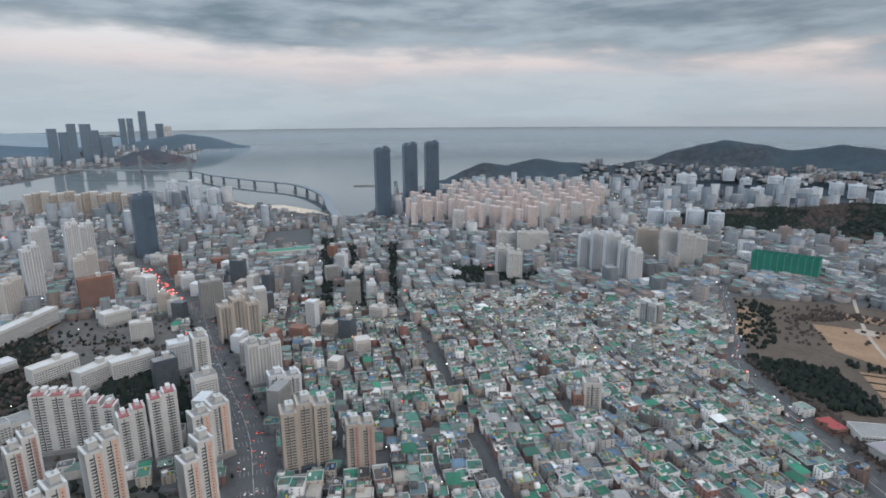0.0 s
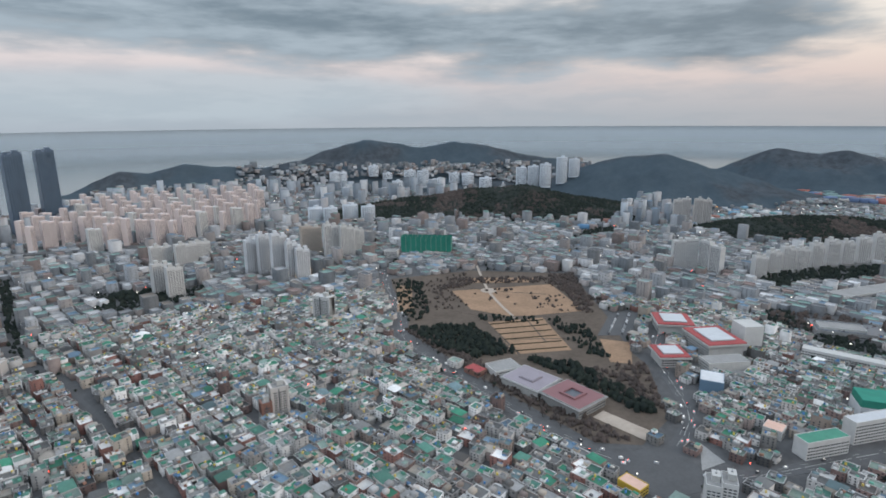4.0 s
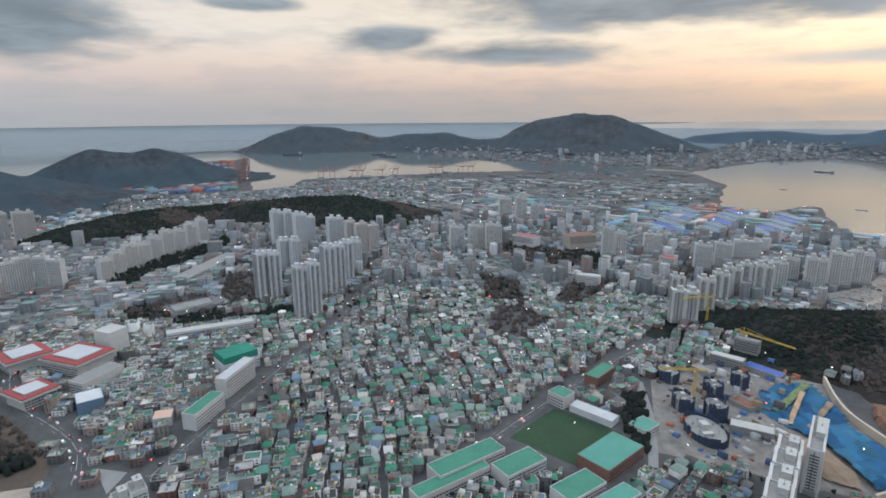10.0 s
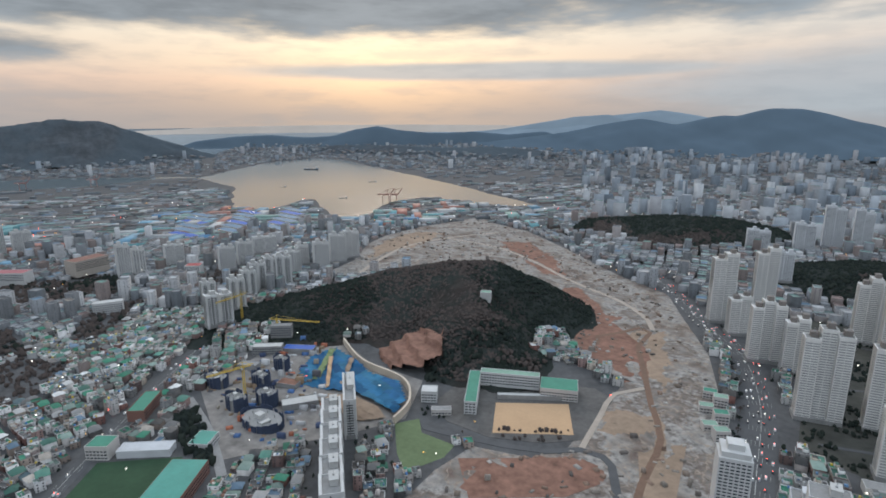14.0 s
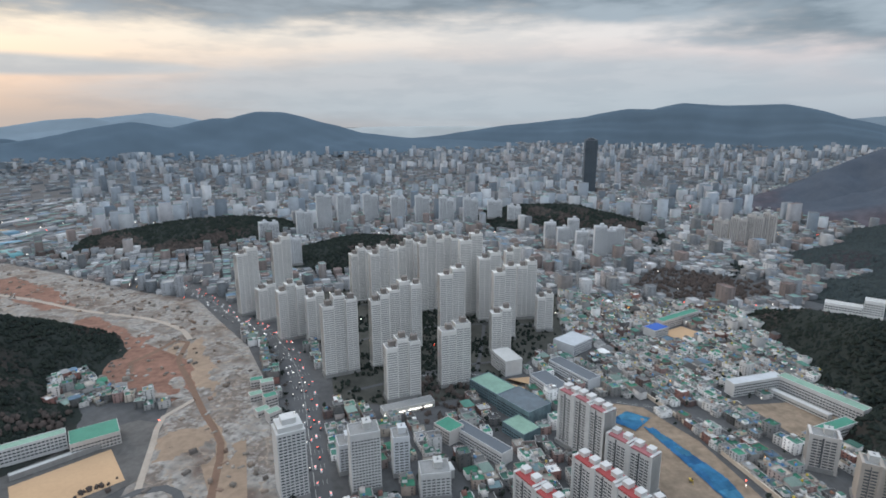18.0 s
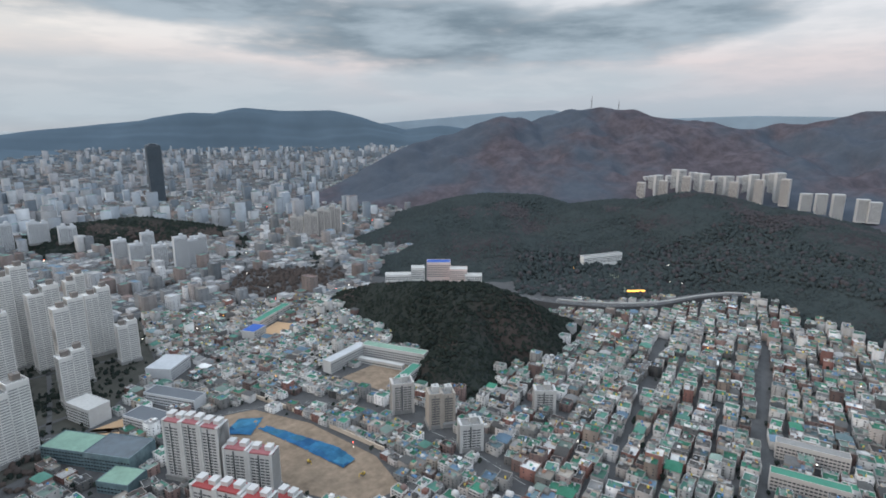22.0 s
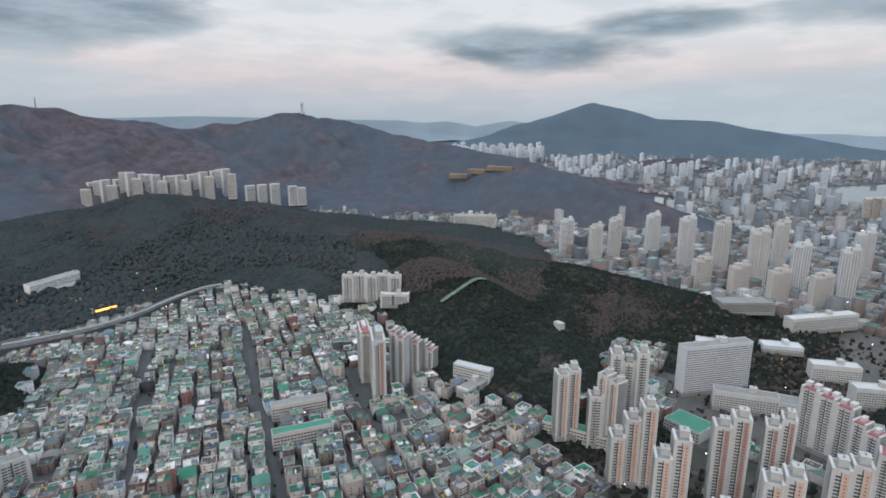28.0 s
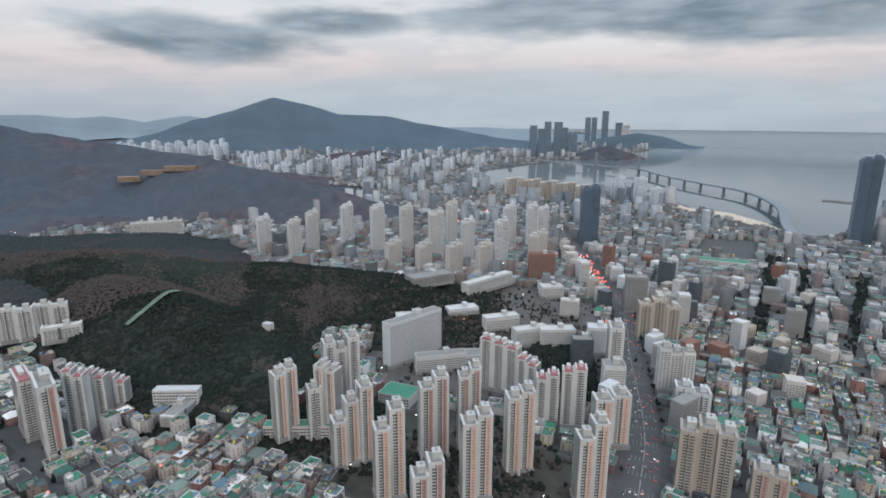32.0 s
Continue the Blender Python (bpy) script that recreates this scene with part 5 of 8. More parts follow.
# the great pink estate
PINK = "pale pink apartment slab of a large estate"
k = 0
for i in range(7):
    for j in range(17):
        a, r = 356.4 + j * 1.27 + (i % 2) * 0.6 + max(0, i - 3) * 0.3, 1560 + i * 112 + (j * 5 % 4) * 20
        if a > 376.0 or (i < 1 and a < 361) or (i < 1 and a > 371) or (i > 4 and a < 360):
            continue
        tower(a % 360, r, 66 + (k * 7 % 5) * 3, 32, 12, 24 + (k % 3) * 22, wall="apt_pink" if (k * 5) % 7 else "apt", steps=(1.0, 0.95), label=PINK, group="pink estate", plain=True, ends=False, bay=4.6)
        k += 1
for a, r, h, wd in ((21.0, 1700, 58, 40), (22.5, 1690, 56, 40), (24.5, 1700, 62, 44), (26.3, 1690, 58, 40), (23.1, 2400, 95, 38), (23.9, 2410, 92, 34), (27.0, 2500, 110, 40), (28.4, 2480, 78, 40), (30.7, 2450, 92, 48), (32.0, 2450, 90, 48), (35.2, 2450, 78, 44), (36.6, 2450, 76, 50), (33.6, 2380, 62, 50), (38.4, 2380, 66, 50), (29.4, 2330, 60, 44), (42.0, 2300, 116, 40), (43.2, 2300, 122, 40), (44.4, 2280, 132, 42), (46.0, 2290, 158, 40), (47.2, 2300, 150, 40),
                    (334.1, 2243, 102, 36), (336.0, 2204, 106, 44), (337.5, 2148, 76, 40)):
    FAR.append((a, r, h, wd, 16, 10, float(ground_z(*spot(a, r))[0])))
for j in range(14):
    tower(323.2 + j * 0.58, 2370 - j * 16, 72 + (j % 3) * 5, 26, 30, 10, wall="apt_tan" if j % 2 else "apt_warm", label="tan apartment slab at the bay", plain=True, ends=False, bay=4.6, group="bayside slabs")
# mountain-side flats
for j in range(25):
    tower(253.0 + j * 0.50, 2040 + (j * 7 % 4) * 45, (112 if j < 6 else 134) + (j * 5 % 4) * 5 + 9 * math.sin(j * 0.33), 26, 18, 24 if j % 2 else -14, wall="apt" if j % 4 else "apt_warm", base_z=58, label="pale apartment tower on the mountainside", plain=True, ends=False, group="mountainside flats")
for a, h in ((266.6, 104), (267.7, 106), (268.9, 108), (270.6, 98), (271.4, 92)):
    tower(a, 2020, h, 30, 18, 20, wall="apt", base_z=30, label="pale apartment slab on the mountainside", plain=True, ends=False, group="mountainside flats")
for a in (287.6, 289.0, 290.4):
    tower(a, 1569, 62, 42, 14, 4, wall="apt", base_z=8, label="white apartment slab behind the wooded hill")
tower(244.7, 583, 28, 24, 14, 10, label="white villa apartment block among houses")
tower(228.9, 575, 36, 25, 16, 10, wall="apt_warm", label="grey cream apartment block below the knoll")
tower(233.2, 545, 40, 30, 16, 14, wall="apt_tan", steps=(1.0, 0.92), label="brown framed apartment block below the knoll")
tower(236.6, 500, 29, 24, 14, 14, label="white villa apartment block among houses")
tower(16.0, 596, 32, 20, 14, 12, wall="apt_warm", label="cream apartment block among low houses")
tower(14.6, 590, 18, 12, 12, 12, wall="brick", label="orange brick block among low houses")
tower(21.3, 886, 38, 34, 14, -40, label="white apartment slab among low houses")
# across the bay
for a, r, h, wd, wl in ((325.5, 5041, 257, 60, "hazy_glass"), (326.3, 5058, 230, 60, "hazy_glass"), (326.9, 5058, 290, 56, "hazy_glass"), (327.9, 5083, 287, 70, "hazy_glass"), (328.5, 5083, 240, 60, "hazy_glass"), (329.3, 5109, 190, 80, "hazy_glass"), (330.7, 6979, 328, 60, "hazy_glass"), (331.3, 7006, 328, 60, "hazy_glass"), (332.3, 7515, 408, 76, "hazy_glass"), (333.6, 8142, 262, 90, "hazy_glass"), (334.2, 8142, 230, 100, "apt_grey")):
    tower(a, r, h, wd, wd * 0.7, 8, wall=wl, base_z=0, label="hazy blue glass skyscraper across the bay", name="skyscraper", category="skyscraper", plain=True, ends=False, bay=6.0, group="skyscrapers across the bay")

# white walls of the far estates with bluish haze put into the colour
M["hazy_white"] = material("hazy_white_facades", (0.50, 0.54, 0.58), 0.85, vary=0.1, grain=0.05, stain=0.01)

for j in range(34):
    FAR.append((286.6 + j * 0.27, 4150 + (j * 7 % 5) * 110, 105 + (j * 5 % 7) * 9, 36, 22, (j * 37) % 60, 30 + (j * 3 % 5) * 9))
for j in range(46):
    FAR.append((297.0 + j * 0.62 % 24, 3050 + (j * 11 % 9) * 170, 52 + (j * 5 % 6) * 9, 34, 18, (j * 53) % 70, 0))

# dark planted grounds between the towers
ESTATES = []
for az0, sector in ((316, [spot(a, r) for a, r in ((298, 500), (298, 575), (307, 590), (317, 560), (322, 560), (330, 500), (334.5, 500), (335, 415), (328, 400), (318, 375), (311, 385), (307, 420), (303, 470))]),
                    (190, [spot(a, r) for a, r in ((179.5, 600), (179, 820), (176.5, 1020), (186, 1040), (203.5, 1000), (204.5, 790), (200, 680), (195, 600), (188, 575))])):
    ESTATES.append(sector)
    patch("estate_grounds", sector, M["planted"], "dark planted grounds between the apartment towers", 0.05, "grounds")
CAMPUS = [spot(a, r) for a, r in ((309.5, 640), (309, 900), (313, 1040), (325, 1050), (332.5, 960), (333.5, 700), (331, 610), (322, 585), (314, 600))]
ESTATES.append(CAMPUS)
patch("campus_grounds", CAMPUS, M["campus"], "grey paved and planted grounds of the university campus", 0.05, "grounds")
GROUNDS = [[spot(a, r) for a, r in line] for line in (((299, 500), (306, 520), (314, 520), (322, 530), (331, 495)), ((309, 395), (312, 455), (318, 460), (324, 440), (332, 415)), ((303, 470), (309, 500), (312, 560)), ((320, 380), (323, 450), (322, 530)),
                                                      ((312, 640), (318, 760), (322, 900), (326, 1020)), ((331, 640), (324, 760), (316, 880)), ((181, 620), (186, 640), (193, 680), (199, 700)), ((180, 760), (186, 800), (193, 830), (202, 840)), ((186, 640), (187, 800), (187, 950)), ((195, 620), (196, 800), (196, 960)), ((179, 930), (190, 950), (203, 930)))]
for line in GROUNDS:
    road(line, 5, "narrow lane through the apartment estate", z=0.18, lanes=False)

# office and shop blocks along the avenue and in the quarter behind it
blk = np.random.default_rng(23)
spots = []
for p, q in zip(((-210, 532), (-306, 700), (-414, 895), (-511, 994)), ((-306, 700), (-414, 895), (-511, 994), (-699, 1226))):
    p, q = Vector(p), Vector(q)
    s = Vector((-(q - p).y, (q - p).x)).normalized()
    for k in range(int((q - p).length / 30)):
        for side in (-1, 1):
            spots.append(p.lerp(q, (k + 0.5) * 30 / (q - p).length) + s * side * float(blk.uniform(31, 42)))
for k in range(46):
    spots.append(Vector(spot(float(blk.uniform(337, 353)), float(blk.uniform(680, 1300)))))
for k in range(16):
    spots.append(Vector(spot(float(blk.uniform(171, 178)), float(blk.uniform(420, 640)))))
for q in spots:
    a_, r_ = math.degrees(math.atan2(q.x, q.y)) % 360, q.length
    wd, dp, h = float(blk.uniform(15, 27)), float(blk.uniform(13, 19)), float(blk.choice([16, 20, 24, 29, 34, 42, 52]))
    if any(taken(np.array([q.x + u]), np.array([q.y + v]))[0] for u, v in ((0, 0), (9, 9), (-9, 9), (9, -9), (-9, -9))):
        continue
    wl = str(blk.choice(["apt", "apt_grey", "apt_tan", "brick", "dark", "apt_warm", "concrete"]))
    tower(a_, r_, h, wd, dp, float(blk.choice([12, -30, 60])), wall=wl, plain=bool(blk.random() < 0.5), name="office_block", category="office block", bay=2.9,
          label={"apt": "white", "apt_grey": "grey", "apt_tan": "tan", "brick": "red brick", "dark": "dark glazed", "apt_warm": "cream", "concrete": "weathered concrete"}[wl] + " office block with window bands near the avenue", group="blocks near the avenue")

# ---- houses ----
RING_F = np.array([(0, 1, 5, 4), (1, 2, 6, 5), (2, 3, 7, 6), (3, 0, 4, 7), (4, 5, 9, 8), (5, 6, 10, 9), (6, 7, 11, 10), (7, 4, 8, 11),
                   (8, 9, 13, 12), (9, 10, 14, 13), (10, 11, 15, 14), (11, 8, 12, 15), (12, 13, 14, 15)])
RING_S = np.array([0] * 4 + [2] * 4 + [0] * 4 + [1])
BOX_F = np.array([(0, 1, 5, 4), (1, 2, 6, 5), (2, 3, 7, 6), (3, 0, 4, 7), (4, 5, 6, 7)])
BOX_S = np.array([0, 0, 0, 0, 1])
GABLE_F = np.array([(0, 1, 5, 4), (1, 2, 6, 5), (2, 3, 7, 6), (3, 0, 4, 7), (4, 5, 9, 8), (6, 7, 8, 9), (5, 6, 9, 9), (7, 4, 8, 8)])
CORN = np.array([(-1, -1), (1, -1), (1, 1), (-1, 1)], float)


def turned(x, y, a, u, v):
    """Local (u, v) of each house to the plan."""
    c, s = np.cos(a)[:, None], np.sin(a)[:, None]
    return x[:, None] + c * u - s * v, y[:, None] + s * u + c * v


def block_verts(x, y, a, w2, d2, z0, h, k=1.0):
    u, v = w2[:, None] * CORN[:, 0] * k, d2[:, None] * CORN[:, 1] * k
    px, py = turned(x, y, a, u, v)
    return np.stack([px, py, np.broadcast_to((z0 + h)[:, None], px.shape)], -1)


def flat_houses(x, y, a, w2, d2, z0, h):
    """Flat-roofed houses with parapets: vertices, faces, slots."""
    zero = np.zeros_like(h)
    V = np.concatenate([block_verts(x, y, a, w2, d2, z0, zero - 3), block_verts(x, y, a, w2, d2, z0, h), block_verts(x, y, a, w2 - 0.35, d2 - 0.35, z0, h), block_verts(x, y, a, w2 - 0.35, d2 - 0.35, z0, h - 0.9)], 1)
    F = RING_F[None] + (np.arange(len(x)) * 16)[:, None, None]
    return V.reshape(-1, 3), F.reshape(-1, 4), np.tile(RING_S, len(x))


def plain_boxes(x, y, a, w2, d2, z0, h):
    V = np.concatenate([block_verts(x, y, a, w2, d2, z0, np.zeros_like(h) - 0.5), block_verts(x, y, a, w2, d2, z0, h)], 1)
    F = BOX_F[None] + (np.arange(len(x)) * 8)[:, None, None]
    return V.reshape(-1, 3), F.reshape(-1, 4), np.tile(BOX_S, len(x))


def gable_houses(x, y, a, w2, d2, z0, h):
    """Hipped roofs with eaves over plain walls, as two sets."""
    Vw, Fw, _ = plain_boxes(x, y, a, w2, d2, z0, h)
    e = block_verts(x, y, a, w2 + 0.5, d2 + 0.5, z0, h - 0.05)
    px, py = turned(x, y, a, np.stack([-w2 * 0.55, w2 * 0.55], 1), np.zeros((len(x), 2)))
    top = np.stack([px, py, np.broadcast_to((z0 + h + np.minimum(w2, d2) * 0.5)[:, None], px.shape)], -1)
    Vr = np.concatenate([e, top], 1)
    tri = np.array([(0, 1, 5), (0, 5, 4), (1, 2, 5), (2, 3, 4), (2, 4, 5), (3, 0, 4)])
    Fr = tri[None] + (np.arange(len(x)) * 6)[:, None, None]
    return (Vw, Fw), (Vr.reshape(-1, 3), Fr.reshape(-1, 3))


def house_windows(x, y, a, w2, d2, z0, h, floors=6):
    out = []
    for fl in range(floors):
        for face in range(4):
            for col in (-0.5, 0.5) if face % 2 else (-0.62, 0.0, 0.62):
                ok = (h > fl * 2.8 + 2.6) & (rng.random(len(x)) < 0.86)
                if not ok.any():
                    continue
                X, Y, A, W, D, Z = x[ok], y[ok], a[ok], w2[ok], d2[ok], z0[ok] + fl * 2.8 + 0.9
                if face == 0:
                    u0, u1, v = col * W - 0.75, col * W + 0.75, -D - 0.06
                elif face == 2:
                    u0, u1, v = col * W + 0.75, col * W - 0.75, D + 0.06
                if face in (0, 2):
                    U, Vv = np.stack([u0, u1, u1, u0], 1), np.stack([v, v, v, v], 1)
                else:
                    s = 1 if face == 1 else -1
                    vv0, vv1 = col * D - 0.6 * s, col * D + 0.6 * s
                    u = s * (W + 0.06)
                    U, Vv = np.stack([u, u, u, u], 1), np.stack([vv0, vv1, vv1, vv0], 1)
                px, py = turned(X, Y, A, U, Vv)
                pz = np.stack([Z, Z, Z + 1.25, Z + 1.25], 1)
                out.append(np.stack([px, py, pz], -1))
    return out


def stuff(name, V, F, S, mats, label, category):
    return tagged(new(name, mesh_np(name, V, F, S, mats)), label, category, kind="stuff")


ICO = bmesh.new()
bmesh.ops.create_icosphere(ICO, subdivisions=1, radius=1.0)
ICO_V = np.array([v.co[:] for v in ICO.verts])
ICO_F = np.array([[v.index for v in f.verts] for f in ICO.faces])
ICO.free()


OCTA_V = np.array([(1, 0, 0), (0, 1, 0), (-1, 0, 0), (0, -1, 0), (0, 0, 1), (0, 0, -0.6)], float)
OCTA_F = np.array([(0, 1, 4), (1, 2, 4), (2, 3, 4), (3, 0, 4), (1, 0, 5), (2, 1, 5), (3, 2, 5), (0, 3, 5)])


def trees(x, y, z, size, mat, name, label, tall=1.0, fine=True):
    """Tree crowns of uneven clumps, as one mesh."""
    n = len(x)
    if not n:
        return
    BV, BF = (ICO_V, ICO_F) if fine else (OCTA_V, OCTA_F)
    base = BV[None] * rng.uniform(0.45, 1.3, (n, len(BV), 1))
    t = rng.uniform(0, 6.28, n)
    c, s = np.cos(t)[:, None], np.sin(t)[:, None]
    vx, vy, vz = c * base[:, :, 0] - s * base[:, :, 1], s * base[:, :, 0] + c * base[:, :, 1], base[:, :, 2]
    k = (size * rng.uniform(0.6, 1.35, n))[:, None]
    V = np.stack([x[:, None] + vx * k, y[:, None] + vy * k, z[:, None] + (vz * tall + 0.55 * tall) * k], -1).reshape(-1, 3)
    F = (BF[None] + (np.arange(n) * len(BV))[:, None, None]).reshape(-1, 3)
    me = mesh_np(name, warp(V), F, 0, [mat])
    me.shade_smooth()
    up = np.stack([vx, vy, vz * 0.8], -1).reshape(-1, 3) * 0.75     # a soft canopy: leaves scatter light mostly upwards
    up[:, 2] += 0.5
    up /= np.linalg.norm(up, axis=1, keepdims=True)
    me.normals_split_custom_set_from_vertices(up.tolist())
    tagged(new(name, me), label, "trees", kind="stuff")



def far_estate(name, label, rows, wall, glass="flat_glass", bay=5.5):
    """Far towers with their window rows as one mesh: (bearing, distance, height, width, depth, turn, base)."""
    V, F, S, k = [], [], [], 0
    for a, r, h, wd, dp, tn, bz in rows:
        x, y = spot(a, r)
        t = np.array([radians(tn - a)])
        bv, bf, _ = plain_boxes(np.zeros(1), np.zeros(1), np.zeros(1), np.full(1, wd / 2), np.full(1, dp / 2), np.zeros(1), np.full(1, h - bz))
        lv, lf, _ = plain_boxes(np.full(1, wd * 0.1), np.zeros(1), np.zeros(1), np.full(1, wd * 0.16), np.full(1, dp * 0.25), np.full(1, h - bz), np.full(1, 6.0))
        q = []
        facade(q, wd / 2 - 0.8, dp / 2, h - bz, bay)
        q = np.concatenate(q).reshape(-1, 3)
        loc = np.concatenate([bv, lv, q])
        px, py = turned(np.array([x]), np.array([y]), t, loc[None, :, 0], loc[None, :, 1])
        V.append(np.stack([px[0], py[0], loc[:, 2] + bz], -1))
        F += [bf + k, lf + k + len(bv), np.arange(len(q)).reshape(-1, 4) + k + len(bv) + len(lv)]
        S += [0] * (len(bf) + len(lf)) + [1] * (len(q) // 4)
        k += len(loc)
        claim(rect(x, y, wd + 10, dp + 10, tn - a))
    stuff(name, warp(np.concatenate(V)), np.concatenate(F), np.array(S), [M[wall], M[glass]], label, "apartment towers")


# ---- public buildings ----


PARKED, WOODED = [], []


def hall(name, corners, h, wall, roof, label, category, z=None, windows=True, lip=0.8, group=""):
    """A low building on four corners: walls, roof deck, parapet, window rows."""
    p = [Vector(c) for c in corners]
    mid_ = sum(p, Vector((0, 0))) / 4
    wd, dp = ((p[1] - p[0]).length + (p[2] - p[3]).length) / 2, ((p[2] - p[1]).length + (p[3] - p[0]).length) / 2
    e = (p[1] - p[0]) + (p[2] - p[3])
    foot = 2.0 if z is None else 12.0
    z = float(ground_z(mid_.x, mid_.y)[0]) if z is None else z
    ob = thing(name, pose(mid_.x, mid_.y, z, 0, 0, math.degrees(math.atan2(e.y, e.x))), label, category, group)
    claim([tuple(q) for q in p], 6)
    part("wall", boxes([(0, 0, -foot, wd, dp, h + foot)], 0.15), M[wall], ob)
    part("roof", boxes([(0, 0, h, wd - 0.9, dp - 0.9, 0.35)], 0.1), M[roof], ob)
    t = 0.5
    part("parapet", boxes([(0, -dp / 2 + t / 2, h, wd, t, lip), (0, dp / 2 - t / 2, h, wd, t, lip), (-wd / 2 + t / 2, 0, h, t, dp - 2 * t, lip), (wd / 2 - t / 2, 0, h, t, dp - 2 * t, lip)]), M[wall], ob)
    if windows:
        rows = []
        facade(rows, wd / 2 - 0.6, dp / 2, h + 1.5, 3.2, 3.4, 0.6, ends=True)
        o = new("glazing", quads_mesh("glazing", rows, M["glass"]))
        o.parent = ob
        tagged(o, kind="stuff")
    return ob, wd, dp


def rect(cx, cy, wd, dp, turn):
    c, s = math.cos(radians(turn)), math.sin(radians(turn))
    return [(cx + c * u - s * v, cy + s * u + c * v) for u, v in ((-wd / 2, -dp / 2), (wd / 2, -dp / 2), (wd / 2, dp / 2), (-wd / 2, dp / 2))]


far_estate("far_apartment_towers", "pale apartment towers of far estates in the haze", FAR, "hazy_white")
M["ramp"] = material("faded_grass_ramp", (0.115, 0.16, 0.125), 0.95, vary=0.4, grain=0.1)
M["turf_pale"] = material("pale_green_cover", (0.22, 0.34, 0.27), 0.9, vary=0.2, grain=0.3)
M["redtrack"] = material("red_brown_dirt_track", (0.165, 0.105, 0.075), 0.95, vary=0.2, grain=0.2, stain=0.03)
M["track"] = material("pale_dirt_track", (0.36, 0.31, 0.26), 0.95, vary=0.2, grain=0.2, stain=0.03)
M["bright"] = material("fresh_white_paint", (0.80, 0.80, 0.78), 0.8, vary=0.06, grain=0.3)
M["blush"] = material("pale_pink_paint", (0.78, 0.66, 0.62), 0.8, vary=0.06, grain=0.3)
M["mauve"] = material("mauve_grey_roof", (0.26, 0.235, 0.265), 0.6, vary=0.12, grain=0.3, stain=0.05)
M["maroon_roof"] = material("maroon_museum_roof", (0.21, 0.105, 0.11), 0.6, vary=0.12, grain=0.3, stain=0.05)
M["white"] = material("white_roof_sheet", (0.47, 0.49, 0.51), 0.6, vary=0.12, grain=0.2, stain=0.05)
M["net"] = material("green_sports_net", (0.035, 0.21, 0.155), 0.9, vary=0.25, grain=0.08, stain=0.03)
M["navy"] = material("dark_blue_netting", (0.045, 0.06, 0.10), 0.9, vary=0.25, grain=0.3, stain=0.06)
M["hedge"] = material("dark_hedge", (0.022, 0.03, 0.022), 1.0, vary=0.3, grain=0.6, spec=0.0)

# museum: two square halls and a white annex
ob, wd, dp = hall("museum", rect(435, 457, 46, 54, 10), 11, "pale", "mauve", "museum hall with a flat mauve grey roof", "museum", lip=0.4)
part("roof_lantern", boxes([(0, 0, 11.3, 20, 21, 1.6), (0, 0, 12.9, 17, 18, 0.5)]), M["mauve"], ob)
part("eave", boxes([(0, 0, 9.6, 50, 58, 0.9)]), M["concrete"], ob)
ob, wd, dp = hall("museum", rect(445, 398, 48, 54, 5), 12, "concrete", "maroon_roof", "museum hall with a maroon roof and courtyard", "museum", lip=0.4)
part("eave", boxes([(0, 0, 10.4, 52, 58, 0.9)]), M["concrete"], ob)
part("courtyard", boxes([(0, 0, 12.36, 17, 17, 0.08)]), M["dark"], ob)
part("courtyard_rim", boxes([(0, -9.5, 12.3, 22, 3, 2.0), (0, 9.5, 12.3, 22, 3, 2.0), (-9.5, 0, 12.3, 3, 16, 2.0), (9.5, 0, 12.3, 3, 16, 2.0)]), M["maroon_roof"], ob)
hall("annex", rect(434, 507, 38, 28, -10), 8, "apt", "concrete", "white flat-roofed museum annex", "building")
hall("pavilion", rect(402, 524, 18, 24, 10), 6, "brick", "red", "small pavilion with a red roof", "pavilion")
patch("forecourt", rect(455, 335, 20, 62, 8), M["track"], "paved pale forecourt of the museum", 0.3, "forecourt")
# cultural hall: three red-rimmed roofs and a fly tower
for (cx, cy, wd0, dp0, tn), h in (((738, 470, 46, 48, 47), 20), ((717, 392, 60, 50, 63), 24), ((633, 403, 35, 36, -34), 18)):
    ob, wd, dp = hall("concert_hall", rect(cx, cy, wd0, dp0, tn), h - 4, "pale", "red", "cultural hall with a red rimmed white roof", "concert hall", lip=0.3, group="cultural hall")
    part("eave", boxes([(0, 0, h - 6, wd + 7, dp + 7, 2.2)]), M["pale"], ob)
    part("roof_rim", boxes([(0, 0, h - 3.6, wd + 5, dp + 5, 1.4)], 0.4), M["red"], ob)
    part("roof_centre", boxes([(0, 0, h - 2.2, wd * 0.74, dp * 0.70, 2.0)], 0.3), M["white"], ob)
hall("fly_tower", rect(766, 372, 30, 28, 62), 34, "apt", "pale", "white stage tower of the cultural hall", "tower", windows=False)
hall("building", rect(672, 350, 24, 56, 62), 13, "pale", "concrete", "pale wing of the cultural hall", "building")
# golf net
nb = thing("golf_net", pose(695, 1100, 0, 0, 0, -40), "tall green net of a golf practice range", "golf net")
for u in range(-60, 61, 12):
    part("post", boxes([(u, -14, 0, 0.7, 0.7, 44), (u, 14, 0, 0.7, 0.7, 44)]), M["steel"], nb)
part("net", boxes([(0, -14, 4, 120, 0.3, 39), (0, 14, 4, 120, 0.3, 39), (-60, 0, 4, 0.3, 27.4, 39), (60, 0, 4, 0.3, 27.4, 39)]), M["net"], nb)
hall("building", rect(610, 1120, 30, 22, -40), 16, "apt", "concrete", "white building beside the golf net", "building")
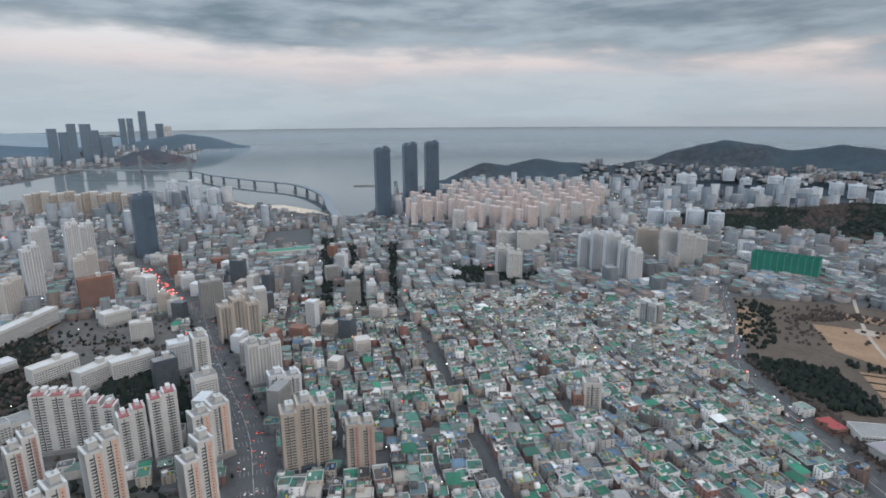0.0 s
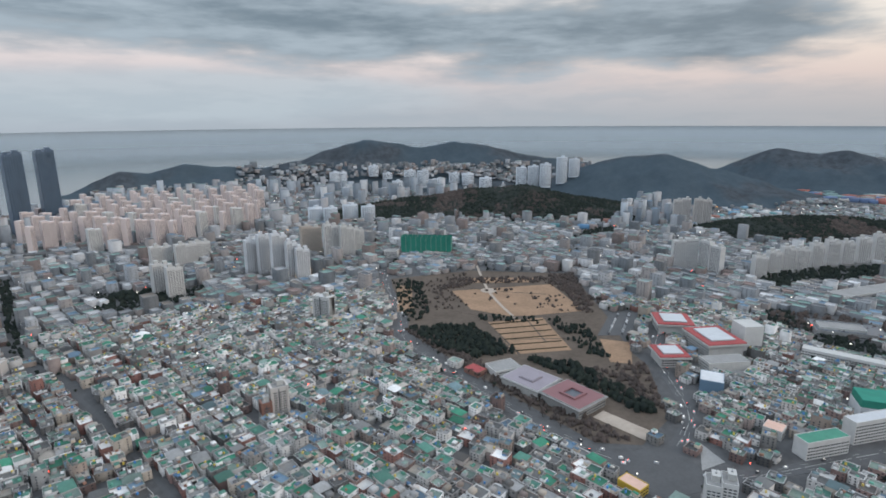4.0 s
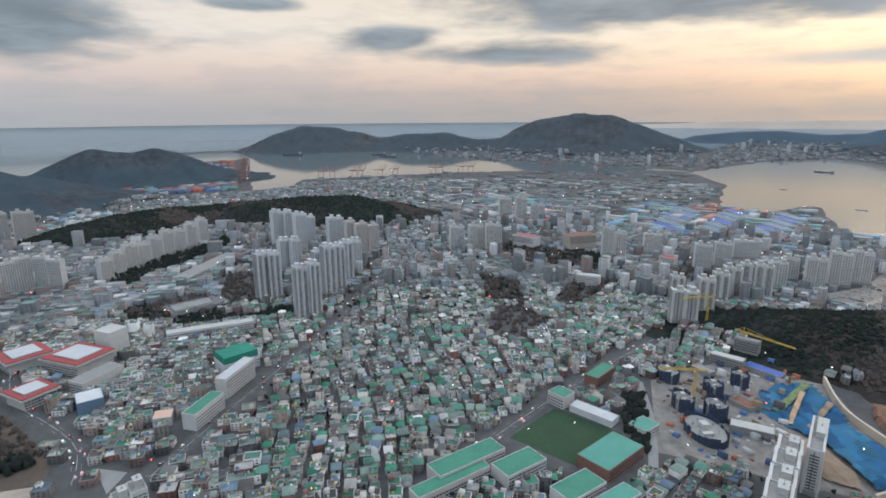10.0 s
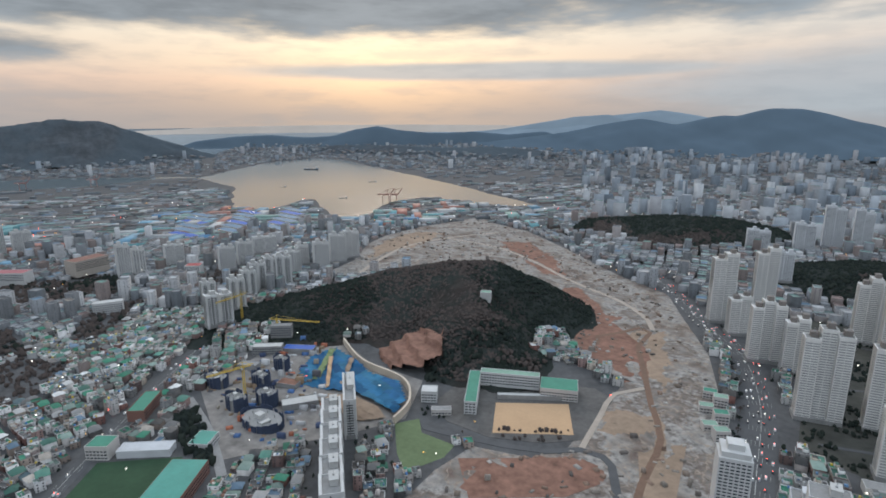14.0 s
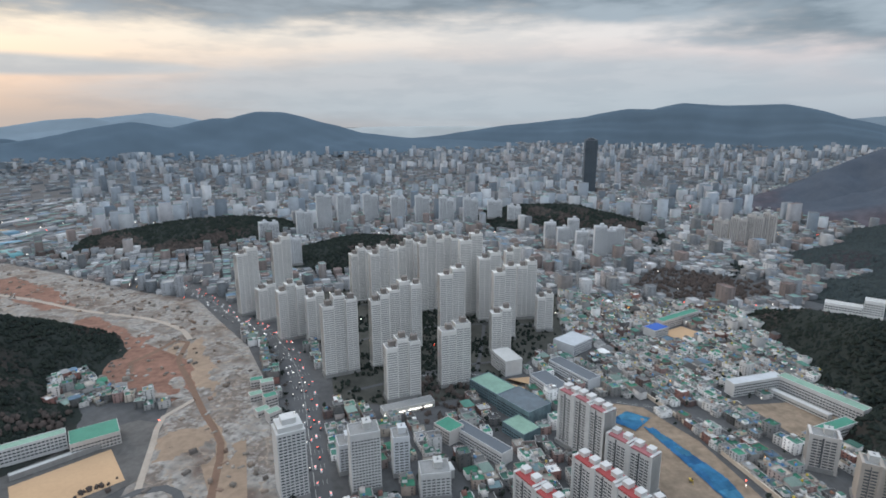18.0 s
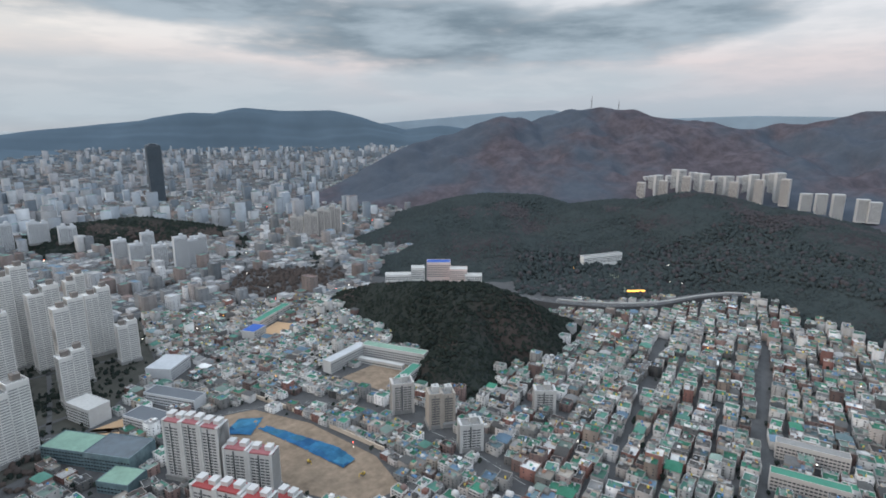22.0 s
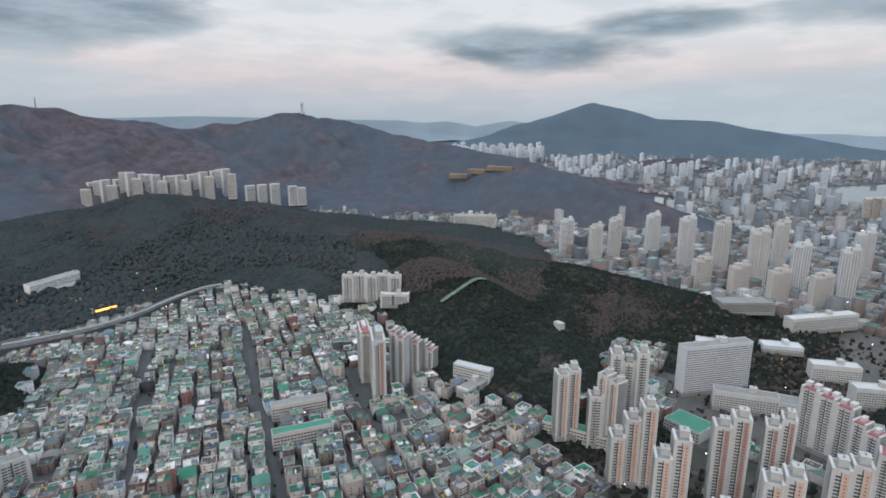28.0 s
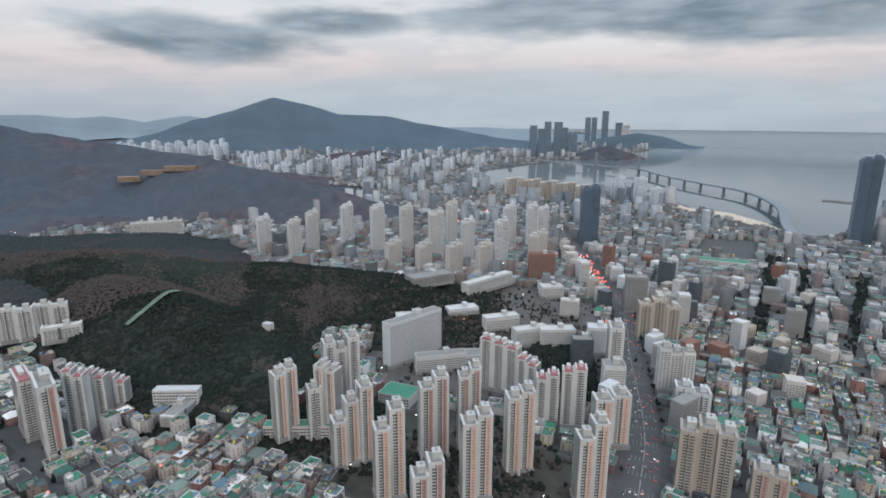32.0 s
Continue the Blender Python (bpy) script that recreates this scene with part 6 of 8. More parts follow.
# school with green roofs, gym, store
SCH = "white school building with a green flat roof"
hall("school", rect(447, -72, 74, 22, 118), 13, "apt_warm", "green", SCH, "school")
hall("school", rect(422, -54, 76, 16, 118), 11, "apt_warm", "green", SCH, "school")
hall("school", rect(435, -118, 46, 24, 118), 12, "apt", "green", SCH, "school")
hall("gym", rect(440, -207, 58, 34, 124), 13, "brick", "teal", "brick gym hall with a teal metal roof", "gym", lip=0.2)
hall("gym", rect(486, -262, 24, 20, 120), 9, "apt", "teal", "small hall with a teal roof", "gym", lip=0.2)
hall("school", rect(397, -160, 44, 24, 118), 12, "apt", "green", SCH, "school")
hall("school", rect(378, -186, 40, 18, 118), 12, "apt", "teal", SCH, "school")
hall("building", rect(552, -196, 22, 20, 35), 14, "apt_warm", "green", "cream corner building with a green roof", "building")
hall("building", rect(520, -222, 50, 16, 40), 7, "apt_grey", "white", "low shed with a pale curved roof", "shed", windows=False)
hall("building", rect(602, -262, 46, 18, 130), 12, "brick", "green", "brick school block with a green roof", "school")
# building site: cores wrapped in netting, slabs, pit, blue sheets, cranes
SITE = "round concrete tower core wrapped in dark netting"
for x, y, rad, h in ((594, -345, 14, 14), (547, -375, 11, 17), (525, -326, 12, 16), (474, -322, 22, 9), (565, -420, 10, 17), (505, -352, 12, 17)):
    ob = thing("tower_core", pose(x, y, 0), SITE, "building site", "tower cores on the site")
    bm = bmesh.new()
    bmesh.ops.create_cone(bm, segments=20, radius1=rad * 0.95, radius2=rad * 0.95, depth=h - 3, cap_ends=True, matrix=Matrix.Translation((0, 0, (h - 3) / 2)) @ Matrix.Diagonal((1.25, 0.8, 1, 1)))
    part("slab", bm, M["concrete"], ob)
    for k in range(20):     # netting sheets of uneven height round the shell
        a = math.tau * k / 20
        if (k * 7 + int(x)) % 9 == 0:
            continue
        hh = h - 1.5 + ((k * 5 + int(y)) % 4) * 1.1
        part("netting", boxes([(rad * 1.27 * math.cos(a), rad * 0.82 * math.sin(a), 0, 0.35, rad * (0.27 + 0.14 * abs(math.cos(a))), hh, math.degrees(math.atan2(math.sin(a) / 0.8, math.cos(a) / 1.25)))]), M["navy"], ob)
    part("core", boxes([(rad * 0.15, 0, h - 3.2, rad * 0.4, rad * 0.35, 5.0)]), M["pale"], ob)
    part("core", boxes([(-rad * 0.5, rad * 0.2, h - 3.2, rad * 0.2, rad * 0.5, 2.6)]), M["pale"], ob)
    for k in range(6):
        part("column", boxes([(rad * 0.7 * math.cos(k), rad * 0.5 * math.sin(k), h - 3.2, 0.7, 0.7, 3.6)]), M["concrete"], ob)
for i, (x, y, wd0, dp0, tn, h, mt) in enumerate(((620, -440, 40, 14, 40, 12, "pale"), (640, -480, 30, 12, 40, 16, "concrete"), (590, -470, 44, 16, 30, 6, "bluepaint"), (520, -395, 26, 16, 20, 5, "redsoil"), (470, -370, 40, 16, 55, 7, "pale"), (600, -395, 26, 14, 20, 7, "concrete"))):
    hall("site_block", rect(x, y, wd0, dp0, tn), h, "concrete", mt, "unfinished concrete block on the building site", "building site", windows=i < 2)
bank = [(559, -525), (487, -489), (409, -479), (369, -442), (358, -402)]
wl = finer(bank, 10)
bm = bmesh.new()
for a, b in zip(wl, wl[1:]):
    d = (Vector(b) - Vector(a)).normalized()
    s = Vector((-d.y, d.x)) * 1.2
    v = [bm.verts.new((*(Vector(q) + k * s), zz)) for zz in (0, 9) for q, k in ((a, -1), (b, -1), (b, 1), (a, 1))]
    for f in ((0, 1, 5, 4), (1, 2, 6, 5), (2, 3, 7, 6), (3, 0, 4, 7), (4, 5, 6, 7)):
        bm.faces.new([v[j] for j in f])
tagged(part("retaining_wall", bm, M["beach"]), "pale curved retaining wall round the pit", "wall", kind="structure")


def draped(name, poly, z0, z1, mat, label, lean):
    """A sheet over a slope, rising along lean, with folds."""
    p = np.array(poly)
    lo, hi = p.min(0), p.max(0)
    X, Y = np.meshgrid(np.linspace(lo[0], hi[0], 40), np.linspace(lo[1], hi[1], 40), indexing="ij")
    t = X * lean[0] + Y * lean[1]
    tp = p @ np.array(lean)
    f = np.clip((t - tp.min()) / np.ptp(tp), 0, 1)
    Z = z0 + (z1 - z0) * np.floor(f * 4 + 0.5 * wave(X, Y, 20, 3)) / 4 + 0.7 * wave(X, Y, 5, 2)
    idx = np.arange(1600).reshape(40, 40)
    F = np.stack([idx[:-1, :-1], idx[1:, :-1], idx[1:, 1:], idx[:-1, 1:]], -1).reshape(-1, 4)
    V = np.stack([X.ravel(), Y.ravel(), Z.ravel()], -1)
    keep = inside(V[F].mean(1)[:, 0], V[F].mean(1)[:, 1], p)
    if mat == "tarp":     # long lapped sheets
        F = F[keep]
        c = V[F].mean(1)
        sheet_no = np.floor(c[:, 0] / 27 + 0.3 * wave(c[:, 0], c[:, 1], 15, 4)).astype(int) * 991 + np.floor((c[:, 1] + 0.35 * c[:, 0]) / 13).astype(int)
        _, sheet_no = np.unique(sheet_no, return_inverse=True)
        key = F + (sheet_no * 1600)[:, None]
        uniq, inv = np.unique(key, return_inverse=True)
        V, F = V[uniq % 1600], inv.reshape(F.shape)
        keep = np.ones(len(F), bool)
    tagged(new(name, mesh_np(name, V, F[keep], 0, [M[mat]])), label, "tarpaulin" if mat == "tarp" else "earth", kind="structure")


draped("tarpaulin", [(522, -402), (559, -465), (549, -500), (500, -488), (452, -468), (409, -472), (374, -442), (368, -415), (395, -420), (435, -424), (484, -410)], 1.0, 9.0, "tarp", "blue tarpaulin over the pit slope", (-0.4, -0.9))
M["netting_green"] = material("green_slope_netting", (0.16, 0.21, 0.10), 0.9, vary=0.35, grain=0.2, stain=0.05)
for poly_, mt, lb in (([(505, -418), (548, -488), (540, -492), (498, -424)], "netting_green", "strip of green netting across the pit slope"), ([(470, -430), (505, -484), (499, -487), (464, -434)], "soil", "strip of bare earth between the blue sheets"), ([(478, -414), (530, -470), (527, -474), (474, -418)], "sand", "strip of tan sheet across the pit slope")):
    draped("slope_strip", poly_, 3.0, 10.6, mt, lb, (-0.4, -0.9))
draped("earth_bank", [(395, -417), (440, -420), (470, -405), (440, -385), (390, -385), (372, -405)], 0.5, 3.0, "soil", "bare earth in the pit", (-0.4, -0.9))
draped("earth_bank", [(497, -532), (470, -585), (430, -590), (395, -540), (405, -505), (460, -500)], 6.0, 34.0, "redsoil", "terraced red earth cutting at the hill", (-0.5, -0.86))


def crane(x, y, h, jib, turn, label):
    ob = thing("tower_crane", pose(x, y, 0, 0, 0, turn), label, "crane", "tower cranes")
    part("mast", rods([((u, v, 0), (u, v, h), 0.45) for u in (-1, 1) for v in (-1, 1)] + [((-1, -1 if k % 2 else 1, k * 3), (1, -1 if k % 2 else 1, k * 3 + 3), 0.3) for k in range(int(h / 3))]), M["yellow"], ob)
    part("jib", rods([((-12, 0, h), (jib, 0, h), 0.9), ((-12, 0, h + 2), (jib, 0, h + 1.4), 0.5)] + [((k * 3, 0, h), (k * 3 + 3, 0, h + 2 - k * 0.04), 0.35) for k in range(-4, int(jib / 3))]), M["yellow"], ob)
    part("counterweight", boxes([(-11, 0, h - 2.5, 3, 2, 3)]), M["concrete"], ob)
    part("cab", boxes([(1.6, 1.4, h - 2.2, 1.8, 1.6, 2.2)]), M["white"], ob)
    part("tie", rods([((0, 0, h + 7), (jib * 0.7, 0, h + 1.4), 0.25), ((0, 0, h + 7), (-11, 0, h + 1), 0.25), ((0, 0, h), (0, 0, h + 7), 0.6)]), M["yellow"], ob)


road([(590, -306), (513, -282), (447, -253), (427, -243)], 9, "concrete access road of the building site", 0.3, lanes=False, mat="concrete")
crane(651, -481, 30, 66, 206, "yellow tower crane over the building site")
crane(526, -338, 44, 40, 75, "orange tower crane over the round cores")
crane(735, -480, 52, 45, 95, "yellow tower crane beside the site")
n = 420
sx, sy = rng.uniform(365, 640, n), rng.uniform(-540, -265, n)
spoly = np.array([(593, -330), (630, -465), (590, -530), (545, -470), (480, -415), (420, -385), (400, -375), (440, -300), (455, -275)])
ok = inside(sx, sy, spoly)
V, F, S = plain_boxes(sx[ok], sy[ok], rng.choice([0.4, 1.0, 0.7], ok.sum()), rng.uniform(0.8, 5.5, ok.sum()), rng.uniform(0.8, 3.0, ok.sum()), np.zeros(ok.sum()), rng.gamma(1.6, 1.2, ok.sum()) + 0.4)
stuff("site_clutter", V, F, 0, [material("site_materials", (0, 0, 0), 0.8, palette=((0.40, 0.40, 0.40), (0.05, 0.07, 0.13), (0.24, 0.17, 0.11), (0.10, 0.10, 0.11), (0.34, 0.12, 0.07), (0.5, 0.5, 0.5), (0.07, 0.14, 0.30), (0.3, 0.27, 0.22)), island=True)], "stacked materials, cabins and formwork on the site", "site clutter")
# school with the orange yard
hall("school", [(312, -462), (300, -468), (331, -540), (343, -533)], 15, "apt", "green", "white school wing with a green roof", "school")
hall("school", [(328, -527), (264, -556), (269, -567), (333, -538)], 15, "apt", "turf_pale", "long white school wing with a pale roof", "school")
hall("gym", [(257, -543), (217, -559), (229, -587), (268, -569)], 14, "apt_warm", "green", "cream school hall with a bright green roof", "gym", lip=0.2)
hall("building", [(296, -513), (228, -556), (231, -562), (299, -519)], 5, "concrete", "pale", "low grey stand behind the yard", "building", windows=False)
hall("building", rect(360, -468, 18, 16, 32), 13, "apt", "apt", "white block beside the wooded hill", "building")
hall("building", rect(330, -450, 22, 9, 36), 6, "apt_warm", "concrete", "low cream house below the wooded hill", "building")
patch("school_grounds", [(262, -440), (316, -440), (352, -470), (356, -548), (262, -585), (214, -604), (186, -590), (184, -490), (214, -462)], M["campus"], "grey paved ground round the school", 0.3, "grounds")
claim([(380, -495), (515, -475), (545, -540), (480, -605), (395, -605)])
claim([(370, -440), (395, -470), (400, -520), (372, -580), (350, -640), (300, -640), (240, -640), (180, -610), (180, -470), (240, -425), (330, -425)])
# last villas at the edge of the cleared ground
for k, (a_, r_) in enumerate(((171.6, 668), (172.6, 650), (171.4, 630), (172.8, 612), (171.9, 590), (173.0, 575))):
    x, y = spot(a_, r_)
    hall("villa", rect(x, y, 15, 11, 8 + 5 * k), 9 + (k % 2) * 4, "apt_warm", "turf_pale" if k % 3 else "green", "small cream villa with a pale green roof", "villa", group="villas at the cleared ground")
# rubble field: tracks, leftovers
TRACKS = ([(105, -400), (113, -455), (119, -538), (148, -605), (187, -703), (211, -763), (212, -824), (232, -834), (249, -797), (271, -764), (261, -732)],
          [(178, -475), (186, -549), (190, -605), (165, -640)], [(211, -834), (230, -874), (297, -941), (420, -1010), (560, -1110), (700, -1180), (860, -1190)], [(800, -800), (850, -930), (880, -1060), (850, -1200), (780, -1330)])
for k, line in enumerate(TRACKS):
    road(line, (7, 6, 8, 9)[k], "dirt track over the cleared ground", 0.35, lanes=False, mat="redtrack" if k < 1 else "track")
LOWER = [(345, -434), (326, -416), (285, -425), (240, -437), (204, -452), (178, -474), (156, -475), (144, -466), (124, -424)]
road(LOWER, 8, "narrow asphalt road below the school", 0.4, lanes=False)
n = 2600
px_, py_ = rng.uniform(50, 1000, n), rng.uniform(-1500, -330, n)
poly = np.array([(930, -1480), (863, -1430), (722, -1385), (545, -1245), (348, -1080), (250, -1010), (205, -915), (124, -780), (95, -676), (70, -529), (62, -430), (70, -340), (250, -320), (255, -400), (180, -470), (180, -640), (250, -665), (335, -695), (440, -850),
                 (560, -975), (650, -1000), (720, -940), (780, -850), (850, -790), (880, -880), (965, -1020), (995, -1120), (995, -1250)])
ok = inside(px_, py_, poly)
V, F, S = plain_boxes(px_[ok], py_[ok], rng.uniform(0, 3, ok.sum()), rng.uniform(0.8, 4.0, ok.sum()), rng.uniform(0.8, 3.0, ok.sum()), np.zeros(ok.sum()), rng.gamma(1.5, 0.9, ok.sum()) + 0.3)
stuff("rubble", V, F, 0, [material("broken_concrete", (0, 0, 0), 0.95, palette=((0.24, 0.21, 0.18), (0.20, 0.16, 0.13), (0.33, 0.31, 0.285), (0.21, 0.145, 0.11), (0.12, 0.105, 0.095)), island=True)], "heaps of broken concrete and earth", "rubble")
X, Y = np.meshgrid(np.linspace(50, 1010, 240), np.linspace(-1500, -320, 290), indexing="ij")
Z = np.maximum(0.1, 3.0 * wave(X, Y, 26, 31) + 1.3 * wave(X, Y, 9, 32) + 4.5 * wave(X, Y, 60, 33) - 0.4)
for line in TRACKS + (LOWER,):
    gap = np.full(X.shape, 1e9)
    for p, q in zip(finer(line), finer(line)[1:]):
        p, q = np.array(p), np.array(q)
        e = q - p
        f = np.clip(((X - p[0]) * e[0] + (Y - p[1]) * e[1]) / max(e @ e, 1e-6), 0, 1)
        gap = np.minimum(gap, np.hypot(X - p[0] - f * e[0], Y - p[1] - f * e[1]))
    Z = Z * np.clip((gap - 4) / 8, 0, 1)
idx = np.arange(X.size).reshape(X.shape)
F = np.stack([idx[:-1, :-1], idx[1:, :-1], idx[1:, 1:], idx[:-1, 1:]], -1).reshape(-1, 4)
V = np.stack([X.ravel(), Y.ravel(), Z.ravel()], -1)
mid_ = V[F].mean(1)
ok = inside(mid_[:, 0] + 12 * wave(mid_[:, 0], mid_[:, 1], 31, 43), mid_[:, 1] + 12 * wave(mid_[:, 1], mid_[:, 0], 27, 44), poly)
kind_ = np.zeros(len(mid_), int)
jx, jy = mid_[:, 0] + 14 * wave(mid_[:, 0], mid_[:, 1], 17, 41), mid_[:, 1] + 14 * wave(mid_[:, 1], mid_[:, 0], 15, 42)
for s_, zone in ((1, [(428, -855), (400, -966), (272, -854), (291, -748), (317, -690), (378, -733)]), (1, [(209, -436), (174, -462), (146, -449), (146, -421), (190, -419)]), (2, [(179, -505), (188, -565), (141, -574), (130, -546), (164, -513)]),
                 (1, [(268, -392), (164, -468), (143, -434), (161, -400), (228, -350)]), (1, [(640, -1270), (520, -1150), (450, -1050), (480, -1020), (600, -1120), (720, -1240)]), (2, [(880, -900), (960, -1050), (980, -1200), (900, -1240), (860, -1080)]), (2, [(150, -640), (190, -720), (240, -800), (200, -840), (160, -740)])):
    kind_[inside(jx, jy, np.array(zone))] = s_
kind_ = kind_[ok]
tagged(new("rubble_mounds", mesh_np("rubble_mounds", V, F[ok], kind_, [M["rubble"], M["redsoil"], M["soil"]])), "mounds of rubble and bare earth on the cleared ground", "earth mounds", kind="structure")
# excavation with blue sheets
draped("tarpaulin", [(-284, -495), (-311, -508), (-330, -490), (-300, -470)], 0.6, 1.2, "tarp", "blue tarpaulin in the excavation", (1, 0))
draped("tarpaulin", [(-312, -475), (-322, -470), (-338, -380), (-334, -352), (-318, -352), (-316, -420)], 0.6, 2.2, "tarp", "long blue tarpaulin in the excavation", (-1, 0))
for a, b in (((-299, -571), (-330, -584)), ((-346, -584), (-358, -482)), ((-358, -482), (-362, -340))):
    d = Vector(b) - Vector(a)
    tagged(part("site_wall", boxes([((a[0] + b[0]) / 2, (a[1] + b[1]) / 2, 0, d.length, 1.5, 4.5, math.degrees(math.atan2(d.y, d.x)))]), M["beach"]), "pale concrete wall round the excavation", "wall", kind="structure")
for x, y, tn in ((-300, -440, 20), (-305, -385, 70), (-322, -330, 10)):
    ob = thing("digger", pose(x, y, 0.2, 0, 0, tn), "yellow excavator standing in the pit", "excavator", "excavators")
    part("track", boxes([(0, -1.1, 0, 4.2, 0.7, 0.9), (0, 1.1, 0, 4.2, 0.7, 0.9)]), M["dark"], ob)
    part("body", boxes([(-0.5, 0, 0.9, 3.4, 2.6, 1.6)], 0.2), M["yellow"], ob)
    part("cab", boxes([(0.6, 0.7, 2.4, 1.4, 1.1, 1.2)], 0.1), M["glass"], ob)
    part("arm", rods([((1, 0, 2), (4.5, 0, 4.6), 0.5), ((4.5, 0, 4.6), (6.5, 0, 1.2), 0.4)]), M["yellow"], ob)
# U-shaped school, glass library, school with the green roof, others beyond the avenue
hall("school", rect(-532, -476, 94, 15, 104.8), 17, "apt", "turf_pale", "white school wing with a pale green roof", "school", z=0)
hall("school", rect(-484, -521, 72, 14, 4), 16, "apt", "white", "white school wing with a pale roof", "school", z=0)
hall("school", rect(-492, -419, 50, 13, 11), 13, "apt", "green", "low school wing with a green roof", "school", z=0)
hall("school", rect(-507, -478, 66, 8, 104), 6, "pale", "pale", "low white school annex in the yard", "school", z=0)
hall("library", rect(-178, -575, 52, 30, 115), 15, "glass_teal", "turf_pale", "teal glass library block with a planted roof", "library")
hall("library", rect(-198, -528, 50, 34, 115), 18, "glass_teal", "glass_blue", "blue green glass library block", "library")
hall("library", rect(-182, -490, 32, 24, 115), 11, "glass_teal", "turf_pale", "low curved glass hall with a green roof", "library")
hall("building", rect(-252, -560, 80, 24, 105), 12, "apt_grey", "dark", "grey hall with a dark roof", "building")
hall("building", rect(-290, -600, 70, 20, 110), 12, "apt_grey", "dark", "grey hall with a dark roof", "building")
hall("building", rect(-215, -640, 40, 24, 100), 20, "apt", "pale", "white banded office block", "office block")
hall("school", rect(-135, -475, 70, 15, 120), 13, "apt", "dark", "white school wing with a dark roof", "school")
hall("school", rect(-108, -500, 24, 20, 120), 15, "apt_warm", "green", "school block with a green roof", "school")
hall("building", rect(-326, -682, 44, 34, 30), 15, "apt_grey", "white", "grey hall with a pale green roof", "building")
hall("school", rect(-470, -705, 30, 22, 20), 12, "apt", "bluepaint", "white hall with a bright blue roof", "school", lip=0.2)
hall("school", rect(-530, -740, 90, 14, 20), 13, "apt_warm", "green", "cream school wing with a green roof", "school")
patch("school_yard", rect(-510, -700, 50, 36, 20), M["sand"], "tan sand school yard", 0.2, "yard", 4)
hall("shop", rect(-75, -565, 60, 14, 12), 7, "pale", "concrete", "curved row of lit shops", "shop")
tagged(part("shop_sign", boxes([(-75, -556.5, 3, 56, 0.3, 1.0, 12)]), M["lamp"], None), "lit white shop front sign", "sign")
# hospital on the wooded hill, school and field under the mountain
for a_, r_, wd0, dp0, h, mt in ((228.7, 985, 46, 18, 10, "bright"), (230.8, 990, 24, 20, 21, "bright"), (233.0, 1004, 44, 24, 28, "blush"), (235.1, 985, 32, 22, 20, "blush"), (236.7, 972, 30, 18, 12, "bright")):
    hall("hospital", rect(*spot(a_, r_), wd0, dp0, -a_), h, mt, "bluepaint" if h == 28 else "pale", "white and pink hospital wing on the wooded hill", "hospital", group="hospital", z=36)
hall("school", rect(-1186, -438, 104, 14, 149), 18, "bright", "concrete", "white school below the mountain", "school", z=9)
patch("sports_field", [(-1150, -410), (-1090, -385), (-1019, -325), (-1044, -300), (-1130, -345)], M["sage"], "pale grey green sports field below the mountain", 0.6, "field")
tagged(part("floodlights", boxes([(-1022, -306, 6, 2, 34, 3, 40)]), M["amber"]), "row of lit yellow lamps at the field", "lamps")
# parts of the old quarter
hall("market", rect(815, 255, 120, 16, 108), 13, "apt", "pale", "long market block with coloured panels", "market")
ob, wd, dp = hall("driving_net", rect(696, 190, 46, 34, -54), 14, "apt_grey", "net", "building wrapped in green netting", "building")
part("net", boxes([(0, 0, 14.4, 44, 32, 9)], 0.5), M["net"], ob)
hall("office_block", rect(640, 178, 60, 14, -20), 24, "apt", "white", "white office block along the shopping street", "office block")
hall("office_block", rect(570, 195, 50, 16, -20), 18, "apt", "green", "white office block with a green roof", "office block")
hall("shop", rect(610, 330, 30, 26, 30), 14, "hazy_glass", "apt_grey", "pale blue shop building", "shop")
hall("shop", rect(566, 236, 18, 18, 12), 10, "pale", "orange", "shop with a bright orange roof", "shop", lip=0.2)
tower(63.5, 460, 30, 24, 18, 8, wall="apt", glass="glass", bay=2.8, name="office_block", category="office block", label="white banded office block at the junction", steps=(0.94, 1.0))
hall("shop", rect(375, 262, 14, 22, 5), 8, "yellow", "orange", "small yellow shop at the junction", "shop")
hall("school", rect(1299, -355, 60, 30, 40), 16, "apt", "rose", "white school with a red roof", "school", z=10)
hall("school", rect(1255, -472, 70, 36, 100), 20, "apt_tan", "brick", "brown brick hall on the wooded slope", "school", z=16)
hall("building", rect(1073, -600, 30, 24, 40), 22, "apt", "red", "white block with a red roof", "building")
hall("building", rect(974, -388, 44, 16, 60), 20, "apt", "pale", "stepped white building on the slope", "building")
hall("villas", rect(-590, 0, 60, 12, 97), 17, "apt_warm", "concrete", "cream row of five-storey villas", "villas")
hall("villas", rect(-532, 2, 60, 12, 97), 17, "apt_warm", "green", "cream row of five-storey villas", "villas")
hall("villas", rect(-586, 203, 48, 12, 45), 15, "apt", "white", "white row of villas with balconies", "villas")
hall("villas", rect(-455, 270, 70, 13, 45), 12, "apt_warm", "green", "long villa block with a green roof", "villas")
hall("building", rect(-444, 396, 40, 30, 20), 12, "pale", "green", "octagonal pale green hall between the towers", "building")
hall("shelter", rect(-667, 357, 13, 9, 20), 5, "pale", "white", "small pale shelter in the woods", "shelter", windows=False, z=41)
KNOLL = [spot(a, r) for a, r in ((285.5, 812), (287.8, 832), (290.2, 868))]
bm = bmesh.new()
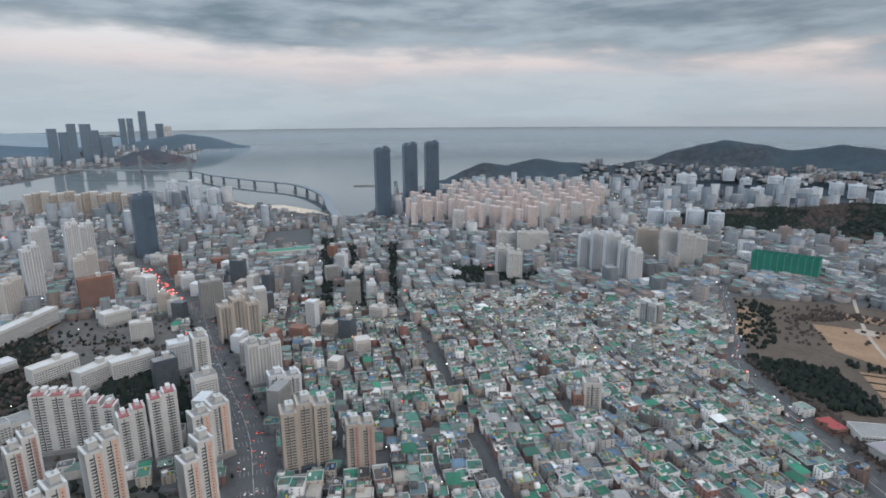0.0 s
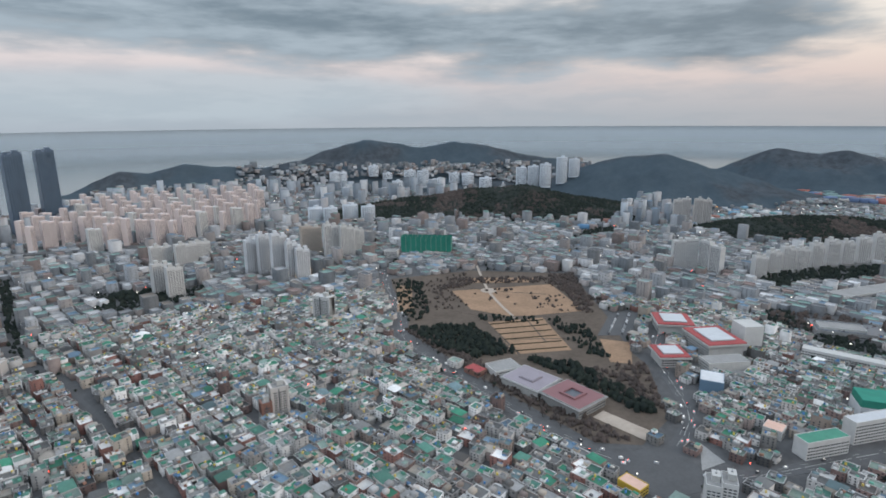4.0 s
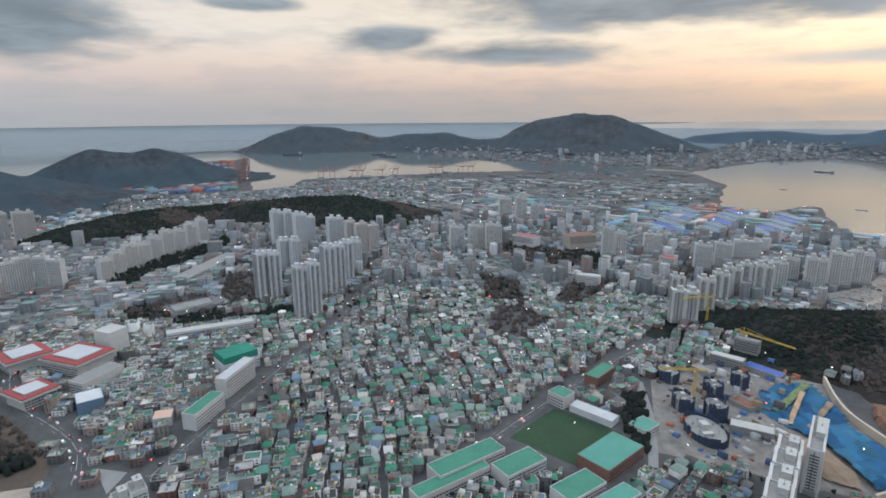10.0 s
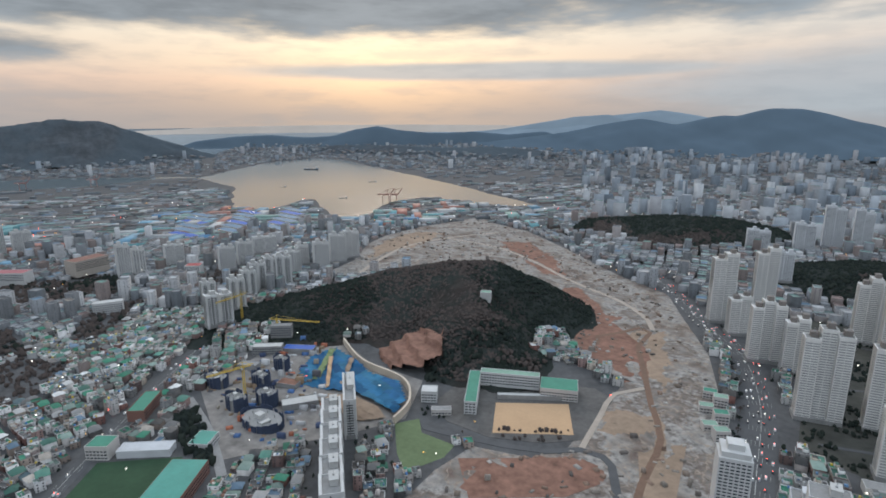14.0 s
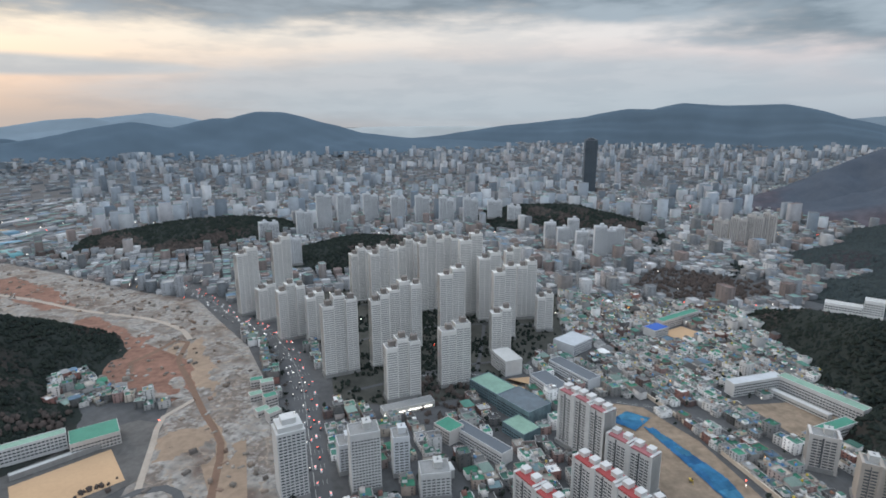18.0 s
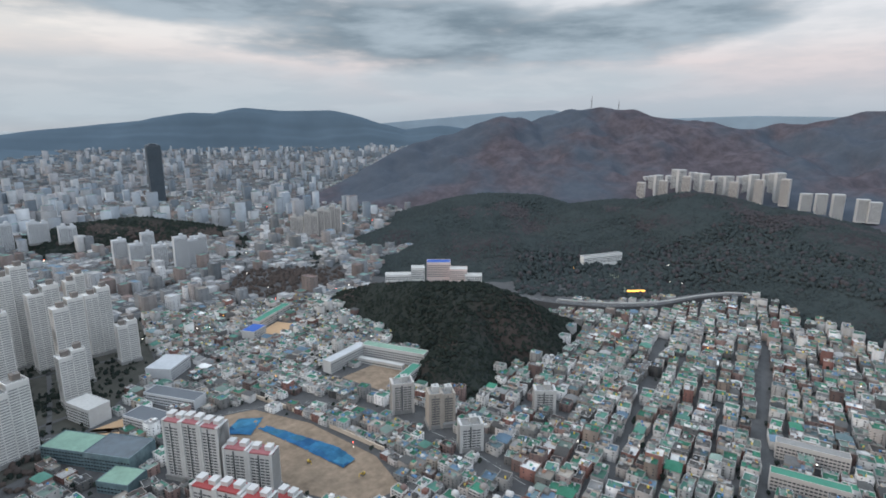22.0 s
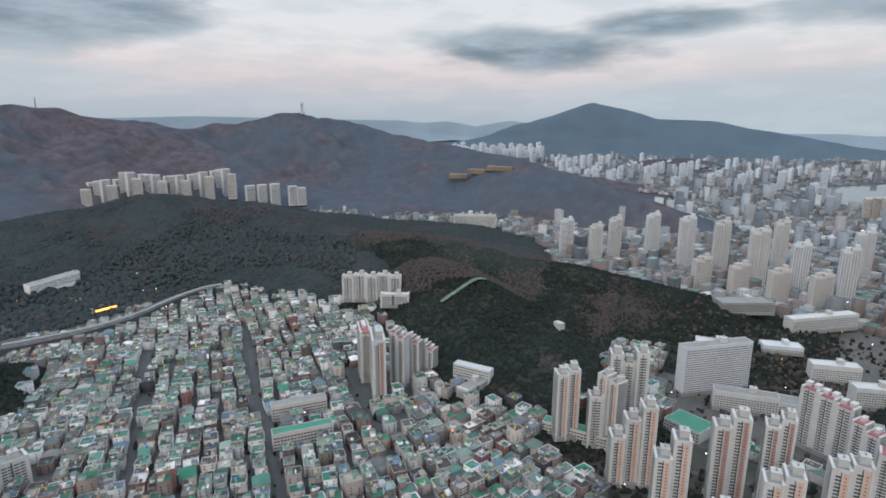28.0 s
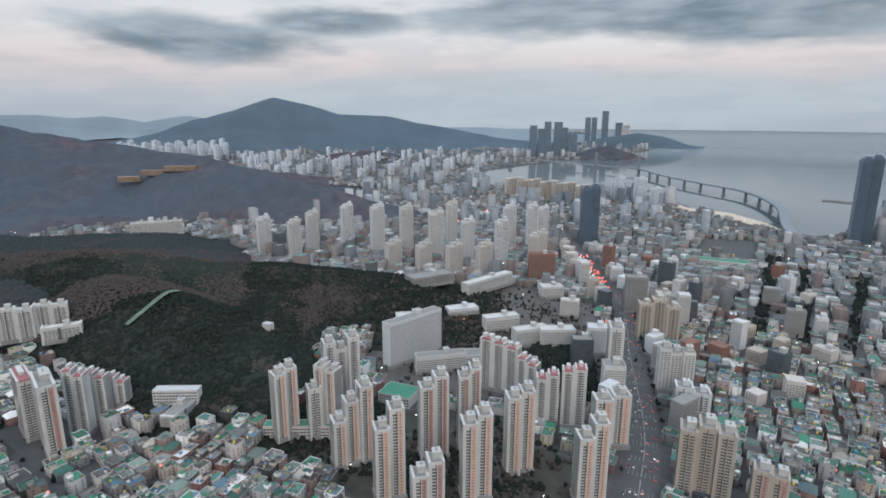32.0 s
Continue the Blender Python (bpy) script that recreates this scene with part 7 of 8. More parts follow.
for p, q in zip(finer(KNOLL, 8), finer(KNOLL, 8)[1:]):
    d = (Vector(q) - Vector(p)).normalized()
    s = Vector((-d.y, d.x)) * 4.5
    bm.faces.new([bm.verts.new((c.x, c.y, float(ground_z(c.x, c.y)[0]) + 3.2)) for c in (Vector(p) + s, Vector(p) - s, Vector(q) - s, Vector(q) + s)])
tagged(part("grass_ramp", bm, M["ramp"]), "pale green grass ramp up the wooded hill", "grass", kind="structure")
hall("water_tank_house", rect(413, -676, 15, 12, 20), 5, "pale", "turf_pale", "small pale green tank house in the woods", "tank", windows=False, z=61)
for p, q in ((spot(286.3, 2195), spot(288.2, 2185)), (spot(288.2, 2180), spot(290.1, 2155)), (spot(290.1, 2150), spot(292.9, 2105))):
    d = Vector(q) - Vector(p)
    c = (Vector(p) + Vector(q)) / 2
    hall("terrace", rect(c.x, c.y, d.length - 4, 16, math.degrees(math.atan2(d.y, d.x))), 5, "pit", "orange", "orange earth terrace cut into the mountainside", "terrace", windows=False, group="terraces on the mountainside", z=float(ground_z(c.x, c.y)[0]) + 3)
hall("campus", rect(-384, 1288, 130, 30, 20), 16, "apt", "green", "campus hall with a green roof", "campus")
patch("car_park", [(-500, 1587), (-394, 1625), (-328, 1367), (-464, 1372)], M["asphalt"], "large car park with parked cars", 0.1, "car park")

# ---- masts, bridge, port ----
for a_, r_, z_, h_ in ((247.9, 2795, 372, 62), (250.4, 2795, 362, 50)):
    x, y = spot(a_, r_)
    ob = thing("radio_mast", far_pose(x, y, z_ - 4), "slender steel radio mast on the summit", "mast", "radio masts")
    part("mast", rods([((-3, -3, 0), (0, 0, h_), 1.2), ((3, -3, 0), (0, 0, h_), 1.2), ((0, 3, 0), (0, 0, h_), 1.2)]), M["steel"], ob)
    part("dish", boxes([(0, -2, h_ * 0.6, 3, 1, 3), (0, -2, h_ * 0.75, 2.4, 1, 2.4)]), M["pale"], ob)
x, y = spot(271.9, 2895)
ob = thing("summit_tower", far_pose(x, y, 350), "pale lookout tower on the summit", "tower")
part("base", boxes([(0, 0, 0, 40, 20, 12)]), M["pale"], ob)
part("shaft", boxes([(0, 0, 12, 11, 11, 34)]), M["pale"], ob)
part("cabin", boxes([(0, 0, 46, 15, 15, 10)]), M["apt_grey"], ob)

M["bridge"] = material("pale_bridge_steel", (0.21, 0.24, 0.265), 0.7, vary=0.08, grain=0.05)
DECK = finer([spot(a, r) for a, r in ((349.2, 1640), (348.5, 1820), (347.7, 2190), (345.1, 2550), (341.3, 2800), (337.8, 3120), (335.8, 3430), (331.7, 3640), (326.5, 3950))], 45)
left, right = strip_outline(DECK, 26)
bridge = thing("suspension_bridge", Matrix.Identity(4), "long pale suspension bridge curving over the bay", "bridge")
bm = bmesh.new()
V = np.concatenate([np.array([(*p, z) for p in side]) for side in (left, right) for z in (30.0, 36.0)])
V = warp(V)
n = len(DECK)
vs = [bm.verts.new(p) for p in V]
for i in range(n - 1):
    for a, b in ((0, 1), (1, 3), (3, 2), (2, 0)):
        bm.faces.new((vs[a * n + i], vs[a * n + i + 1], vs[b * n + i + 1], vs[b * n + i]))
bmesh.ops.recalc_face_normals(bm, faces=list(bm.faces))
part("deck", bm, M["bridge"], bridge)
for i in range(2, n - 2, 3):
    x, y = DECK[i]
    r = math.hypot(x, y)
    if 3400 < r < 3700:
        continue
    p = part("pier", boxes([(0, 0, -2, 5, 11, 33), (0, 0, -2, 12, 18, 5)]), M["bridge"], bridge)
    p.matrix_world = far_pose(x, y, 0, math.degrees(math.atan2(y, x)))
for a_, r_ in ((335.7, 3440), (331.7, 3640)):
    x, y = spot(a_, r_)
    p = part("pylon", boxes([(-13, 0, -2, 6, 8, 118), (13, 0, -2, 6, 8, 118), (0, 0, 40, 22, 6, 6), (0, 0, 106, 22, 6, 6)]), M["bridge"], bridge)
    p.matrix_world = far_pose(x, y, 0, -a_ + 70)
cab = []
for k in range(31):
    f = k / 30
    x, y = np.array(spot(335.7, 3440)) * (1 - f) + np.array(spot(331.7, 3640)) * f
    cab.append((x, y, 46 + 68 * (2 * f - 1) ** 2))
cv = warp(np.array(cab))
part("cable", rods([(tuple(a), tuple(b), 1.6) for a, b in zip(cv, cv[1:])]), M["bridge"], bridge)


def gantry(a_, r_, h, turn, label):
    """A quay crane with its boom raised over the quay."""
    x, y = spot(a_, r_)
    ob = thing("quay_crane", far_pose(x, y, 0, turn), label, "quay crane", "quay cranes")
    for u in (-9, 9):
        for v in (-12, 12):
            part("leg", rods([((u, v, 0), (u, v, h * 0.55), 2.4)]), M["crane_red"], ob)
    part("beam", rods([((-9, -12, h * 0.55), (-9, 12, h * 0.55), 2.6), ((9, -12, h * 0.55), (9, 12, h * 0.55), 2.6), ((0, -30, h * 0.58), (0, 20, h * 0.58), 3.4)]), M["crane_red"], ob)
    part("boom", rods([((0, 18, h * 0.58), (0, 34, h), 2.4), ((0, 4, h * 0.55), (0, 8, h * 0.9), 2.0), ((0, 8, h * 0.9), (0, 34, h), 0.8), ((0, 8, h * 0.9), (0, -28, h * 0.58), 0.8)]), M["crane_red"], ob)
    part("lamp", boxes([(0, -14, h * 0.5, 3, 3, 1.5)]), M["lamp"], ob)


for a_, r_ in ((77.0, 2640), (77.0, 2760), (77.05, 2900), (77.1, 3050), (77.15, 3220), (77.2, 3400), (77.25, 3600), (77.3, 3800)):
    gantry(a_, r_, 74, 13, "red quay crane at the container terminal")
for a_, r_ in ((84.3, 2890), (85.4, 2890), (87.6, 2890), (88.2, 2890), (90.2, 2900), (91.7, 2930), (95.6, 2990), (96.3, 3000), (98.4, 3040), (99.4, 3050), (107, 3110), (112, 3090)):
    gantry(a_, r_, 60, -90 - a_, "reddish quay crane at the harbour")
for a_ in (138.1, 138.9):
    gantry(a_, 2110, 55, -90 - a_, "reddish quay crane at the inner harbour")
# container stacks
bx = []
for k in range(26):
    for j in range(22):
        a_, r_ = 62.5 + j * 0.64, 2560 + k * 62
        if r_ > 2500 + (a_ - 60) * 120 or rng.random() < 0.12:
            continue
        bx.append((*spot(a_, r_), radians(-13), 26, 14, 5 + 9 * rng.random()))
b_ = np.array(bx)
V, F, S = plain_boxes(b_[:, 0], b_[:, 1], b_[:, 2], b_[:, 3], b_[:, 4], np.zeros(len(b_)), b_[:, 5])
stuff("container_stacks", warp(V), F, 0, [M["container"]], "stacked containers on the terminal", "containers")
for a_, r_, ln in ((81.7, 4549, 150), (91.0, 4188, 130), (130.8, 3561, 90), (136.8, 2812, 40), (133.8, 2263, 35), (90.1, 4433, 120), (128.0, 2700, 30)):
    x, y = spot(a_, r_)
    ob = thing("ship", far_pose(x, y, -1.5, 90 - a_ + 80), "dark ship lying in the harbour water", "ship", "ships")
    bm = bmesh.new()
    o = [(-ln / 2, -ln * 0.07), (ln * 0.38, -ln * 0.07), (ln / 2, 0), (ln * 0.38, ln * 0.07), (-ln / 2, ln * 0.07)]
    part("hull", prism(o, 0, ln * 0.07), M["dark"], ob)
    part("superstructure", boxes([(-ln * 0.38, 0, ln * 0.07, ln * 0.10, ln * 0.11, ln * 0.10)]), M["white"], ob)
for p, q in (((70.9, 5145), (77.4, 5293)), ((350.9, 2697), (353.0, 2678))):
    a, b = warp(np.array([(*spot(*p), 2.0), (*spot(*q), 2.0)]))
    tagged(part("breakwater", rods([(tuple(a), tuple(b), 9)]), M["concrete"]), "low dark stone breakwater in the sea", "breakwater", kind="structure")
# tree belts, terraced garage and ramp below the silver towers
hall("garage", rect(938, 312, 92, 52, 126), 7, "concrete", "dark", "terraced grey garage with dark roof decks", "garage", lip=1.4)
hall("garage", rect(930, 318, 60, 26, 126), 10, "pale", "concrete", "upper deck of the terraced garage", "garage")
hall("depot", rect(1194, 364, 200, 34, 165), 9, "pale", "concrete", "long pale depot on the slope", "depot")
for poly_, sp, mt, sz in (([(884, 336), (918, 288), (891, 236), (853, 230), (847, 320)], 6, "pine", 3.2), ([(930, 432), (965, 414), (914, 350), (863, 346), (880, 393)], 7, "pine", 3.2), ([(1005, 293), (1152, 314), (1125, 256), (944, 209), (941, 254)], 8, "bare", 3.6),
                          ([(1135, 561), (1225, 518), (1305, 490), (1445, 421), (1523, 410), (1424, 368), (1231, 426), (1064, 486)], 8, "pine", 4.2), ([(1088, 1006), (1231, 988), (1311, 1043), (1226, 1065)], 8, "pine", 4.0), ([(819, 815), (760, 657), (763, 614), (717, 611), (753, 749)], 7, "bare", 3.2)):
    WOODED.append((poly_, sp, mt, sz))
    claim(poly_)
# sheds at the harbour
M["teal_blue"] = material("dull_blue_metal_roof", (0.10, 0.18, 0.27), 0.6, vary=0.2, grain=0.1, stain=0.03)
sh = []
for zone, n_, size in (([(1609, 931), (1749, 861), (1868, 818), (2086, 1020), (1981, 1153)], 60, 34), ([(1130, 1119), (1460, 1426), (1583, 1370), (1539, 1086), (1340, 941), (1190, 1026)], 60, 44)):
    zp = np.array(zone, float)
    for k in range(n_):
        x, y = rng.uniform(zp[:, 0].min(), zp[:, 0].max()), rng.uniform(zp[:, 1].min(), zp[:, 1].max())
        if inside(np.array([x]), np.array([y]), zp)[0] and not taken(x, y):
            sh.append((x, y, radians(rng.choice([35, 125])), rng.uniform(0.5, 1.1) * size * 0.5, rng.uniform(8, 13), rng.uniform(7, 12)))
            claim([(x - size * 0.4, y - size * 0.4), (x + size * 0.4, y - size * 0.4), (x + size * 0.4, y + size * 0.4), (x - size * 0.4, y + size * 0.4)])
for k in range(120):
    a_, r_ = rng.uniform(100, 156), rng.uniform(1500, 2150)
    x, y = spot(a_, r_)
    if shore(np.array([x]), np.array([y]))[0] > 30 and not taken(x, y):
        sh.append((x, y, radians(rng.choice([40, 130])), rng.uniform(18, 55), rng.uniform(10, 18), rng.uniform(7, 12)))
for k in range(6):
    for j in range(3):
        a_, r_ = 118.6 + j * 4.3 + k * 0.35, 1640 + k * 62
        x, y = spot(a_, r_)
        if shore(np.array([x]), np.array([y]))[0] > 40 and not taken(x, y):
            hall("warehouse", rect(x, y, 108, 30, 30 - a_ + 122 - 30), 10, "pale", "bluepaint" if (k + j) % 3 == 0 else "teal_blue", "long harbour warehouse with a dull blue metal roof", "warehouse", group="harbour warehouses", windows=False)
b_ = np.array(sh)
V, F, S = plain_boxes(b_[:, 0], b_[:, 1], b_[:, 2], b_[:, 3], b_[:, 4], np.zeros(len(b_)), b_[:, 5])
stuff("harbour_sheds", V, F, 0, [material("shed_roofs", (0, 0, 0), 0.6, palette=((0.10, 0.22, 0.36), (0.34, 0.36, 0.37), (0.12, 0.28, 0.30), (0.16, 0.30, 0.40), (0.22, 0.34, 0.31), (0.30, 0.14, 0.11), (0.45, 0.46, 0.46)), island=True)], "long blue and grey harbour sheds", "sheds")

# ---- trees in town ----


def grove(poly, spacing, mat, name, label, size=3.2, tall=1.2, keep=1.0):
    p = np.array(poly, float)
    lo, hi = p.min(0), p.max(0)
    n = int(np.prod(hi - lo) / spacing ** 2)
    x, y = rng.uniform(lo[0], hi[0], n), rng.uniform(lo[1], hi[1], n)
    ok = inside(x, y, p) & (rng.random(n) < keep)
    trees(x[ok], y[ok], ground_z(x[ok], y[ok]), np.full(ok.sum(), size), mat, name, label, tall)
    claim(poly)


# park paths and hedges
for line, wd0 in (([(760, 1000), (632, 785), (575, 646)], 5), ([(576, 885), (632, 785), (705, 706)], 3), ([(500, 774), (542, 682), (621, 624), (683, 593)], 6), ([(515, 626), (607, 592)], 2.5), ([(502, 587), (579, 538)], 2.5), ([(586, 629), (545, 542)], 2.5), ([(529, 667), (486, 534)], 4), ([(618, 621), (556, 500)], 4)):
    road(line, wd0, "pale paved path in the memorial park", 0.24, lanes=False, mat="track" if wd0 == 5 else "parksoil")
bm = bmesh.new()
bmesh.ops.create_cone(bm, segments=24, radius1=15, radius2=15, depth=0.5, cap_ends=True, matrix=Matrix.Translation((632, 785, 0.1)))
tagged(part("plaza", bm, M["track"]), "round pale plaza where the park paths cross", "plaza", kind="structure")
for k in range(6):
    p, q = Vector((483, 537)).lerp(Vector((525, 657)), (k + 0.5) / 6), Vector((556, 503)).lerp(Vector((613, 621)), (k + 0.5) / 6)
    d = q - p
    tagged(part("hedge", boxes([((p.x + q.x) / 2, (p.y + q.y) / 2, 0, d.length - 6, 1.3, 1.2, math.degrees(math.atan2(d.y, d.x)))], 0.2), M["hedge"]), "low clipped hedge across the winter lawn", "hedge", "lawn hedges")
patch("car_park", [(714, 569), (758, 546), (669, 490), (626, 518)], M["asphalt"], "asphalt car park beside the memorial park", 0.2, "car park")
for k in range(24):
    f = (k % 12) / 12 + 0.03
    u = Vector((714, 569)).lerp(Vector((626, 518)), f)
    v = Vector((758, 546)).lerp(Vector((669, 490)), f)
    q = u.lerp(v, 0.3 if k < 12 else 0.7)
    PARKED.append((q.x, q.y, 150.0))
patch("traffic_island", [(490, 270), (480, 238), (450, 243)], M["concrete"], "triangular paved traffic island at the junction", 0.35, "traffic island")
DARKT, BARET = "dark evergreen trees standing in a group", "bare brown winter trees standing in a group"
grove([(409, 705), (495, 660), (484, 520), (529, 452), (512, 330), (490, 330), (490, 440), (483, 540), (426, 560), (404, 616)], 5, M["pine"], "pine_trees", DARKT, 3.6, 1.5)
grove([(402, 718), (420, 700), (425, 500), (436, 380), (440, 310), (405, 330), (402, 470)], 5, M["bare"], "bare_trees", BARET, 2.8, 1.2)
grove([(520, 450), (600, 420), (590, 405), (510, 320), (505, 400)], 6, M["bare"], "bare_trees", BARET, 2.8, 1.2)
grove([(560, 850), (640, 880), (760, 800), (840, 772), (760, 680), (770, 750), (640, 835), (570, 830)], 6, M["bare"], "bare_trees", BARET, 2.8, 1.2, 0.8)
grove([(530, 700), (575, 640), (610, 630), (590, 600), (525, 665)], 5, M["pine"], "pine_trees", DARKT, 2.6, 1.4, 0.6)
grove([(520, 955), (560, 900), (470, 740), (410, 715)], 7, M["pine"], "pine_trees", DARKT, 3.0, 1.3, 0.7)
grove([(600, 800), (680, 770), (690, 700), (620, 690), (590, 740)], 16, M["bare"], "bare_trees", BARET, 3.2, 0.8, 0.6)
grove([(-410, 574), (-416, 649), (-358, 676), (-287, 581), (-276, 518), (-364, 571)], 5, M["pine"], "pine_trees", DARKT, 3.8, 1.5)
grove([(561, -272), (560, -300), (447, -250), (462, -232)], 5, M["pine"], "pine_trees", DARKT, 3.4, 1.5)
for poly_ in ([(1317, -300), (1275, -392), (1142, -488), (1060, -430), (1130, -330), (1200, -270)], [(995, -459), (868, -332), (900, -300), (1010, -380)], [(926, -179), (1070, -197), (1010, -260), (880, -240)]):
    grove(poly_, 7, M["bare"], "bare_trees", BARET, 4.0, 1.0, 0.66)
    grove(poly_, 15, M["pine"], "pine_trees", DARKT, 4.2, 1.2, 0.6)
grove([(760, -150), (860, -190), (880, -230), (800, -260), (740, -200)], 6, M["bare"], "bare_trees", BARET, 3.0, 1.1, 0.7)
grove([spot(a, r) for a, r in ((210.8, 1066), (213, 1250), (219.5, 1230), (222, 1090), (215.3, 1010))], 8, M["bare"], "bare_trees", BARET, 3.8, 1.0, 0.7)
grove([(1202, -407), (1187, -517), (1100, -461)], 7, M["pine"], "pine_trees", DARKT, 4.2, 1.3)
grove([(940, 430), (1010, 330), (960, 250), (905, 300), (890, 390)], 8, M["bare"], "bare_trees", BARET, 4.0, 1.1, 0.8)
grove([(880, 250), (930, 130), (905, 120), (850, 240)], 6, M["pine"], "pine_trees", DARKT, 3.8, 1.3)
grove([(-95, -520), (-140, -560), (-170, -640), (-110, -640), (-70, -600)], 8, M["bare"], "bare_trees", BARET, 3.2, 1.0, 0.8)
grove([(-640, -900), (-760, -800), (-830, -900), (-700, -980)], 9, M["bare"], "bare_trees", BARET, 4.0, 1.0, 0.8)
for poly_ in ([(-330, 1480), (-300, 1480), (-190, 900), (-210, 900)], [(-246, 1400), (-228, 1400), (-130, 900), (-146, 900)], [(-140, 1400), (-120, 1400), (-80, 900), (-92, 900)], [(4, 1100), (144, 1118), (195, 1136), (192, 1070), (86, 1030), (20, 1040)]):
    grove(poly_, 6, M["pine"], "pine_trees", DARKT, 3.6, 1.2, 0.6)
grove([(20, 1130), (120, 1080), (160, 1120), (60, 1180)], 6, M["pine"], "pine_trees", DARKT, 4.0, 1.4)
grove([(372, -500), (395, -500), (400, -560), (372, -640), (340, -640), (352, -560)], 6, M["pine"], "pine_trees", DARKT, 3.2, 1.3, 0.8)
grove([(268, -600), (340, -560), (345, -600), (290, -628)], 7, M["bare"], "bare_trees", BARET, 2.8, 1.2, 0.8)
grove([(345, -432), (320, -440), (312, -455), (340, -462), (356, -448)], 7, M["pine"], "pine_trees", DARKT, 2.4, 1.2, 0.7)
grove([(300, -430), (240, -443), (200, -470), (196, -486), (262, -446)], 9, M["bare"], "bare_trees", BARET, 2.2, 1.1, 0.6)
grove([(262, -453), (196, -497), (199, -502), (265, -458)], 6, M["bare"], "bare_trees", BARET, 2.4, 1.2, 0.8)
grove([(470, 760), (560, 900), (690, 915), (640, 880), (574, 823), (542, 720), (500, 740)], 8, M["bare"], "bare_trees", BARET, 2.6, 1.0, 0.6)
grove([(620, 640), (690, 605), (740, 700), (700, 715), (640, 700)], 13, M["bare"], "bare_trees", BARET, 2.8, 0.9, 0.7)
grove([(560, 500), (575, 450), (615, 505), (640, 560), (618, 615)], 7, M["pine"], "pine_trees", DARKT, 2.8, 1.4, 0.7)
grove([(680, 605), (700, 590), (850, 775), (830, 785), (760, 720)], 6, M["bare"], "bare_trees", BARET, 3.0, 1.1, 0.8)
grove([(930, -640), (1000, -560), (1060, -640), (980, -720)], 9, M["bare"], "bare_trees", BARET, 3.6, 1.0, 0.7)
EXPWY = [spot(a, r) for a, r in ((241, 1010), (251, 1020), (258, 1090), (264, 1190), (272, 1080), (276, 980), (277, 1300), (262, 1500), (250, 1300), (241, 1200))]
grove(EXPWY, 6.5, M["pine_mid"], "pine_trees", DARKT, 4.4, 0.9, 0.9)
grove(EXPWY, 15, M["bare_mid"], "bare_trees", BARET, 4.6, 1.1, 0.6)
for poly_, sp, mt, sz in WOODED:
    grove(poly_, sp, M[mt], "pine_trees" if mt == "pine" else "bare_trees", DARKT if mt == "pine" else BARET, sz, 1.2, 0.9)
# greenery round the tower clusters
for a_, r_, n_ in ((187, 740, 1800), (191, 880, 1500), (315, 480, 1500), (325, 470, 800), (305, 530, 900), (321, 780, 1400), (318, 900, 900), (84, 1080, 300), (17, 1180, 160), (280, 650, 120), (318, 800, 420), (124, 1050, 180)):
    x0, y0 = spot(a_, r_)
    tx_, ty_ = x0 + rng.normal(0, 95, n_), y0 + rng.normal(0, 95, n_)
    ok = np.hypot(tx_, ty_) > 395
    if n_ >= 800:
        ok &= inside(tx_, ty_, np.array(ESTATES[2 if a_ in (321, 318) else 0 if a_ > 250 else 1])) & (wave(tx_, ty_, 26, 51) > -0.35)
    trees(tx_[ok], ty_[ok], ground_z(tx_[ok], ty_[ok]), np.full(ok.sum(), 2.6), M["bare" if n_ % 3 else "pine"], "estate_trees", "small winter trees between the towers", 1.1)

TAKEN |= (ground_z(gx.ravel(), gy.ravel()) > 14.0).reshape(TAKEN.shape)


def lots(theta, a0, a1, r0, r1, pitch, depth, alley, lo, hi, skew=0.0):
    """Lots in rows: bearing of the rows, the sector (a0 to a1, r0 to r1), sizes and heights."""
    t = radians(90 - theta)
    n, k = int(r1 / pitch) + 2, int(r1 / depth) + 2
    i, j = np.meshgrid(np.arange(-n, n), np.arange(-k, k), indexing="ij")
    i, j = i.ravel(), j.ravel()
    u = i * pitch + ((i + (j // 4) * 3) // 7) * alley * 0.9 + rng.uniform(-0.9 - 1.6 * skew, 0.9 + 1.6 * skew, i.size) + (j * 37 % 11) * 1.3
    v = j * depth + (j // 2) * alley + rng.uniform(-0.7 - 1.7 * skew, 0.7 + 1.7 * skew, i.size) + 2.2 * np.sin(u / 37.0 + j * 1.9)
    x, y = math.cos(t) * u - math.sin(t) * v, math.sin(t) * u + math.cos(t) * v
    if skew:
        x, y = x + 26 * skew * wave(x, y, 150, 6), y + 26 * skew * wave(y, x, 140, 7)
    r, b = np.hypot(x, y), np.degrees(np.arctan2(x, y)) % 360
    inb = ((b - a0) % 360 < (a1 - a0) % 360) & (r > r0) & (r < r1)
    x, y = x[inb], y[inb]
    ok = ~taken(x, y) & (rng.random(x.size) > 0.05) & (shore(x, y) > 12)
    for dx, dy in ((4, 4), (-4, -4), (4, -4), (-4, 4)):
        ok &= ~taken(x + dx, y + dy)
    x, y = x[ok], y[ok]
    m = len(x)
    ang = np.full(m, t) + rng.normal(0, 0.03 + 0.10 * skew, m) + (0.35 * skew * wave(x, y, 120, 8))
    w2 = pitch / 2 * rng.uniform(0.72, 1.12, m)
    d2 = depth / 2 * rng.uniform(0.72, 1.12, m)
    fl = np.round(rng.triangular(lo, lo + (hi - lo) * 0.35, hi, m) + 0.7 * wave(x, y, 90, 9))
    fl = np.where(rng.random(m) < 0.03, fl + 3, np.maximum(fl, 1))
    return x, y, ang, w2, d2, ground_z(x, y), fl * 2.9 + 0.6


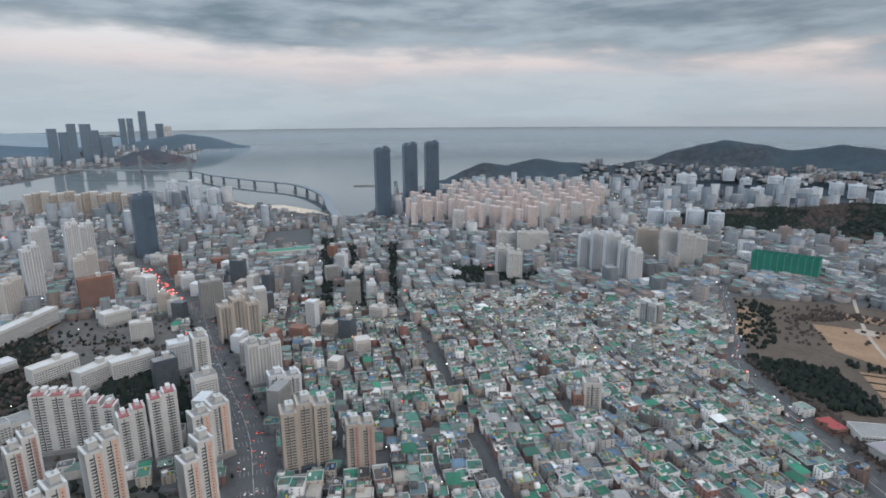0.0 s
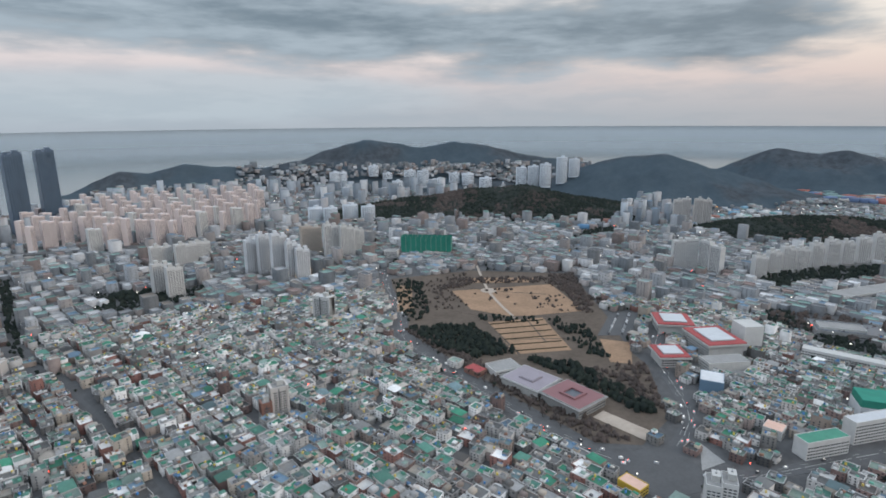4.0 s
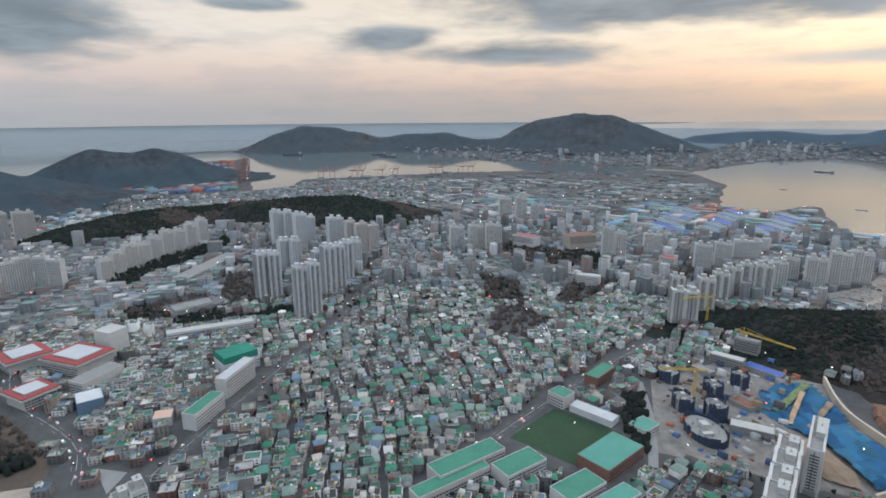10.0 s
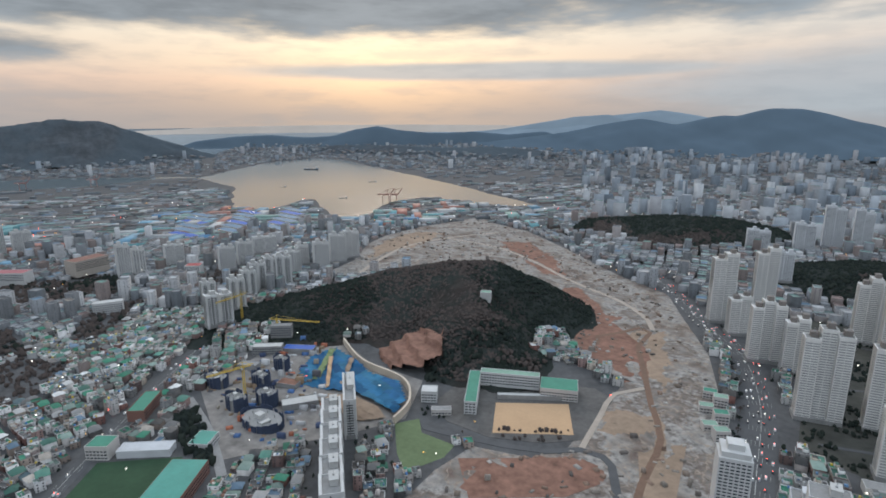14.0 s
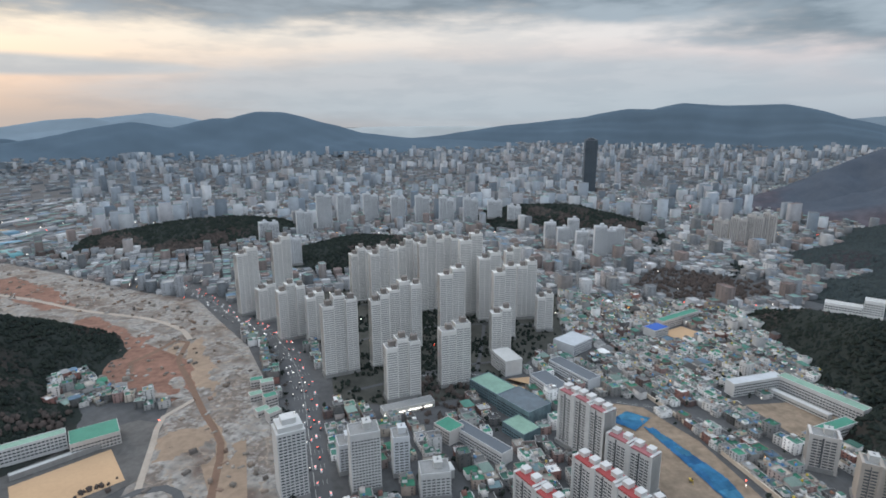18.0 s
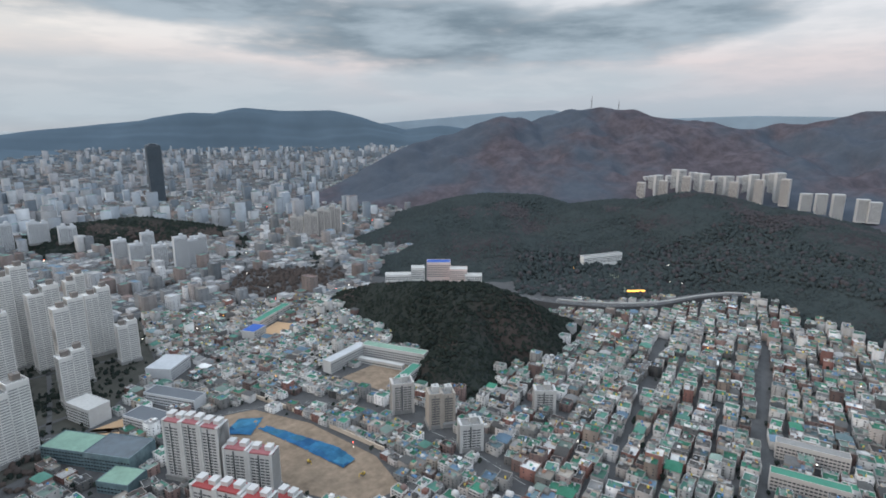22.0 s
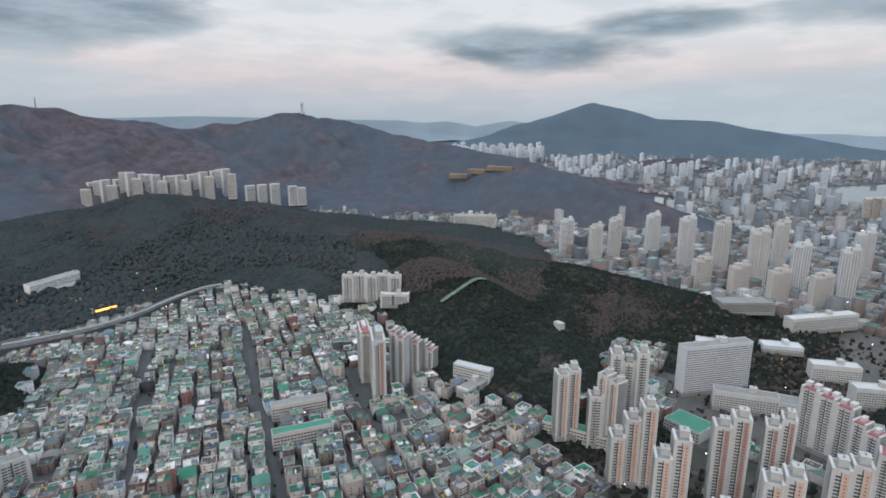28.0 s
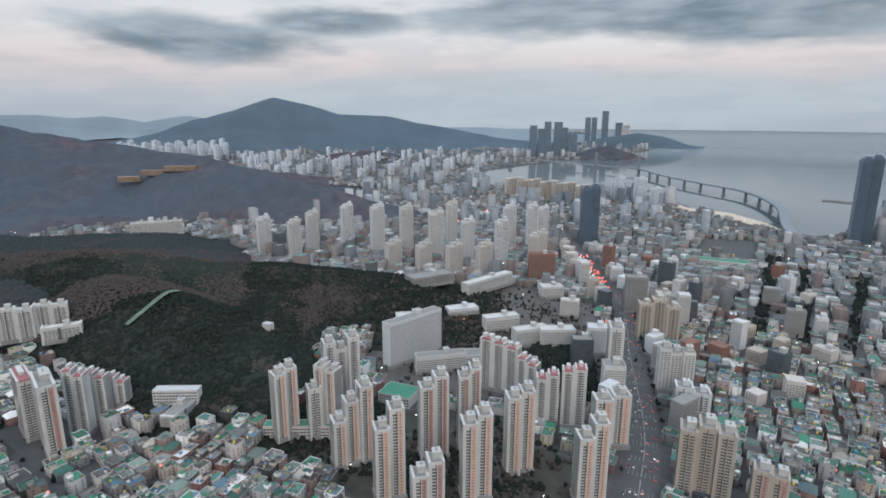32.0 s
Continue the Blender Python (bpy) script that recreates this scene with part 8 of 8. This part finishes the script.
# rows of each quarter: bearing of its streets, sector, lot, storeys
QUARTERS = ((347, 338, 42, 395, 1000, 15.0, 13.5, 2.2, 2, 4.4, 0.5), (352, 42, 76, 395, 1000, 14.5, 13.0, 2.4, 2, 4.2, 0.5), (86, 76, 112, 395, 1000, 11.5, 10.5, 2.2, 1, 3.4, 1.0),
            (142, 112, 158, 395, 1000, 11.5, 10.5, 2.2, 1, 3.4, 0.9), (172, 158, 205, 395, 1000, 13, 12, 3.5, 2, 4, 0.5), (358, 205, 240, 395, 1000, 13, 12, 3.0, 1, 4, 0.5),
            (264, 240, 286, 395, 1250, 14.5, 13.5, 1.8, 2, 5, 0.3), (338, 286, 338, 395, 1000, 14.5, 13, 3.0, 2, 5, 0.5))
near = [np.concatenate(c) for c in zip(*[lots(*q) for q in QUARTERS])]
order = np.argsort(np.hypot(near[0], near[1]))
near = [c[order] for c in near]
ONE = 270     # the houses of the inner ring are things of their own
gab = (rng.random(len(near[0])) < np.where((np.degrees(np.arctan2(near[0], near[1])) % 360 > 76) & (np.degrees(np.arctan2(near[0], near[1])) % 360 < 158), 0.38, 0.10)) & (near[6] < 10)


rest = np.arange(len(near[0])) >= ONE
sel = rest & ~gab
cols = [c[sel] for c in near]
V, F, S = flat_houses(*cols)
stuff("low_houses", V, F, S, [M["wall"], M["roof"], M["rim"]], "dense low houses with green and grey flat roofs", "houses")
wd = np.hypot(cols[0], cols[1]) < 800
q = house_windows(*[c[wd] for c in cols])
new_q = np.concatenate(q).reshape(-1, 3)
stuff("house_windows", new_q, np.arange(len(new_q)).reshape(-1, 4), 0, [M["glass"]], "small dark windows of the low houses", "windows")
hut = rng.random(len(cols[0])) < 0.72
hx, hy, ha, hw2, hd2, hz, hh = [c[hut] for c in cols]
ox, oy = turned(hx, hy, ha, (hw2 * rng.choice([-0.45, 0.45], len(hx)))[:, None], (hd2 * rng.choice([-0.45, 0.45], len(hx)))[:, None])
V, F, S = plain_boxes(ox[:, 0], oy[:, 0], ha, hw2 * 0.36, hd2 * 0.38, hz + hh - 0.5, np.full(len(hx), 2.8))
stuff("roof_huts", V, F, S, [M["hut"], M["roof"]], "stair huts on the flat roofs", "roof huts")
tk = rng.random(len(cols[0])) < 0.45
tx, ty, ta, tw, td, tz, th = [c[tk] for c in cols]
ox, oy = turned(tx, ty, ta, (tw * 0.5 * rng.choice([-1, 1], len(tx)))[:, None], (td * rng.uniform(-0.5, 0.5, len(tx)))[:, None])
V, F, S = plain_boxes(ox[:, 0], oy[:, 0], ta + 0.4, np.full(len(tx), 0.75), np.full(len(tx), 0.75), tz + th - 0.5, np.full(len(tx), 1.7))
stuff("water_tanks", V, F, 0, [M["tank"]], "yellow and blue water tanks on the roofs", "water tanks")
cl = []
for k in range(2):
    ok = rng.random(len(cols[0])) < 0.8
    cx, cy, ca, cw, cd, cz, ch = [c[ok] for c in cols]
    ox, oy = turned(cx, cy, ca, (cw * rng.uniform(-0.7, 0.7, len(cx)))[:, None], (cd * rng.uniform(-0.7, 0.7, len(cx)))[:, None])
    cl.append((ox[:, 0], oy[:, 0], ca, rng.uniform(0.5, 2.0, len(cx)), rng.uniform(0.5, 1.6, len(cx)), cz + ch - 0.6, rng.uniform(0.5, 1.5, len(cx))))
V, F, S = plain_boxes(*[np.concatenate(c) for c in zip(*cl)])
stuff("roof_clutter", V, F, 0, [material("roof_clutter_paint", (0, 0, 0), 0.8, palette=((0.62, 0.62, 0.62), (0.12, 0.12, 0.13), (0.30, 0.31, 0.32), (0.10, 0.27, 0.2), (0.5, 0.48, 0.44), (0.12, 0.22, 0.36), (0.26, 0.14, 0.1)), island=True)], "small sheds, vents and boxes on the roofs", "roof clutter")
(Vw, Fw), (Vr, Fr) = gable_houses(*[c[rest & gab] for c in near])
stuff("hipped_house_walls", Vw, Fw, 0, [M["wall"]], "walls of small old hipped houses", "houses")
stuff("hipped_roofs", Vr, Fr, 0, [M["roof"]], "small old hipped roofs in blue, grey and rust", "roofs")

# the inner ring, one by one
KINDS = {}


def house_kind(fl):
    """Meshes of a unit house of that many storeys."""
    if fl in KINDS:
        return KINDS[fl]
    h = fl * 2.9 + 0.6
    o = [np.zeros(1)] * 3 + [np.full(1, 5.0), np.full(1, 5.0), np.zeros(1), np.full(1, h)]
    V, F, S = flat_houses(*o)
    wall = mesh_np("wall", V, F[:12], 0, [M["wall_one"]])
    roof = mesh_np("roof", V[12:], F[12:] - 12, 0, [M["roof_one"]])
    q = np.concatenate(house_windows(*o)).reshape(-1, 3)
    win = mesh_np("glazing", q, np.arange(len(q)).reshape(-1, 4), 0, [M["glass"]])
    V, F, S = plain_boxes(np.array([2.3]), np.array([2.0]), np.zeros(1), np.full(1, 1.9), np.full(1, 2.1), np.full(1, h - 0.9), np.full(1, 3.2))
    hutm = mesh_np("roof_hut", V, F, 0, [M["wall_one"]])
    bm = bmesh.new()
    bmesh.ops.create_cone(bm, segments=10, radius1=0.8, radius2=0.7, depth=1.6, cap_ends=True, matrix=Matrix.Translation((-2.4, 1.6, h - 0.1)))
    tank = bpy.data.meshes.new("water_tank")
    bm.to_mesh(tank)
    bm.free()
    tank.materials.append(M["tank_one"])
    bm = boxes([(0, -5.25, 2.5 + 2.9 * f, 7.0, 0.6, 0.9) for f in range(1, fl)] or [(0, -5.2, 2.4, 3.0, 0.8, 0.2)])
    balc = bpy.data.meshes.new("balcony")
    bm.to_mesh(balc)
    bm.free()
    balc.materials.append(M["pale"])
    KINDS[fl] = (("wall", wall), ("roof", roof), ("glazing", win), ("roof_hut", hutm), ("water_tank", tank), ("balcony_rail", balc))
    return KINDS[fl]


for i in range(min(ONE, len(near[0]))):
    x, y, a, w2, d2, z0, h = [float(c[i]) for c in near]
    fl = min(6, max(1, round((h - 0.6) / 2.9)))
    ob = thing("house", pose(x, y, z0, 0, 0, math.degrees(a)) @ Matrix.Diagonal((w2 / 5, d2 / 5, 1, 1)), "%s flat-roofed house with a stair hut" % ("single-storey", "two-storey", "three-storey", "four-storey", "five-storey", "six-storey")[fl - 1], "house", "inner ring of houses")
    for nm, me in house_kind(fl):
        if nm == "water_tank" and i % 2:
            continue
        p = new(nm, me)
        p.parent = ob
        if nm in ("glazing", "balcony_rail"):
            tagged(p, kind="stuff")

# the quarters further out, and the far city
mid = [np.concatenate(c) for c in zip(*[lots(th, a0, a1, 1000 if a0 != 240 else 1250, 1700, p * 1.35, d * 1.35, al, lo, hi + 1, sk) for th, a0, a1, _, _, p, d, al, lo, hi, sk in QUARTERS])]
gone = wave(mid[0], mid[1], 46, 61) + 0.5 * wave(mid[0], mid[1], 17, 62) > 0.72      # small parks and yards
green = [c[gone] for c in mid]
mid = [c[~gone] for c in mid]
m_ = len(mid[0])
big_ = rng.random(m_) < 0.06 + 0.10 * (wave(mid[0], mid[1], 110, 63) > 0.3)
mid[3], mid[4] = np.where(big_, mid[3] * rng.uniform(1.0, 1.5, m_), mid[3]), np.where(big_, mid[4] * rng.uniform(0.9, 1.2, m_), mid[4])
mid[6] = np.where(big_, rng.uniform(17, 40, m_), mid[6])
V, F, S = flat_houses(*mid)
tall_ = big_ & (np.hypot(mid[0], mid[1]) < 1450)
q = np.concatenate(house_windows(*[c[tall_] for c in mid], floors=13)).reshape(-1, 3)
stuff("block_windows", q, np.arange(len(q)).reshape(-1, 4), 0, [M["flat_glass"]], "window rows of the taller blocks further out", "windows")
stuff("mid_houses", V, F, S, [M["wall_mid"], M["roof_mid"], M["rim"]], "dense houses further out", "houses")


gx_, gy_ = np.repeat(green[0], 6) + rng.normal(0, 6, 6 * len(green[0])), np.repeat(green[1], 6) + rng.normal(0, 6, 6 * len(green[0]))
half_ = wave(gx_, gy_, 80, 64) > 0
for pick_, mt, nm in ((half_, "pine", "dark trees of small parks among the houses"), (~half_, "bare", "bare brown trees in yards among the houses")):
    trees(gx_[pick_], gy_[pick_], ground_z(gx_[pick_], gy_[pick_]), np.full(pick_.sum(), 3.4), M[mt], "park_trees", nm, 1.0, False)


def far_blocks(r0, r1, size, count, tall):
    """Low blocks, and clumps of tall ones, with slots for low walls, roofs and tall walls."""
    a = rng.uniform(0, 2 * np.pi, count)
    r = np.sqrt(rng.uniform(r0 ** 2, r1 ** 2, count))
    x, y = r * np.sin(a), r * np.cos(a)
    gz = ground_z(x, y)
    ba = np.degrees(a) % 360
    ok = ~((ba > 60) & (ba < 78.5) & (r > 2450)) & (shore(x, y) > 20) & (gz < np.where((ba > 14) & (ba < 50), 105, 34)) & ~(taken(x, y) & (r < 2500))
    ok &= ~inside(x, y, np.array(CLEARED)) & ~((wave(x, y, 150, 71) + 0.4 * wave(x, y, 50, 72) > 0.75) & (r < 3600))
    x, y, gz, r, ba = x[ok], y[ok], gz[ok], r[ok], ba[ok]
    n = len(x)
    h = rng.gamma(2.0, 3.2, n) + 3
    clump = wave(x, y, 170, 11) + 0.5 * wave(x, y, 70, 73)
    port = (ba > 58) & (ba < 158) & (r > 1500)
    big = (rng.random(n) < tall * np.where(port, 0.12, np.where(clump > 0.35, 2.6, 0.25))) & ~(port & (r < 3500)) & (gz < 22) & ~((ba > 236) & (ba < 297) & (r < 2700))
    h = np.where(big, rng.uniform(30, 72, n), np.where(port, np.minimum(h, np.where(r < 3500, 9, 16)), h))
    s = size * rng.uniform(0.30, 0.75, n)
    w2, d2 = np.where(big, rng.uniform(9, 19, n), s), np.where(big, rng.uniform(6, 9, n), s * rng.uniform(0.6, 1.3, n))
    yard = port & (r < 3500) & (ba > 94)
    w2, d2 = np.where(yard, rng.uniform(8, 30, n), w2), np.where(yard, rng.uniform(5, 10, n), d2)
    ang = np.where(yard, radians(58) + rng.normal(0, 0.05, n), np.round(wave(x, y, 500, 12) * 3) * 0.5 + rng.normal(0, 0.06, n))
    left = ~yard | (rng.random(n) < 0.34)
    x, y, ang, w2, d2, gz, h, big = [c[left] for c in (x, y, ang, w2, d2, gz, h, big)]
    V, F, S = plain_boxes(x, y, ang, w2, d2, gz, h)
    S = np.where(np.repeat(big, 5) & (S == 0), 2, S)
    return warp(V), F, S


# distant blocks: bluish grey palettes that hold the haze as base colour
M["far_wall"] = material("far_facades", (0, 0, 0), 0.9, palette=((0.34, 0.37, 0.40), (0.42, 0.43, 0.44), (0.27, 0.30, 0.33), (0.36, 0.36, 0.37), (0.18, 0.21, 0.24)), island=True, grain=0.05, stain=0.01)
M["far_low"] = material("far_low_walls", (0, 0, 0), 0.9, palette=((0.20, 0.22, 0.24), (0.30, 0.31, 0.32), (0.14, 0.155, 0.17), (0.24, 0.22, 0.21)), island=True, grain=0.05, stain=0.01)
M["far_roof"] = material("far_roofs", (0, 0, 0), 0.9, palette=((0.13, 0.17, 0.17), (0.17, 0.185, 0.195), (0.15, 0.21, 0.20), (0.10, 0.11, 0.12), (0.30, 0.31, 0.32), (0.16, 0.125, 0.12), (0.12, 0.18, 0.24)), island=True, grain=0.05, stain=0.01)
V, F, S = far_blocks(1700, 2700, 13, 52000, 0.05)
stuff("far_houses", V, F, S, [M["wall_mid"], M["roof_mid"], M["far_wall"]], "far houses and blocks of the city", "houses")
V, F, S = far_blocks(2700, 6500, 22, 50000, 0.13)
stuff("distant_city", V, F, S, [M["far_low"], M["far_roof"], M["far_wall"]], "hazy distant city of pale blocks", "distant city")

# ---- woods ----
for name, pts, half, mat, label, density, rt in HILLS:
    if not density:
        continue
    lo, hi = pts[:, :2].min(0) - half, pts[:, :2].max(0) + half
    density = density * (0.5 if mat == "woods" else 0.36)
    n = int(np.prod(hi - lo) / density)
    x, y = rng.uniform(lo[0], hi[0], n), rng.uniform(lo[1], hi[1], n)
    z = ridge_height(x, y, pts, half, rt)
    ok = (z > 5) & (z >= ground_z(x, y) - 0.5)
    x, y, z = x[ok], y[ok], z[ok]
    r = np.hypot(x, y)
    ok = np.ones(len(x), bool)
    for f in (0.985, 0.965, 0.94, 0.91, 0.87, 0.82, 0.76):   # trees behind the crest are left out
        ok &= (EYE - ground_z(x * f, y * f)) / (r * f) > (EYE - z - 9) / r
    x, y, z = x[ok], y[ok], z[ok]
    size = np.full(len(x), math.sqrt(density) * 0.86)
    b_az = np.degrees(np.arctan2(x, y)) % 360
    r = np.hypot(x, y)
    soft_ = b_az + 2.2 * wave(x, y, 33, 32) + rng.normal(0, 0.7, len(x))
    brown = ((soft_ > 276) & (soft_ < 296.5) & (r > 880 + 30 * wave(x, y, 40, 31)) & (r < 1300)) | ((b_az > 255) & (b_az < 283) & (r > 1250) & (wave(x, y, 70, 33) > 0.45))
    ev = wave(x, y, 105, 13) + 0.35 * wave(x, y, 30, 14) + rng.normal(0, 0.06, len(x)) > np.where((b_az > 270) & (b_az < 315), -0.75, np.where((b_az > 220) & (b_az < 250), -0.55, np.where((b_az > 120) & (b_az < 152), np.where((soft_ < 136) | (r > 940) | (soft_ > 149.5), -1.2, 0.7), -0.5))) + 1.3 * brown
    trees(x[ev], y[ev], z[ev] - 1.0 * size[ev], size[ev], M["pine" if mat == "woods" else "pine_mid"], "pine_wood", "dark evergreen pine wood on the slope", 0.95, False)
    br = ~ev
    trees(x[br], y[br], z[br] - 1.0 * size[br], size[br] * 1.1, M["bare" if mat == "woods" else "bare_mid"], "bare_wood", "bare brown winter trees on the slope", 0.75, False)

ux, uy = rng.uniform(-900, 1000, 5200), rng.uniform(-1000, 1000, 5200)
rr = np.hypot(ux, uy)
ok = (rr > 400) & (rr < 1000) & ~taken(ux, uy)
trees(ux[ok][:1500], uy[ok][:1500], ground_z(ux[ok][:1500], uy[ok][:1500]) + 3, np.full(min(1500, ok.sum()), 2.2), M["pine"], "garden_trees", "small dark trees between the houses", 1.2)

# single trees along the park road, the avenue and in the estates


def tree_kind(seed, evergreen):
    """A tapered trunk with limbs, and a crown of many clumps."""
    rnd = random.Random(seed)
    bm = bmesh.new()
    bmesh.ops.create_cone(bm, segments=7, radius1=0.34, radius2=0.12, depth=5.0, cap_ends=True, matrix=Matrix.Translation((0, 0, 2.5)))
    tips = []
    for k in range(7):
        a = k * 2.4 + rnd.uniform(-0.4, 0.4)
        z0 = rnd.uniform(2.0, 4.6)
        tip = Vector((math.cos(a) * rnd.uniform(1.6, 2.8), math.sin(a) * rnd.uniform(1.6, 2.8), z0 + rnd.uniform(1.4, 2.8)))
        p0 = Vector((0, 0, z0))
        q = (tip - p0).to_track_quat("Z", "Y").to_matrix().to_4x4()
        bmesh.ops.create_cone(bm, segments=5, radius1=0.12, radius2=0.04, depth=(tip - p0).length, cap_ends=True, matrix=Matrix.Translation((tip + p0) / 2) @ q)
        tips.append(tip)
    trunk = bpy.data.meshes.new("trunk")
    bm.to_mesh(trunk)
    bm.free()
    trunk.materials.append(M["bark"])
    bm = bmesh.new()
    for tip in tips + [Vector((0, 0, 6.2)), Vector((0.3, -0.2, 5.0))]:
        for k in range(4 if evergreen else 3):
            c = tip + Vector((rnd.uniform(-0.9, 0.9), rnd.uniform(-0.9, 0.9), rnd.uniform(-0.5, 0.9)))
            r = rnd.uniform(0.5, 1.15) * (1.0 if evergreen else 0.75)
            out = bmesh.ops.create_icosphere(bm, subdivisions=1, radius=r, matrix=Matrix.Translation(c) @ Matrix.Diagonal((1, 1, 0.7, 1)))
            for v in out["verts"]:
                v.co += Vector((rnd.uniform(-0.3, 0.3), rnd.uniform(-0.3, 0.3), rnd.uniform(-0.25, 0.25)))
    crown = bpy.data.meshes.new("crown")
    bm.to_mesh(crown)
    bm.free()
    crown.materials.append(M["pine" if evergreen else "bare"])
    return trunk, crown


M["bark"] = material("tree_bark", (0.075, 0.060, 0.050), 0.95, vary=0.3, grain=3.0)
TREES = [tree_kind(3, True), tree_kind(5, True), tree_kind(8, False), tree_kind(13, False)]
for line, gap, side, which in (([(384, 665), (380, 481), (385, 357)], 15, 13, (2, 3)), ([(-210, 532), (-306, 700), (-414, 895)], 22, 19, (0, 2)), ([(-210, 532), (-306, 700), (-414, 895)], 22, -19, (1, 3)),
                               ([(22, -419), (32, -526), (47, -674), (87, -815)], 22, 19, (1, 2))):
    for a, b in zip(line, line[1:]):
        a, b = Vector(a), Vector(b)
        s = Vector((-(b - a).y, (b - a).x)).normalized() * side
        for k in range(int((b - a).length / gap)):
            q = a.lerp(b, (k + 0.3 + 0.4 * float(rng.random())) * gap / (b - a).length) + s
            if q.length < 395:
                continue
            w_ = which[k % 2]
            f = float(rng.uniform(0.8, 1.25))
            tr = thing("tree", pose(q.x, q.y, float(ground_z(q.x, q.y)[0]), 0, 0, float(rng.uniform(0, 360))) @ Matrix.Scale(f, 4), ("dark evergreen street tree with an uneven crown" if w_ < 2 else "bare brown winter street tree with fine twigs"), "tree", "street trees")
            for nm, me in zip(("trunk", "crown"), TREES[w_]):
                o = new(nm, me)
                o.parent = tr

# ---- traffic and lights ----
M["car"] = material("car_paint", (0, 0, 0), 0.35, palette=((0.70, 0.70, 0.70), (0.05, 0.05, 0.055), (0.35, 0.36, 0.37), (0.70, 0.70, 0.70), (0.15, 0.16, 0.18), (0.30, 0.05, 0.05), (0.06, 0.10, 0.22)), vary=0.05, spec=0.5)
car = thing("car", pose(0, 0, -50), "small car driving on the road", "car", "cars in traffic")
bm = boxes([(0, 0, 0.35, 1.8, 4.4, 0.75)], 0.18)
part("body", bm, M["car"], car)
part("cabin", boxes([(0, -0.2, 1.05, 1.55, 2.3, 0.6)], 0.2), M["glass"], car)
part("headlight", boxes([(-0.6, 2.2, 0.6, 0.45, 0.12, 0.25), (0.6, 2.2, 0.6, 0.45, 0.12, 0.25)]), M["lamp"], car)
part("tail_light", boxes([(-0.65, -2.2, 0.7, 0.4, 0.12, 0.25), (0.65, -2.2, 0.7, 0.4, 0.12, 0.25)]), M["tail"], car)
for u in (-0.85, 0.85):
    for v in (-1.4, 1.4):
        bm = bmesh.new()
        bmesh.ops.create_cone(bm, segments=10, radius1=0.34, radius2=0.34, depth=0.22, cap_ends=True, matrix=Matrix.Translation((u, v, 0.34)) @ Matrix.Rotation(radians(90), 4, "Y"))
        part("wheel", bm, M["dark"], car)
first = True
count = 0
spare = []
for k, (line, width) in enumerate(ROADS[:7] + ROADS[13:14]):
    for a, b in zip(line, line[1:]):
        a, b = Vector(a), Vector(b)
        d = b - a
        n_l = max(1, int(width / 2 / 3.8))
        for s in (-1, 1):
            for lane in range(n_l):
                if rng.random() > (0.75 if k < 2 else 0.5):
                    continue
                q = a + d * float(rng.random())
                o = Vector((d.y, -d.x)).normalized() * s * (width / 2 / n_l * (lane + 0.5))
                q = q + o
                turn_ = math.degrees(math.atan2(d.y, d.x)) - 90 + (180 if s < 0 else 0)
                r = q.length
                if r < 400 or r > 1350:
                    continue
                m = pose(q.x, q.y, 0.16, 0, 0, turn_)
                if count < 110:
                    if first:
                        car.matrix_world = m
                        first = False
                    else:
                        copy_thing(car, m)
                    count += 1
                else:
                    spare.append((q.x, q.y, radians(turn_), s if k < 1 else s * 0.5))
for x, y, tn in PARKED:
    spare.append((x, y, radians(tn), 0))
b_ = np.array(spare)
V, F, S = plain_boxes(b_[:, 0], b_[:, 1], b_[:, 2], np.full(len(b_), 0.95), np.full(len(b_), 2.2), np.full(len(b_), 0.6), np.full(len(b_), 1.2))
stuff("far_cars", V, F, 0, [material("far_car_paint", (0, 0, 0), 0.4, palette=((0.7, 0.7, 0.7), (0.06, 0.06, 0.07), (0.35, 0.36, 0.37)), island=True)], "cars further along the roads", "cars")
# tail lights of the queue that climbs the avenue
b_ = b_[b_[:, 3] != 0]
m_ = len(b_)
V, F, S = plain_boxes(b_[:, 0] + rng.normal(0, 0.3, m_), b_[:, 1], b_[:, 2], 0.35 + 0.85 * (np.abs(b_[:, 3]) > 0.7), 0.3 + 0.5 * (np.abs(b_[:, 3]) > 0.7), np.full(m_, 1.0), np.full(m_, 1.1))
sd = np.repeat(np.where(b_[:, 3] > 0, 0, 1), 5)
stuff("car_lights", V, F, sd, [M["tail"], M["lamp"]], "red and white lights of the traffic", "car lights")
# lit signs and street lamps scattered over the town
n = 1500
a_, r_ = rng.uniform(0, 2 * np.pi, n), np.sqrt(rng.uniform(400 ** 2, 2300 ** 2, n))
x, y = r_ * np.sin(a_), r_ * np.cos(a_)
gz = ground_z(x, y)
ok = (gz < 10) & (shore(x, y) > 10) & ~inside(x, y, poly) & ~((x > 400) & (x < 850) & (y > 300) & (y < 960))
x, y, gz, r_ = x[ok], y[ok], gz[ok], r_[ok]
s_ = 0.35 + r_ / 2600
V, F, S = plain_boxes(x, y, rng.uniform(0, 3, len(x)), s_, s_ * 0.4, gz + rng.uniform(6, 14, len(x)), s_ * 0.8)
pick = np.repeat(rng.choice([0, 0, 0, 0, 1, 2], len(x)), 5)
stuff("town_lights", V, F, pick, [M["lamp"], M["amber"], M["tail"]], "scattered street lamps and lit signs", "lights")
